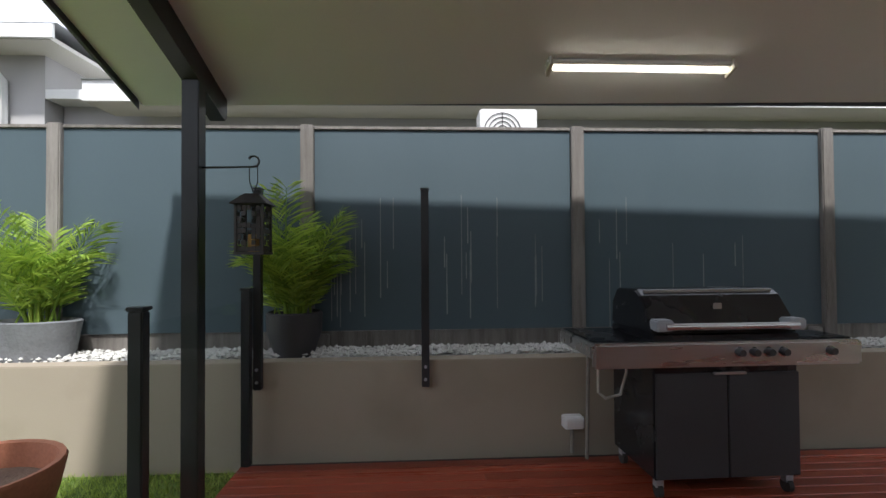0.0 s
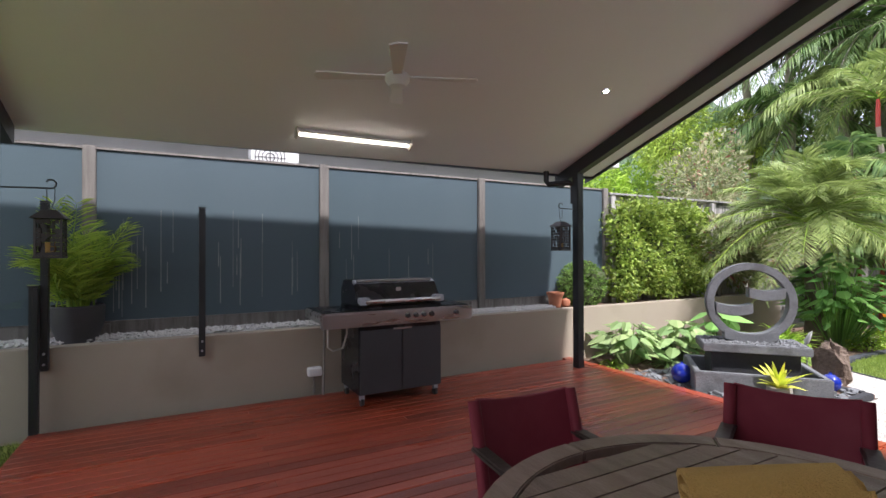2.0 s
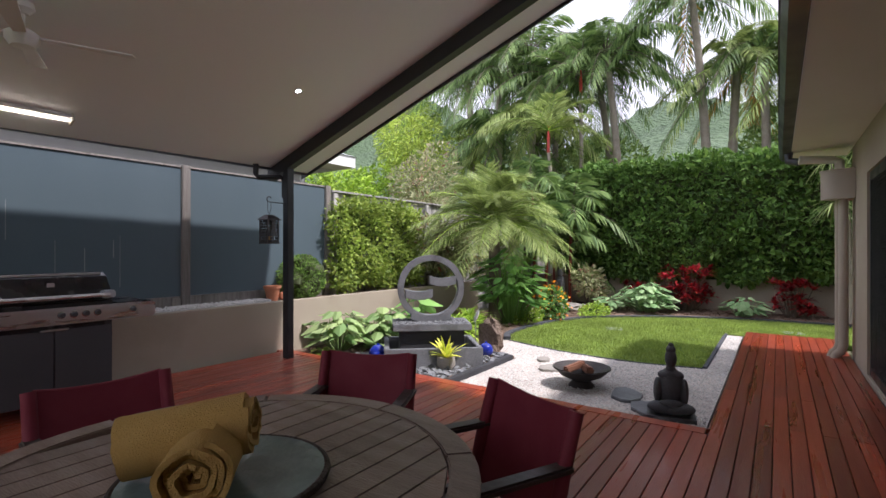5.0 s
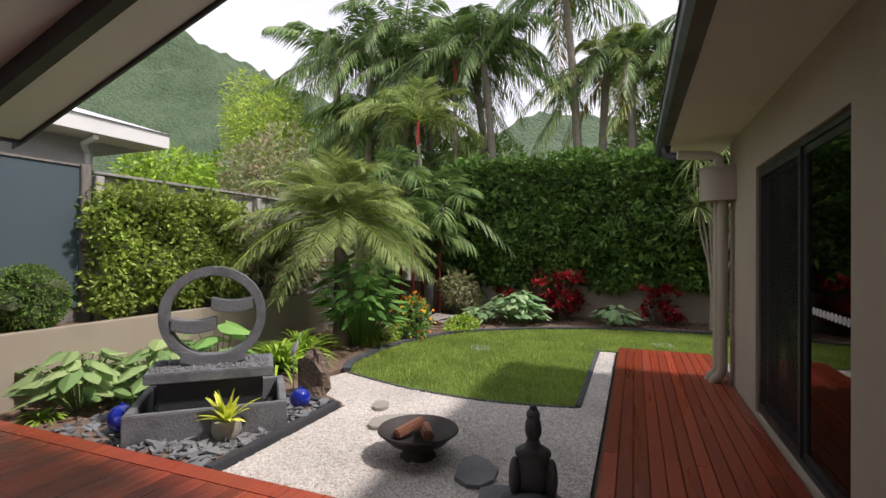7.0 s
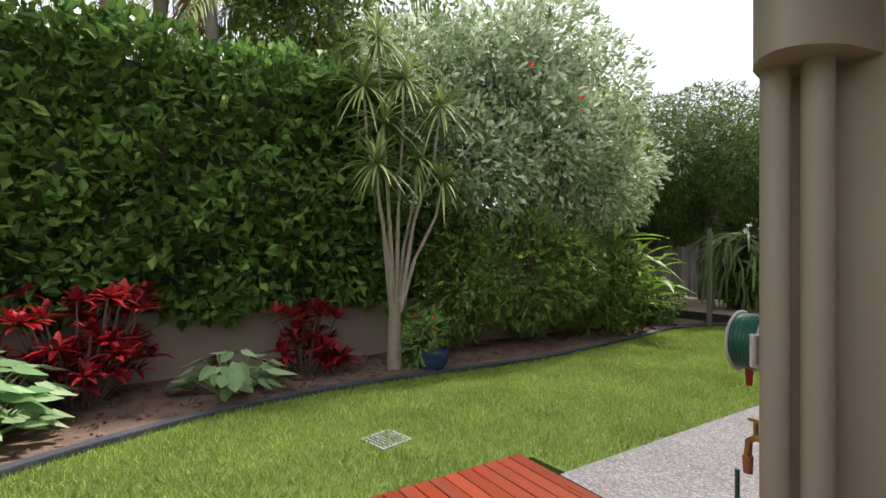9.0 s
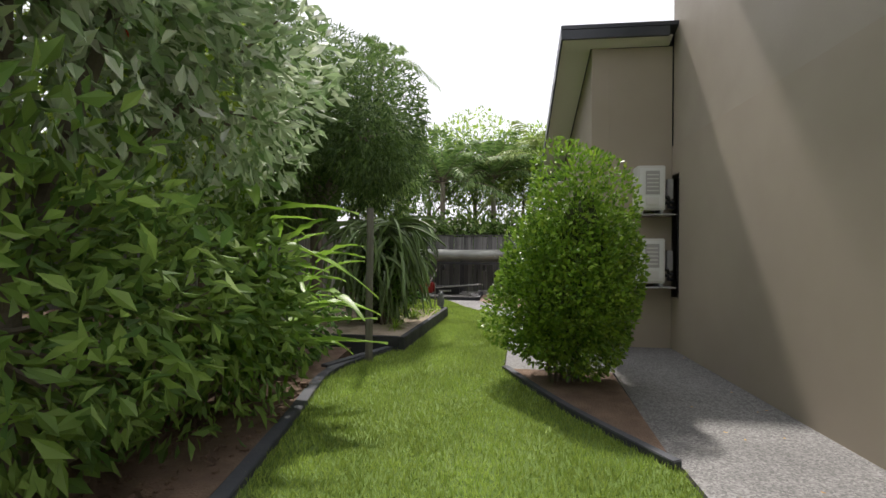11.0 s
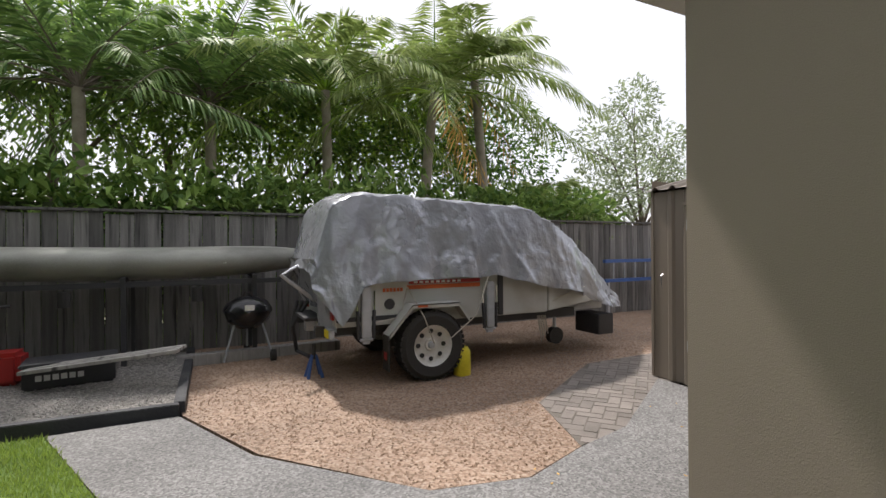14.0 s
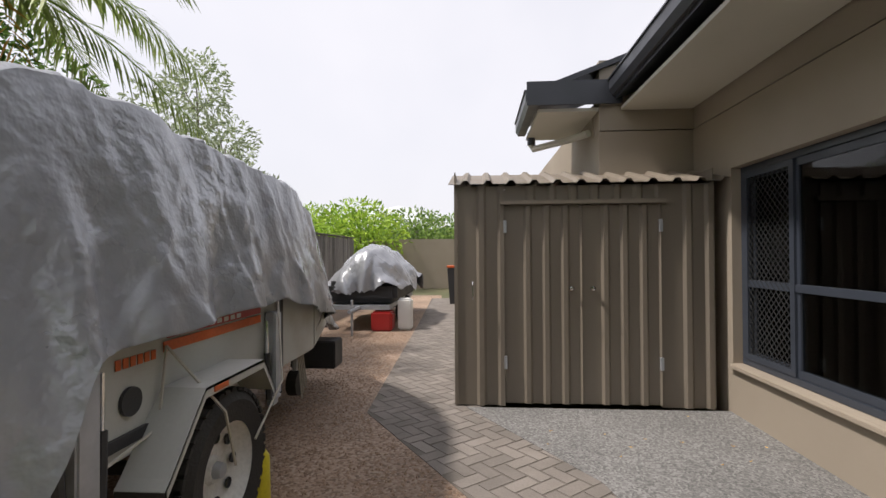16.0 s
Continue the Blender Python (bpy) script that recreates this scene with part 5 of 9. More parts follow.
def glazed(name, m, w, h, panels, material, label, category, grille=(), thick=0.05, bars=()):
    """A frame in the xz plane from (0,0) to (w,h); panels are x ranges; grille lists screened panels."""
    d = structure(new(name), label, category)
    d.matrix_basis = m
    frame_box(Geo(), 0, w, 0, h, 0.045, -thick, thick).obj("frame", material, d, bevel=0.003)
    for i, (a, b) in enumerate(panels):
        y = -0.012 if i % 2 else 0.022
        frame_box(Geo(), a, b, 0.046, h - 0.046, 0.05, y - 0.014, y + 0.014).obj("sash", material, d, bevel=0.003)
        p = Geo().box(a + 0.05, y - 0.003, 0.096, b - 0.05, y + 0.003, h - 0.096).obj("pane", GLASS, d)
        p.visible_shadow = False
    for a, b in grille:
        diamond_mesh(a + 0.045, b - 0.045, 0.09, h - 0.09).obj("grille", SCREEN, d).matrix_basis = pose(0, thick - 0.008, 0)
        frame_box(Geo(), a, b, 0.047, h - 0.047, 0.045, thick - 0.02, thick + 0.004).obj("grille_frame", material, d)
    for z in bars:
        Geo().box(0.046, -thick * 0.9, z - 0.025, w - 0.046, thick * 0.95, z + 0.025).obj("transom", material, d)
    return d
# frames face +y in their own space
dw = DOOR[1] - DOOR[0]
d1 = glazed("door_1", pose(DOOR[0], -2.62, DOOR[2] + 0.002), dw, DOOR[3] - DOOR[2] - 0.004, [(0.05, 0.80), (0.76, dw - 0.05)], BLACK, "black sliding glass doors with a security screen", "sliding door", [(0.80, dw - 0.045)])
for i in range(10):
    Geo().tube([(0.14 + 0.055 * i + 0.014 * math.cos(q), 0.03, 0.98 + 0.02 * math.sin(q)) for q in np.linspace(0, 6.283, 12, endpoint=False)], 0.004, 4, closed=True).obj("safety_dot", WHITE_PAINT, d1)
for i, (a, b, z0, z1) in enumerate(WIN_E):
    glazed("window_%d" % (i + 1), pose(7.78, b, z0 + 0.002, 0, 0, -90), b - a, z1 - z0 - 0.004, [(0.045, b - a - 0.045)], BLACK, "narrow dark window deep in the side wall", "window")
a, b, z0, z1 = WIN_B[0]
w4 = glazed("window_4", pose(8.84, b, z0 + 0.002, 0, 0, -90), b - a, z1 - z0 - 0.004, [(0.045, 0.85), (0.8, b - a - 0.045)], BLACK, "high dark window with diamond security screen", "window", [(0.84, b - a - 0.04)])
a, b, z0, z1 = WIN_S[0]
w5 = glazed("window_5", pose(b, -12.74, z0 + 0.002, 0, 0, 180), b - a, z1 - z0 - 0.004, [(0.045, 1.24), (1.2, b - a - 0.045)], FRAME_BLUE, "large blue-grey framed window with diamond screen", "window", [(b - a - 0.62, b - a - 0.04)], bars=(0.62,))
for w, x in ((b - a, -0.0),):
    structure(Geo().box(a, -12.90, z0 - 0.03, b, -12.80, z0 - 0.001).obj("window_sill", RENDER, bevel=0.004), "taupe sloping sill under the rear window", "window sill")

# rain head and pipes at the house corner
rh = thing("rain_head", "taupe metal rain head and downpipes at the house corner", "downpipe", pose(7.72, -2.55, 0))
st = [(-0.17 + 0.34 * i / 10, 0.02 + 0.29 * math.sin(math.pi * i / 10) ** 0.55) for i in range(11)]
Geo().prism([(-0.17, 0.004)] + st + [(0.17, 0.004)], 1.88, 2.2).obj("rain_box", WALL_BAND, rh, smooth=True)
Geo().prism([(-0.18, 0.003)] + [(x * 1.05, y + 0.012) for x, y in st] + [(0.18, 0.003)], 2.201, 2.225).obj("rim", WALL_BAND, rh, smooth=True)
for x, y in ((-0.03, 0.10), (0.085, 0.125)):
    Geo().tube([(x, y, 1.879), (x, y, 0.16), (x + 0.01, y + 0.02, 0.09), (x + 0.04, y + 0.06, 0.045), (x + 0.05, y + 0.08, -0.02), (x + 0.05, y + 0.08, -0.07)], 0.047, 14).obj("downpipe", WALL_BAND, rh, smooth=True)
Geo().tube([(0.02, 0.13, 2.15), (0.02, 0.13, 2.33), (0.02, 0.2, 2.36), (-0.02, 0.52, 2.38)], 0.05, 12).obj("inlet_pipe", SOFFIT, rh, smooth=True)
Geo().tube([(0.10, 0.62, 2.5), (0.10, 0.62, 2.4), (0.06, 0.52, 2.37)], 0.05, 12).obj("elbow", GUTTER, rh, smooth=True)

# hose reel and tap on the side wall
hr = thing("hose_reel", "green hose on a white wall reel", "hose reel", pose(7.905, -2.78, 0.86, 0, 0, 0))
Geo().box(0.0, -0.05, -0.24, 0.03, 0.05, 0.12).obj("wall_plate", AC_WHITE, hr, bevel=0.01)
Geo().tube([(0.03, -0.09, 0.04), (0.07, -0.14, 0.05), (0.07, -0.14, -0.07), (0.03, -0.09, -0.09)], 0.014, 8).obj("bracket", AC_WHITE, hr, smooth=True)
Geo().tube([(0.03, 0.09, 0.04), (0.07, 0.14, 0.05), (0.07, 0.14, -0.07), (0.03, 0.09, -0.09)], 0.014, 8).obj("bracket", AC_WHITE, hr, smooth=True)
for x in (0.065, 0.185):
    Geo().lathe([(0.0, -0.004), (0.125, -0.006), (0.132, 0.0), (0.125, 0.006), (0.0, 0.004)], 28, pose(x, 0, 0, 0, 90, 0)).obj("flange", AC_WHITE, hr, smooth=True)
g = Geo()
for i in range(7):
    x = 0.075 + 0.0165 * i
    g.tube([(x, 0.108 * math.cos(q), 0.108 * math.sin(q)) for q in np.linspace(0, 6.283, 20, endpoint=False)], 0.012, 7, closed=True)
    g.tube([(x + 0.008, 0.088 * math.cos(q), 0.088 * math.sin(q)) for q in np.linspace(0, 6.283, 16, endpoint=False)], 0.012, 6, closed=True)
g.obj("hose_coil", HOSE, hr, smooth=True)
Geo().cyl((0.19, 0, 0.0), (0.225, 0, 0.0), 0.014, n=10).obj("crank_knob", HOSE, hr)
Geo().tube([(0.15, 0.0, -0.118), (0.15, 0.0, -0.19)], [0.018, 0.012], 8).obj("nozzle", RED, hr)
Geo().tube([(0.06, 0.03, -0.24), (0.06, 0.03, -0.62), (0.1, 0.1, -0.80), (0.12, 0.16, -0.62), (0.12, 0.16, -0.5)], 0.010, 7).obj("hose_tail", HOSE, hr, smooth=True)
tp = thing("garden_tap", "brass garden tap with hose connector on the wall", "tap", pose(7.905, -2.62, 0.46))
Geo().tube([(0.0, 0, 0.05), (0.05, 0, 0.05), (0.075, 0, 0.03), (0.08, 0, -0.03)], 0.014, 10).obj("spout", BRASS, tp, smooth=True)
Geo().cyl((0.05, 0, 0.06), (0.05, 0, 0.11), 0.01, n=8).obj("spindle", BRASS, tp)
Geo().box(0.02, -0.01, 0.111, 0.08, 0.01, 0.122).obj("handle", BRASS, tp, bevel=0.004)
Geo().cyl((0.08, 0, -0.031), (0.08, 0, -0.10), 0.02, 0.017, 10).obj("hose_connector", TERRACOTTA, tp)
def wall_unit(m):
    """A slim outdoor unit on a shelf bracket, its pipes running to the side wall."""
    u = thing("air_conditioner", "slim off-white outdoor unit on a wall bracket", "air conditioner", m, "air conditioners on the wall")
    Geo().box(-0.17, -0.13, 0, 0.17, 0.12, 0.57).obj("casing", AC_WHITE, u, bevel=0.012)
    Geo().box(-0.145, 0.121, 0.03, 0.145, 0.13, 0.54).obj("front_panel", WHITE_PAINT, u, bevel=0.004)
    Geo().box(-0.095, 0.131, 0.20, 0.075, 0.138, 0.50).obj("inset_panel", GREY_WALL, u, bevel=0.004)
    Geo().box(-0.085, 0.131, 0.06, 0.075, 0.150, 0.16).obj("service_cover", AC_WHITE, u, bevel=0.006)
    for i in range(5):
        Geo().box(-0.08, 0.139, 0.24 + i * 0.05, 0.06, 0.143, 0.255 + i * 0.05).obj("louvre", AC_WHITE, u)
    for q in (0.10, 0.17):
        Geo().tube([(-0.171, 0.02, q), (-0.23, 0.03, q), (-0.25, 0.0, q - 0.05), (-0.325, -0.05, q - 0.06)], 0.022, 8).obj("pipe", DARK_PLASTIC, u, smooth=True)
    Geo().box(-0.325, -0.13, 0.16, -0.25, -0.05, 0.42).obj("isolator_box", GREY_WALL, u, bevel=0.01)
    for x in (-0.12, 0.12):
        Geo().box(x - 0.015, -0.13, -0.045, x + 0.015, 0.14, -0.001).obj("bracket", GALV, u)
    Geo().box(-0.30, -0.13, -0.06, 0.17, 0.14, -0.046).obj("shelf", GREY_WALL, u)
wall_unit(pose(8.23, -10.149, 0.79))
wall_unit(pose(8.23, -10.149, 1.72))
# ---- garden court ----
def kerb(line, w, z0, z1, label, material=EDGING, name="lawn_edging"):
    return structure(Geo().strip(line, w, z0, z1).obj(name, material, bevel=0.006), label, "edging")
kerb(lawn_out, 0.10, -0.15, -0.035, "charcoal kerb between lawn and garden bed")
kerb([(6.62, -1.13), (9.32, -1.13)], 0.05, -0.15, -0.06, "charcoal edging strip along the lawn")
kerb(smooth_line([(6.61, -1.12), (6.49, -0.36), (6.59, 0.6), (6.91, 1.55)]), 0.03, -0.15, -0.075, "thin edging between lawn and gravel")
kerb([(4.36, 0.93), (5.80, 0.93)], 0.075, -0.15, -0.03, "charcoal timber border of the slate bed", SLEEPER, "slate_border")
kerb([(5.80, 0.97), (5.86, 2.5)], 0.075, -0.15, -0.03, "charcoal timber border of the slate bed", SLEEPER, "slate_border")
kerb(smooth_line([(9.09, -6.6), (9.6, -7.58), (10.07, -8.8)]), 0.07, -0.15, -0.03, "charcoal edging of the bush bed")

r1 = np.random.default_rng(21)
def chips(name, poly, count, size, z, material, label):
    """Flat angular stone chips lying on a bed."""
    g = Geo()
    for x, y in scatter(r1, poly, count):
        k = r1.integers(4, 7)
        a = np.sort(r1.uniform(0, 6.28, k))
        s = size * r1.uniform(0.5, 1.3)
        q = [(s * math.cos(t) * r1.uniform(0.7, 1.1), s * math.sin(t) * r1.uniform(0.5, 1)) for t in a]
        g.prism(q, 0, r1.uniform(0.008, 0.02), pose(x, y, z + r1.uniform(0, 0.03), r1.normal(0, 16), r1.normal(0, 16), r1.uniform(0, 360)))
    return tagged(g.obj(name, material), label, "stone chips", kind="stuff")
chips("slate_chips", [(4.36, 0.98), (5.76, 0.98), (5.8, 2.45), (4.36, 2.55)], 900, 0.055, -0.06, SLATE, "grey slate chips around the fountain")

FW = pose(5.05, 1.62, -0.05, 0, 0, 42)
fo = thing("garden_fountain", "grey stone ring fountain on a stepped basin", "fountain", FW)
g = Geo()
for sgn in (1,):
    rings = []
    for q in np.linspace(0, 2 * math.pi, 64, endpoint=False):
        c, s = math.cos(q), math.sin(q)
        rings.append([(-0.06, 0.40 * c, 0.87 + 0.40 * s), (0.06, 0.40 * c, 0.87 + 0.40 * s), (0.06, 0.325 * c, 0.87 + 0.325 * s), (-0.06, 0.325 * c, 0.87 + 0.325 * s)])
    rings.append(rings[0])
    g.grid(rings, close=True)
g.obj("ring", STONE_G, fo, "weathered grey ring", bevel=0.006)
def wedge(y0, y1, z0, z1, tilt, bow):
    n = 8
    top = [(y0 + (y1 - y0) * i / n, z1 + bow * math.sin(math.pi * i / n)) for i in range(n + 1)]
    bot = [(y0 + (y1 - y0) * i / n, z0 + bow * math.sin(math.pi * i / n)) for i in range(n, -1, -1)]
    p = top + bot
    k = len(p)
    return Geo().add([(x, *q) for x in (-0.07, 0.07) for q in p], [tuple(range(k)), tuple(range(2 * k - 1, k - 1, -1))] + [(i, (i + 1) % k, k + (i + 1) % k, k + i) for i in range(k)])
wedge(-0.30, 0.02, 0.92, 1.02, 0, -0.03).obj("upper_spill_block", STONE_G, fo, bevel=0.006)
wedge(-0.02, 0.31, 0.76, 0.86, 0, -0.03).obj("lower_spill_block", STONE_G, fo, bevel=0.006)
wedge(-0.24, 0.24, 0.50, 0.60, 0, -0.05).obj("bottom_spill_block", STONE_G, fo, bevel=0.006)
Geo().box(-0.26, -0.46, 0.39, 0.26, 0.46, 0.47).obj("upper_basin", STONE_G, fo, bevel=0.008)
pebbles("basin_pebbles", r1, np.stack([r1.uniform(-0.22, 0.22, 260), r1.uniform(-0.42, 0.42, 260), np.full(260, 0.475)], 1), 0.022, SLATE, "dark pebbles in the basin", fo)
Geo().box(-0.2, -0.38, 0.04, 0.2, 0.38, 0.389).obj("pedestal", SLEEPER, fo, bevel=0.01)
g = Geo().box(-0.42, -0.56, 0, -0.36, 0.56, 0.22).box(0.36, -0.56, 0, 0.42, 0.56, 0.22).box(-0.36, -0.56, 0, 0.36, -0.50, 0.22).box(-0.36, 0.50, 0, 0.36, 0.56, 0.22).box(-0.36, -0.5, 0, 0.36, 0.5, 0.02)
g.obj("trough", STONE_G, fo, "grey stepped stone trough", bevel=0.008)
Geo().box(-0.355, -0.495, 0.021, 0.355, 0.495, 0.03).obj("water", WATER, fo)

def ball(m, r, label):
    b = thing("glazed_ball", label, "garden ball", m, "blue garden balls")
    Geo().lathe([(r * math.sin(t) + 1e-4, r - r * math.cos(t)) for t in np.linspace(0, math.pi, 18)], 28).obj("sphere", BLUE_GLAZE, b, smooth=True)
    Geo().lathe([(0.0, 2 * r + 0.016), (0.012, 2 * r + 0.014), (0.016, 2 * r - 0.002)], 12).obj("stub", BLUE_GLAZE, b)
ball(pose(4.58, 2.05, -0.045), 0.105, "cobalt blue glazed ball on slate chips")
ball(pose(5.55, 1.14, -0.045), 0.09, "cobalt blue glazed ball beside a rock")

def rosette(g, rng, n, length, width, lo, hi, bend, base=(0, 0, 0), segs=5):
    """Strap leaves arching out from one point."""
    for i in range(n):
        az, el, L = rng.uniform(0, 6.28), rng.uniform(lo, hi), length * rng.uniform(0.65, 1.1)
        d, s = np.array([math.cos(az), math.sin(az), 0]), np.array([-math.sin(az), math.cos(az), 0])
        t = np.linspace(0, 1, segs + 1)
        mid = np.asarray(base) + np.outer(L * t * math.cos(el), d) + np.outer(L * (t * math.sin(el) - bend * t ** 2), (0, 0, 1))
        w = width / 2 * np.sin(math.pi * np.clip(0.18 + 0.82 * t, 0, 1)) + 0.001
        up = np.array([0, 0, 1.0]) * 0.25
        g.grid(np.stack([mid + (s + up) * w[:, None], mid, mid + (-s + up) * w[:, None]], 1))

def strap_plant(name, m, label, category, n, length, width, material, lo=0.5, hi=1.35, bend=0.5, seed=0, pot_=None):
    r = np.random.default_rng(seed)
    p = thing(name, label, category, m)
    z = 0
    if pot_:
        Geo().lathe(pot_[0], 22).obj("pot", pot_[1], p, smooth=True)
        z = pot_[0][-1][1]
    g = Geo()
    rosette(g, r, n, length, width, lo, hi, bend, (0, 0, z))
    g.obj("leaves", material, p)
    return p
L_BROM = leaf_mat("bromeliad_leaves", (0.35, 0.42, 0.05), (0.62, 0.62, 0.12), 0.3)
strap_plant("bromeliad", pose(4.80, 1.22, -0.05), "yellow-green bromeliad in a rough clay pot", "plant", 26, 0.34, 0.045, L_BROM, 0.45, 1.4, 0.25, 5, ([(0, 0.0), (0.08, 0.0), (0.105, 0.06), (0.10, 0.14), (0.085, 0.145), (0.0, 0.12)], STONE_T))

rk = Geo()
def boulder(g, rng, centre, radii, a=10, b=14, rough=0.12):
    th, ph = np.linspace(0.02, math.pi - 0.02, a), np.linspace(0, 2 * math.pi, b, endpoint=False)
    d = np.stack([np.outer(np.sin(th), np.cos(ph)), np.outer(np.sin(th), np.sin(ph)), np.outer(np.cos(th), np.ones(b))], -1)
    d = np.sign(d) * np.abs(d) ** 0.7
    g.grid(np.asarray(centre) + d * np.asarray(radii) * (1 + rough * rng.normal(size=(a, b, 1))), close=True)
boulder(rk, r1, (5.98, 1.32, 0.10), (0.10, 0.15, 0.26))
tagged(rk.obj("standing_rock", ROCK), "tall brown rock standing at the lawn edge", "rock")
lz = thing("lizard_ornament", "small pale metal bird ornament on a rod", "garden ornament", pose(5.9, 1.5, -0.05))
Geo().tube([(0, 0, 0), (0, 0, 0.36)], 0.006, 6).obj("rod", GALV, lz)
Geo().tube([(0, 0.02, 0.36), (0.0, 0, 0.42), (0.01, -0.03, 0.5), (0.0, -0.05, 0.53)], [0.008, 0.03, 0.018, 0.004], 8).obj("body", WHITE_PAINT, lz, smooth=True)

fb = thing("fire_bowl", "wide dark iron fire bowl with split logs", "fire pit", pose(5.14, -0.20, -0.085))
Geo().lathe([(0, 0.06), (0.10, 0.065), (0.2, 0.11), (0.275, 0.18), (0.285, 0.185), (0.28, 0.195), (0.265, 0.19), (0.19, 0.13), (0.0, 0.085)], 40).obj("bowl", IRON, fb, smooth=True)
Geo().lathe([(0.13, 0.0), (0.12, 0.02), (0.085, 0.06), (0.0, 0.06)], 28).obj("foot", IRON, fb, smooth=True)
Geo().box(-0.17, -0.04, 0.18, 0.13, 0.03, 0.25, pose(0, 0, -0.04, 14, 6, 30)).obj("log", LOG, fb, bevel=0.012)
Geo().box(-0.10, -0.02, 0.16, 0.16, 0.05, 0.225, pose(0.02, 0.05, -0.02, -8, -9, -25)).obj("log", LOG, fb, bevel=0.012)
for i, (x, y, sx, sy, a) in enumerate([(5.02, -0.66, 0.24, 0.14, 15), (5.62, 0.28, 0.24, 0.15, -30), (5.95, 0.55, 0.14, 0.09, 20), (4.72, -0.95, 0.26, 0.18, 40), (5.58, 0.02, 0.2, 0.1, 10)]):
    q = [(sx * math.cos(t) * r1.uniform(0.8, 1.1), sy * math.sin(t) * r1.uniform(0.8, 1.1)) for t in np.linspace(0, 6.28, 9, endpoint=False)]
    tagged(Geo().prism(q, 0, 0.03, pose(x, y, -0.086, 0, 0, a)).obj("stepping_stone", STONE_T if i % 3 else SLATE, bevel=0.006), "flat irregular stepping stone in the gravel", "stepping stone", "stepping stones")

# seated statue: one plain mesh
sg = Geo()
def ell(c, r, a=12, b=18):
    th, ph = np.linspace(0.03, math.pi - 0.03, a), np.linspace(0, 2 * math.pi, b, endpoint=False)
    d = np.stack([np.outer(np.sin(th), np.cos(ph)), np.outer(np.sin(th), np.sin(ph)), np.outer(np.cos(th), np.ones(b))], -1)
    sg.grid(np.asarray(c) + d * np.asarray(r), close=True)
ell((0.0, 0, 0.055), (0.115, 0.175, 0.06))
ell((-0.06, 0.08, 0.07), (0.06, 0.10, 0.045))
ell((-0.06, -0.08, 0.07), (0.06, 0.10, 0.045))
ell((0.02, 0, 0.22), (0.075, 0.10, 0.165))
ell((-0.01, 0.10, 0.19), (0.05, 0.032, 0.11))
ell((0.02, 0, 0.315), (0.06, 0.10, 0.05))
ell((-0.01, -0.10, 0.19), (0.05, 0.032, 0.11))
ell((-0.08, 0, 0.11), (0.04, 0.09, 0.03))
ell((0.01, 0, 0.37), (0.035, 0.038, 0.05))
ell((-0.005, 0, 0.46), (0.052, 0.046, 0.078))
ell((0.0, 0, 0.53), (0.04, 0.038, 0.038))
ell((0.0, 0, 0.565), (0.022, 0.022, 0.022))
sg.box(-0.14, -0.18, -0.02, 0.12, 0.18, 0.015)
st = sg.obj("seated_statue", STATUE, smooth=True)
st.matrix_basis = pose(4.68, -1.10, -0.065, 0, 0, 12)
tagged(st, "weathered grey stone seated statue on the gravel", "statue")

for x, y, a in ((8.84, 0.50, 20), (10.06, -2.02, 14)):
    dg = thing("drain_grate", "square grey drain grate set in the lawn", "drain", pose(x, y, LAWN, 0, 0, a), "drain grates")
    frame_box(Geo(), -0.13, 0.13, -0.13, 0.13, 0.018, 0, 0.012).obj("frame", GALV, dg).matrix_basis = pose(0, 0, 0.012, -90)
    # solid dark block, in place of the shaded hollow under the bars
    Geo().box(-0.11, -0.11, -0.02, 0.11, 0.11, 0.001).obj("pit", SLEEPER, dg)
    for i in range(7):
        Geo().box(-0.11, -0.1 + i * 0.03, 0.002, 0.11, -0.088 + i * 0.03, 0.01).obj("bar", GALV, dg)

# ---- plants ----
def bush(name, label, m, parts, material, leaf, category="shrub", stems=None, stem_mat=BARK, core=0.55, ratio=0.45, seed=0, droop=0.2, amount=0.22, group="", oval=False):
    """A shrub from several leafy crowns: parts are (centre, radii, leaf count)."""
    r = np.random.default_rng(seed)
    p = thing(name, label, category, m, group)
    g, c = Geo(), Geo()
    for centre, radii, count in parts:
        crown(g, r, count, centre, radii, leaf, ratio, amount, 0.55, droop, oval)
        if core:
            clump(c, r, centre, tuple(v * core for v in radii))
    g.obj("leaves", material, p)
    # dark lumps stand in for the shade deep in the crown
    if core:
        c.obj("shade_core", CORE_SHADE, p)
    if stems:
        s = Geo()
        for a, b, ra, rb in stems:
            mid = tuple((u + v) / 2 + r.normal(0, 0.03) for u, v in zip(a, b))
            s.tube([a, mid, b], [ra, (ra + rb) / 2, rb], 7)
        s.obj("stems", stem_mat, p, smooth=True)
    return p

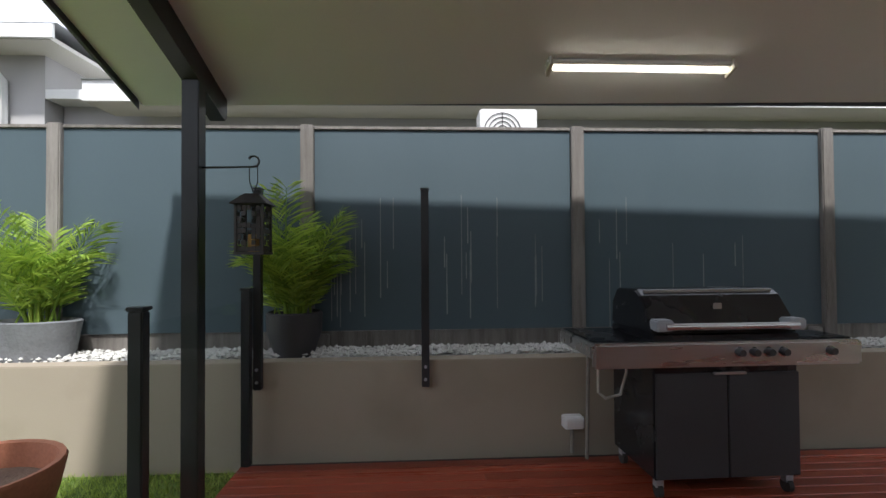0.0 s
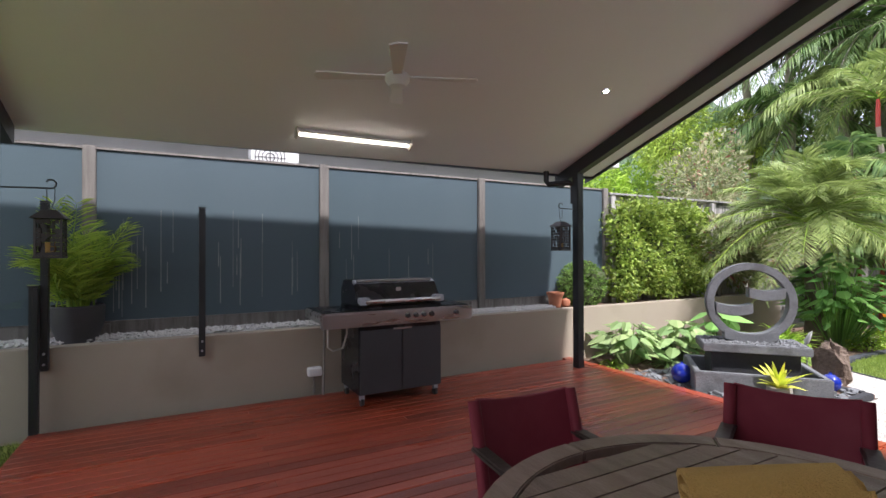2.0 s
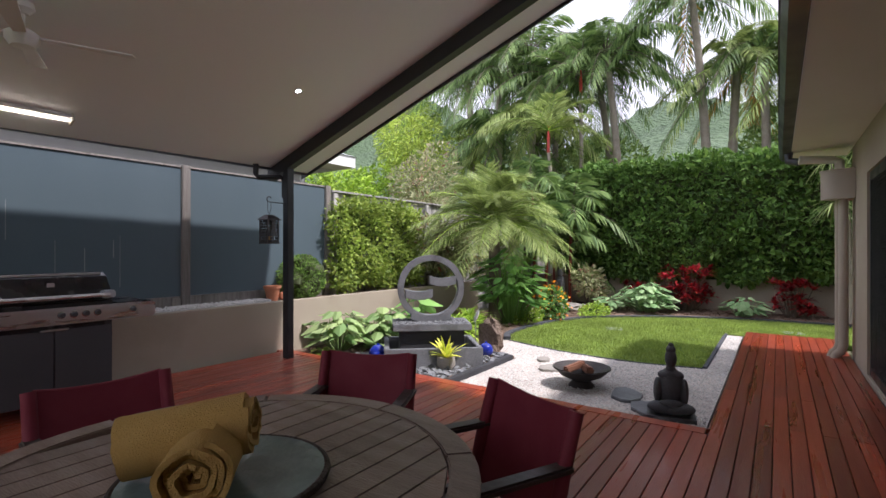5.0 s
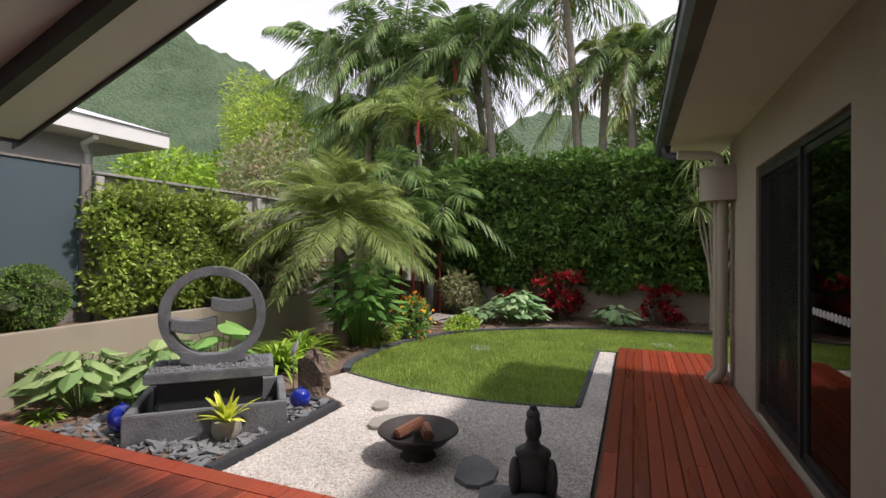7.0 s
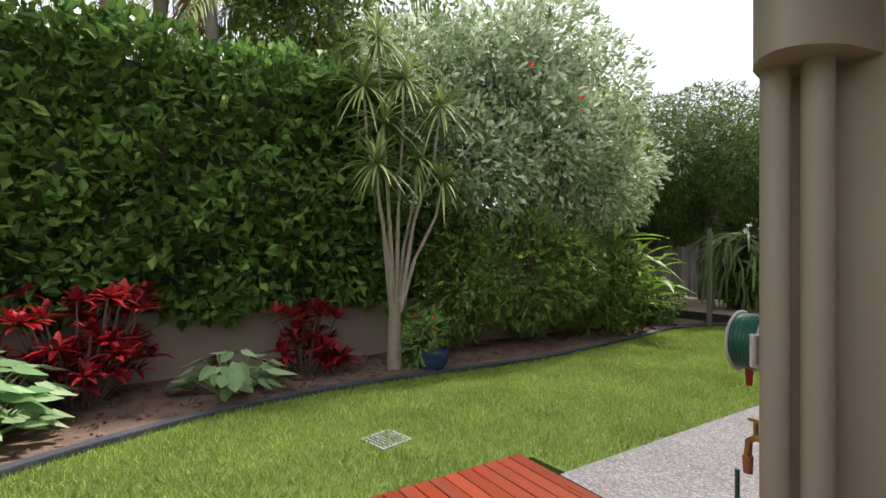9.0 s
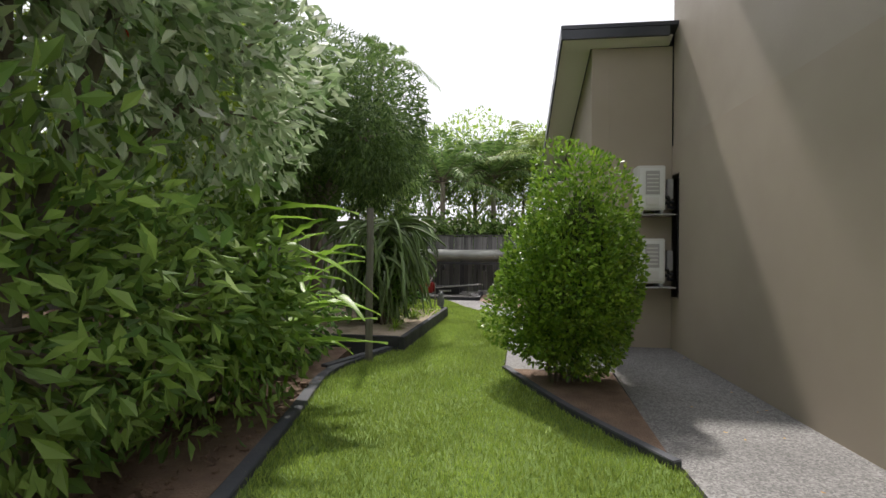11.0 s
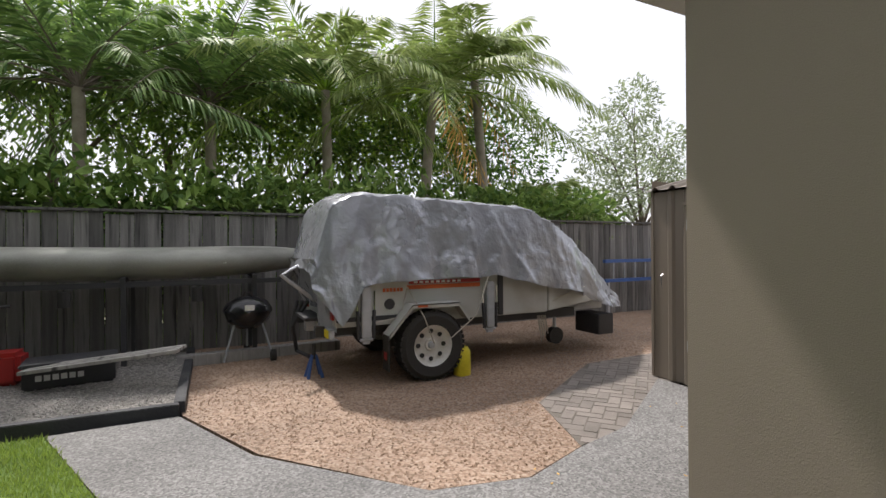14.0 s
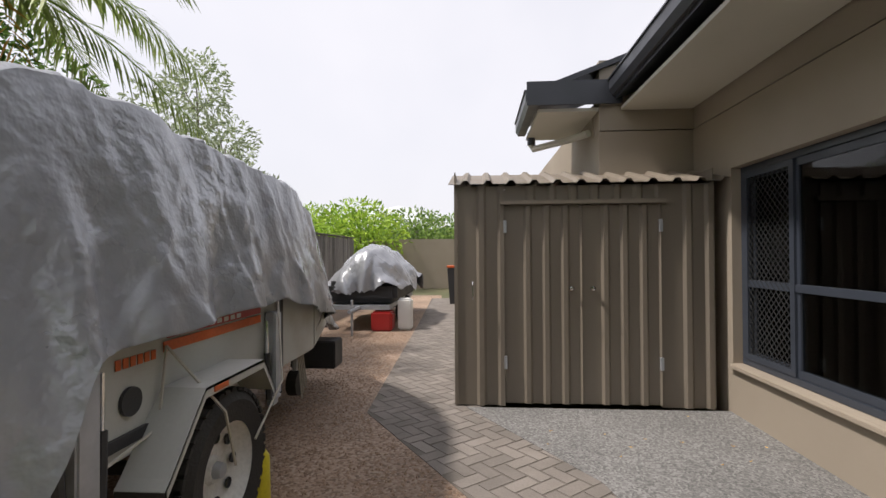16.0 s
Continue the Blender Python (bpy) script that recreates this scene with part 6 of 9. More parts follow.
def hedge(name, label, lo, hi, count, leaf, material, seed, core=0.16, relief=0.02):
    r = np.random.default_rng(seed)
    c = [(a + b) / 2 for a, b in zip(lo, hi)]
    p = thing(name, label, "hedge", pose(c[0], c[1], lo[2]))
    off = np.array([c[0], c[1], lo[2]])
    g = Geo()
    pts, n = block_points(r, count, np.array(lo) - off, np.array(hi) - off)
    w = pts + off
    deep = np.sin(5.1 * w[:, 1] + 2.2 * w[:, 2]) * np.sin(4.3 * w[:, 2] - 1.7 * w[:, 0]) + 0.7 * np.sin(9.7 * w[:, 1] - 6.1 * w[:, 2] + 3 * w[:, 0]) * np.sin(8.9 * w[:, 2] + 2.7 * w[:, 1])
    pts = pts + n * (relief * deep)[:, None]
    put_leaves(g, pts, n * 0.6 + r.normal(size=pts.shape) * 0.7, leaf * r.uniform(0.5, 1.35, count), 0.55, 0.14, r)
    g.obj("leaves", material, p)
    # added dark box fills the hedge, in place of shade between the leaves
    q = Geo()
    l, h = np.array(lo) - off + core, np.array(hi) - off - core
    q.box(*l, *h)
    q.obj("shade_core", CORE_SHADE, p)
    return p

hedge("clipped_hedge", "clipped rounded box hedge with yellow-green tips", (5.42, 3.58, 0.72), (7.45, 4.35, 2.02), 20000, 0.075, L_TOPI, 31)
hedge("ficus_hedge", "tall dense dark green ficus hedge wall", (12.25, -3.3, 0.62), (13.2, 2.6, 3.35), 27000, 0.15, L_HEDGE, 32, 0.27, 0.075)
bush("ball_shrub", "clipped ball shrub on the raised bed", pose(4.82, 3.74, 0.58), [((0, 0, 0.30), (0.34, 0.30, 0.32), 7000)], L_BALL, 0.035, core=0.85, seed=33, amount=0.03)
pot("terracotta_pot", [(0, 0), (0.07, 0.0), (0.10, 0.16), (0.115, 0.165), (0.115, 0.2), (0.1, 0.2), (0.09, 0.15), (0, 0.15)], TERRACOTTA, pose(4.33, 3.72, 0.60), "terracotta pot on the raised bed")
pot("terracotta_ball", [(0.001, 0), (0.05, 0.015), (0.062, 0.06), (0.05, 0.1), (0.001, 0.12)], TERRACOTTA, pose(4.46, 3.66, 0.60), "small terracotta ball on the raised bed")

def broad_plant(name, label, m, count, spread, height, leaf, material, seed, centre_mat=None, category="plant", ratio=0.75):
    """Heart-shaped leaves on thin stalks."""
    r = np.random.default_rng(seed)
    p = thing(name, label, category, m)
    g, s, cgeo = Geo(), Geo(), Geo()
    for i in range(count):
        a, d = r.uniform(0, 6.28), spread * math.sqrt(r.uniform(0, 1))
        top = np.array([d * math.cos(a), d * math.sin(a), height * r.uniform(0.35, 1) * (1 - 0.35 * (d / spread) ** 2)])
        s.tube([(top[0] * 0.25, top[1] * 0.25, 0), tuple(top * np.array([0.8, 0.8, 0.85])), tuple(top)], 0.006, 4)
        way = np.array([math.cos(a), math.sin(a), r.uniform(-0.75, -0.1)])
        way /= np.linalg.norm(way)
        side = np.array([-math.sin(a), math.cos(a), 0]) + r.normal(0, 0.15, 3)
        side /= np.linalg.norm(side)
        nr = np.cross(way, side)
        L = leaf * r.uniform(0.6, 1.2)
        prof = [(-0.18, 0.30), (0.1, 0.5), (0.4, 0.42), (0.75, 0.2), (1.0, 0.0)]
        mid = [top + way * L * u + nr * 0.0 for u, w in ((0.0, 0), *prof[1:])]
        left = [top + way * L * u + side * L * w * ratio - nr * L * w * 0.25 for u, w in prof]
        right = [top + way * L * u - side * L * w * ratio - nr * L * w * 0.25 for u, w in prof]
        g.grid([left, mid, right])
        if centre_mat:
            cgeo.grid([[q * 0.45 + o * 0.55 - nr * 0.004 for q, o in zip(row, mid)] for row in (left, mid, right)])
    s.obj("stalks", material, p)
    g.obj("leaves", material, p)
    if centre_mat:
        cgeo.obj("leaf_centres", centre_mat, p, "red leaf centres")
    return p
L_DIEF = leaf_mat("cream_mottled_leaves", (0.09, 0.17, 0.06), (0.28, 0.36, 0.17), 0.35)
broad_plant("dieffenbachia", "cream and green dieffenbachia beside the retaining wall", pose(4.85, 2.98, -0.05), 80, 0.38, 0.58, 0.2, L_DIEF, 41)
broad_plant("dieffenbachia", "cream and green dieffenbachia by the fountain", pose(5.45, 2.75, -0.05), 85, 0.42, 0.58, 0.2, L_DIEF, 42)
strap_plant("spider_plant", pose(5.1, 2.62, -0.05), "arching green and white spider plant", "plant", 60, 0.38, 0.02, L_DIEF, 0.4, 1.3, 0.7, 43)
strap_plant("spider_plant", pose(4.5, 2.9, -0.05), "arching green strap-leaf plant beside the deck", "plant", 40, 0.30, 0.025, L_LIME, 0.4, 1.3, 0.7, 44)
broad_plant("elephant_ear", "broad green elephant ear behind the fountain", pose(5.9, 2.5, -0.05), 26, 0.32, 0.75, 0.30, L_BROAD, 45)
strap_plant("fern_clump", pose(6.55, 2.25, -0.05), "yellow-green fern clump at the garden kerb", "plant", 190, 0.80, 0.035, L_LIME, 0.5, 1.45, 0.55, 46)
strap_plant("fern_clump", pose(7.1, 2.35, -0.05), "green fern clump under the date palm", "plant", 150, 0.85, 0.04, L_LIME, 0.5, 1.45, 0.55, 47)
strap_plant("spider_plant", pose(6.85, 1.93, -0.05), "pale arching strap-leaf grass at the kerb", "plant", 70, 0.42, 0.018, L_DIEF, 0.3, 1.3, 0.7, 48)
broad_plant("hibiscus_bush", "lush broad-leaved green bush with red buds", pose(8.25, 2.2, -0.05), 230, 0.62, 1.42, 0.24, L_BROAD, 49, ratio=0.6, category="shrub")
fl = bush("flower_clump", "orange and yellow flowering clump", pose(9.2, 1.75, -0.05), [((0, 0, 0.28), (0.32, 0.24, 0.32), 700)], L_BROAD, 0.10, "flowers", seed=50)
g = Geo()
crown(g, r1, 130, (0, 0, 0.36), (0.36, 0.28, 0.36), 0.07, 0.7)
g.obj("blossoms", F_ORANGE, fl, "orange blossoms")
fl = bush("flower_clump", "low green clump with small white flowers", pose(8.6, 1.98, -0.05), [((0, 0, 0.08), (0.5, 0.22, 0.14), 900)], L_LIME, 0.06, "flowers", seed=51, core=0.4)
g = Geo()
crown(g, r1, 60, (0, 0, 0.12), (0.5, 0.22, 0.14), 0.03, 0.8)
g.obj("blossoms", F_WHITE, fl, "white blossoms")
bush("low_clump", "low green groundcover at the kerb", pose(10.25, 1.28, -0.05), [((0, 0, 0.08), (0.55, 0.26, 0.13), 900)], L_LIME, 0.07, "plant", seed=52, core=0.4)

def cordyline(m, label, seed, n=20, height=0.75, spread=0.35):
    r = np.random.default_rng(seed)
    p = thing("red_cordyline", label, "shrub", m, "red cordylines")
    g, s = Geo(), Geo()
    for i in range(n):
        a, d = r.uniform(0, 6.28), spread * math.sqrt(r.uniform(0, 1))
        h = height * r.uniform(0.35, 1)
        s.tube([(d * 0.3 * math.cos(a), d * 0.3 * math.sin(a), 0), (d * math.cos(a), d * math.sin(a), h)], [0.014, 0.008], 5)
        rosette(g, r, 17, 0.23, 0.05, 0.1, 1.4, 0.35, (d * math.cos(a), d * math.sin(a), h - 0.03), 3)
        rosette(g, r, 9, 0.2, 0.045, 0.0, 1.0, 0.35, (d * 0.8 * math.cos(a), d * 0.8 * math.sin(a), h * 0.6), 3)
    s.obj("stems", BARK, p)
    g.obj("leaves", L_RED, p)
cordyline(pose(12.05, -0.15, -0.05), "glossy dark red cordyline clump", 61, 40, 0.95, 0.55)
cordyline(pose(12.1, 0.95, -0.05), "small red cordyline before the hedge", 62, 12, 0.6, 0.3)
cordyline(pose(12.1, -2.05, -0.05), "red cordyline in front of the low wall", 63, 18, 0.7, 0.34)
broad_plant("caladium", "pale green caladium with red centres", pose(11.35, 0.5, -0.05), 170, 0.6, 0.66, 0.19, L_CAL, 64)
broad_plant("caladium", "green caladium with red leaf centres", pose(11.05, 1.15, -0.05), 40, 0.42, 0.4, 0.2, L_CAL, 65, L_CALRED)
broad_plant("caladium", "green caladium with red leaf centres", pose(11.75, -1.25, -0.05), 46, 0.42, 0.42, 0.2, L_CAL, 66, L_CALRED)
cordyline(pose(11.85, -2.35, -0.05), "low pink-red foliage plant", 67, 5, 0.25, 0.2)
bush("shrub", "thin shrub with reddish stems", pose(11.75, 1.9, -0.05), [((0, 0, 0.62), (0.42, 0.36, 0.32), 520), ((0.1, -0.2, 0.35), (0.3, 0.25, 0.2), 240)], L_MIX, 0.13, stems=[((0, 0, 0), (0.1 * i - 0.2, 0.05, 0.6), 0.014, 0.008) for i in range(5)], seed=68, core=0.0)
for centre, radii in (((10.75, 1.95, 0.02), (0.42, 0.24, 0.07)), ((10.3, 2.25, 0.04), (0.3, 0.2, 0.08))):
    si = Geo()
    boulder(si, r1, centre, radii)
    tagged(si.obj("flat_rock", STONE_T), "flat pinkish stone in the garden bed", "rock", "flat stones in the bed")
sm = Geo()
boulder(sm, r1, (11.65, 2.55, 0.36), (0.09, 0.10, 0.28), rough=0.05)
boulder(sm, r1, (11.65, 2.55, 0.72), (0.06, 0.06, 0.09), rough=0.03)
tagged(sm.obj("stone_ornament", STONE_G), "small dark stone ornament among the plants", "ornament")

# young date palm with arching fronds
def palm(name, label, m, height, fronds, length, leaflet, material, seed, trunk=0.11, el=(0.1, 1.3), bend=(0.45, 0.85), hang=0.35, count=44, width=0.035, trunk_mat=BARK, shaft=None, dead=0, rings=True, group=""):
    r = np.random.default_rng(seed)
    p = thing(name, label, "palm", m, group)
    t = Geo()
    k = max(4, int(height / 0.18))
    lean = r.normal(0, 0.05, 2) * height
    pts = [(lean[0] * (i / k) ** 2, lean[1] * (i / k) ** 2, height * i / k) for i in range(k + 1)]
    t.tube(pts, [trunk * (1.25 - 0.45 * i / k) * (1.05 if rings and i % 2 else 0.97) for i in range(k + 1)], 12)
    t.obj("trunk", trunk_mat, p, smooth=True)
    top = np.array(pts[-1])
    if shaft is not None:
        Geo().tube([tuple(top), tuple(top + (0, 0, 0.4)), tuple(top + (0, 0, 0.75))], [trunk * 0.85, trunk * 0.8, trunk * 0.35], 12).obj("crownshaft", shaft, p, smooth=True)
        top = top + np.array([0, 0, 0.6])
    g, s = Geo(), Geo()
    for i in range(fronds):
        az = i * 2.4 + r.uniform(-0.3, 0.3)
        e = el[0] + (el[1] - el[0]) * ((i + 0.5) / fronds) + r.normal(0, 0.08)
        frond(g, s, r, tuple(top + r.normal(0, 0.02, 3)), az, e, length * r.uniform(0.8, 1.1), r.uniform(*bend), leaflet, count, width, hang)
    s.obj("frond_stalks", L_LIME if material is L_PALM else BARK, p)
    g.obj("fronds", material, p)
    if dead:
        d = Geo()
        for i in range(dead):
            frond(d, None, r, tuple(top), r.uniform(0, 6.28), -0.9, length * 0.6, 0.25, leaflet * 0.7, 20, width, 0.5)
        d.obj("dead_fronds", L_DEAD, p, "hanging brown dead fronds")
    return p
palm("date_palm", "young feathery date palm arching over the bed", pose(8.1, 2.4, -0.05), 1.82, 74, 1.72, 0.40, L_PALM, 71, 0.11, (-0.05, 1.48), (0.35, 0.72), 0.3, 74, 0.017)
for i, (x, y, h) in enumerate(((11.25, 2.75, 1.7), (11.75, 2.35, 2.3), (11.6, 3.2, 2.9), (12.1, 2.9, 1.2))):
    palm("sealing_wax_palm", "clumping palm with red stems in the bed", pose(x, y, -0.05), h, 14, 1.6, 0.55, L_PALM_D, 172 + i, 0.034, (0.0, 1.4), (0.35, 0.8), 0.6, 26, 0.075, RED_STEM, group="red-stemmed palms in the bed")
palm("lipstick_palm", "slender palm with red crownshaft", pose(12.8, 3.1, 0), 3.9, 14, 1.9, 0.5, L_PALM, 73, 0.05, (0.1, 1.3), (0.35, 0.7), 0.3, 30, 0.045, PALE_BARK, RED_SHAFT)
palm("lipstick_palm", "slender palm with red crownshaft", pose(14.4, 2.95, 0), 5.9, 14, 2.3, 0.55, L_PALM_D, 74, 0.06, (0.1, 1.3), (0.35, 0.7), 0.3, 30, 0.05, PALE_BARK, RED_SHAFT)
palm("foxtail_palm", "tall bushy foxtail palm behind the garden", pose(15.6, 7.3, 0), 7.4, 18, 3.3, 0.62, L_PALM_D, 75, 0.13, (-0.1, 1.35), (0.5, 0.95), 0.7, 70, 0.05, PALE_BARK, group="tall palms behind the hedge")
palm("foxtail_palm", "tall bushy foxtail palm behind the hedge", pose(16.2, 2.4, 0), 7.2, 18, 3.2, 0.62, L_PALM_D, 76, 0.12, (-0.1, 1.35), (0.55, 1.0), 0.75, 70, 0.05, PALE_BARK, group="tall palms behind the hedge")
palm("foxtail_palm", "tall palm with orange dead fronds behind the hedge", pose(16.0, -0.7, 0), 6.4, 16, 2.9, 0.6, L_PALM, 77, 0.12, (-0.1, 1.35), (0.55, 1.0), 0.5, 60, 0.05, PALE_BARK, dead=3, group="tall palms behind the hedge")
palm("foxtail_palm", "tall palm behind the hedge", pose(15.7, 4.9, 0), 8.0, 17, 3.2, 0.6, L_PALM_D, 78, 0.11, (-0.1, 1.35), (0.5, 0.95), 0.6, 60, 0.05, PALE_BARK, group="tall palms behind the hedge")
palm("foxtail_palm", "tall palm with a few dead fronds behind the hedge", pose(15.4, -2.6, 0), 5.8, 15, 2.6, 0.55, L_PALM, 79, 0.10, (-0.1, 1.35), (0.55, 1.0), 0.5, 50, 0.05, PALE_BARK, dead=2, group="tall palms behind the hedge")

def tree(name, label, m, trunk_h, parts, material, leaf, seed, trunk=0.12, ratio=0.4, droop=0.2, category="tree", amount=0.3):
    """Trunk and limbs reaching into each leafy clump."""
    r = np.random.default_rng(seed)
    p = thing(name, label, category, m)
    s, g = Geo(), Geo()
    s.tube([(0, 0, 0), (r.normal(0, 0.05), r.normal(0, 0.05), trunk_h * 0.5), (0, 0, trunk_h)], [trunk, trunk * 0.8, trunk * 0.6], 9)
    for c, rad, count in parts:
        c = np.asarray(c, float)
        midp = c * 0.5 + np.array([0, 0, trunk_h * 0.5]) + r.normal(0, 0.08, 3)
        s.tube([(0, 0, trunk_h * 0.75), tuple(midp), tuple(c)], [trunk * 0.5, trunk * 0.3, 0.012], 6)
        for _ in range(5):
            e = c + unit(r.normal(size=3)) * np.asarray(rad) * 0.75
            s.tube([tuple(c * 0.6 + midp * 0.4), tuple(e)], [trunk * 0.18, 0.006], 5)
        crown(g, r, count, c, rad, leaf, ratio, amount, 0.7, droop)
    s.obj("trunk", BARK, p)
    g.obj("crown", material, p)
    return p
for i, (x, y, h, n_, L, mt, dd) in enumerate(((14.6, 6.0, 5.2, 22, 2.7, L_PALM_D, 0), (15.0, 5.0, 5.6, 22, 2.7, L_PALM, 0), (15.2, 2.0, 7.2, 20, 2.7, L_PALM_D, 0), (15.6, -1.6, 6.6, 20, 2.6, L_PALM_D, 2), (15.4, -0.3, 8.4, 20, 2.8, L_PALM_D, 1), (15.0, 6.2, 7.6, 22, 3.2, L_PALM_D, 0), (15.9, 4.4, 7.0, 22, 3.0, L_PALM_D, 0))):
    palm("foxtail_palm", "bushy foxtail palm with drooping fronds behind the hedge", pose(x, y, 0), h, n_, L, 0.62, mt, 180 + i, 0.11, (-0.3, 1.35), (0.55, 1.0), 0.7, 60, 0.055, PALE_BARK, dead=dd, group="tall palms behind the hedge")
palm("foxtail_palm", "tall bushy palm beside the eave", pose(15.2, -3.4, 0), 7.2, 18, 2.7, 0.6, L_PALM_D, 191, 0.11, (-0.2, 1.35), (0.55, 1.0), 0.7, 60, 0.055, PALE_BARK, dead=1, group="tall palms behind the hedge")
tree("photinia", "tall bronze and cream tipped shrub", pose(9.3, 4.9, 0), 1.6, [((0, 0, 2.6), (0.75, 0.7, 0.9), 2600), ((-0.5, -0.5, 1.9), (0.6, 0.6, 0.7), 1500), ((0.5, -0.9, 1.5), (0.6, 0.5, 0.8), 1500)], L_MIX, 0.13, 81)
tree("broadleaf_shrub", "pale-leaved shrub behind the fountain", pose(7.9, 3.75, 0), 0.8, [((0, 0, 1.35), (0.7, 0.4, 0.55), 1300), ((0.8, 0, 1.2), (0.6, 0.4, 0.5), 1000)], L_MIX, 0.13, 82)
tree("background_tree", "bright green feathery tree beyond the fence", pose(14.2, 9.4, 0), 4.0, [((0, 0, 5.6), (1.3, 1.2, 1.6), 4200), ((-1.2, -1.0, 4.6), (1.2, 1.1, 1.2), 3000), ((1.0, -2.0, 4.8), (1.2, 1.2, 1.3), 3000)], L_BAMBOO, 0.2, 83, ratio=0.22, droop=0.5)
tree("background_tree", "dense green tree behind the hedge", pose(17.0, 5.6, 0), 3.0, [((0, 0, 4.4), (1.8, 1.9, 1.8), 4600), ((-0.5, -2.6, 3.6), (1.6, 1.6, 1.4), 3000)], L_TREE, 0.2, 84)
tree("background_tree", "dense green tree behind the hedge", pose(17.4, 0.4, 0), 3.0, [((0, 0, 3.1), (1.5, 1.6, 1.1), 2600), ((0, -2.8, 4.0), (1.5, 1.5, 1.7), 3800)], L_TREE, 0.2, 85)
tree("background_tree", "tall dense tree beyond the hedge end", pose(15.6, -5.8, 0), 3.0, [((0, 0, 4.6), (1.4, 2.1, 1.9), 6200), ((0, 2.2, 3.6), (1.3, 1.6, 1.4), 4200), ((-0.2, 2.6, 5.4), (1.1, 1.2, 1.2), 3200)], L_TREE, 0.17, 87)
tree("background_tree", "yellow-green tree by the neighbour roof", pose(10.5, 9.2, 0), 2.2, [((0, 0, 3.0), (1.3, 1.0, 0.9), 2200), ((2.2, 0.2, 3.1), (1.3, 1.0, 1.0), 2200)], L_LIME, 0.2, 86)

# dracaena with several trunks
dr = thing("dracaena", "multi-stemmed dracaena with spiky green heads", "tree", pose(11.75, -2.93, -0.05))
rr = np.random.default_rng(91)
s, g = Geo(), Geo()
s.tube([(0, 0, 0), (0.02, 0, 0.4), (0, 0, 0.72)], [0.085, 0.068, 0.06], 12)
heads = [(-0.12, 0.28, 2.2), (0.1, -0.15, 3.25), (0.25, 0.1, 3.7), (-0.05, -0.55, 2.95), (0.15, -0.35, 2.35), (0.05, 0.12, 2.7), (-0.1, -0.55, 2.1), (0.2, 0.30, 3.1)]
for h in heads:
    h = np.array(h)
    Geo().tube([(h[0] * 0.1, h[1] * 0.1, 0.62), tuple(h * np.array([0.45, 0.4, 0.5]) + (0, 0, 0.15)), tuple(h * np.array([0.85, 0.85, 0.8])), tuple(h)], [0.032, 0.02, 0.016, 0.013], 8).obj("stem", PALE_BARK, dr, smooth=True)
    rosette(g, rr, 85, 0.58, 0.026, -0.7, 1.45, 0.45, tuple(h), 5)
s.obj("trunk", PALE_BARK, dr, smooth=True)
g.obj("foliage", L_YUCCA, dr)
bp_ = pot("blue_pot", [(0, 0), (0.09, 0.0), (0.135, 0.08), (0.16, 0.19), (0.165, 0.2), (0.15, 0.2), (0.13, 0.14), (0, 0.13)], BLUE_POT, pose(11.5, -3.30, -0.05), "blue glazed pot with small plants in the bed", soil=(0.13, 0.16))
fl = bush("flower_clump", "green plant with orange-red flowers in the bed", pose(11.75, -3.25, -0.05), [((0, 0, 0.3), (0.24, 0.24, 0.25), 240)], L_BROAD, 0.12, "flowers", seed=92)
g = Geo()
crown(g, r1, 26, (0, 0, 0.45), (0.2, 0.2, 0.12), 0.07, 0.7)
g.obj("blossoms", F_RED, fl, "red blossoms")
vb = tree("variegated_hibiscus", "large variegated hibiscus with red flowers", pose(12.4, -5.6, 0), 1.2, [((0, 0, 2.9), (0.95, 1.2, 1.0), 5200), ((-0.2, 1.3, 2.4), (0.7, 0.8, 0.9), 2600), ((-0.1, -1.5, 2.5), (0.8, 0.9, 1.0), 3200), ((-0.15, 0.3, 3.6), (0.6, 0.8, 0.6), 2600), ((-0.1, 0.9, 3.9), (0.6, 0.8, 0.7), 1600), ((0.0, -1.2, 3.7), (0.7, 0.9, 0.9), 2600), ((0.0, -0.2, 4.5), (0.7, 1.0, 0.8), 2000), ((0.1, 1.8, 3.5), (0.6, 0.8, 0.9), 1800)], L_VARI, 0.14, 93, amount=0.3)
tree("green_shrub", "leafy green shrub at the lawn kerb", pose(12.25, -5.3, 0), 0.4, [((0, 0, 0.9), (0.75, 1.3, 0.85), 4200), ((-0.1, -1.5, 0.8), (0.6, 0.9, 0.8), 2600), ((0.1, 1.2, 0.9), (0.6, 0.7, 0.85), 2200)], L_TREE, 0.12, 94, category="shrub")
g = Geo()
crown(g, r1, 14, (0, 0, 3.0), (1.0, 1.5, 1.0), 0.10, 0.8)
g.obj("blossoms", F_RED, vb, "red blossoms")
tree("climbing_shrub", "dark leafy shrub filling the hedge end", pose(12.7, -3.7, 0.5), 0.8, [((0, 0, 1.2), (0.6, 0.9, 1.2), 3600), ((0.2, -0.4, 2.6), (0.6, 1.0, 0.9), 2600)], L_HEDGE, 0.13, 95, category="shrub")
tree("golden_bamboo", "golden-green feathery bamboo clump", pose(13.4, -8.6, 0), 2.0, [((0, 0.3, 3.2), (0.7, 0.9, 1.3), 5200), ((0.5, -0.9, 3.0), (0.7, 0.8, 1.2), 3600), ((0.3, 1.1, 2.8), (0.7, 0.9, 1.2), 3400)], L_BAMBOO, 0.17, 96, 0.05, 0.2, 0.6)
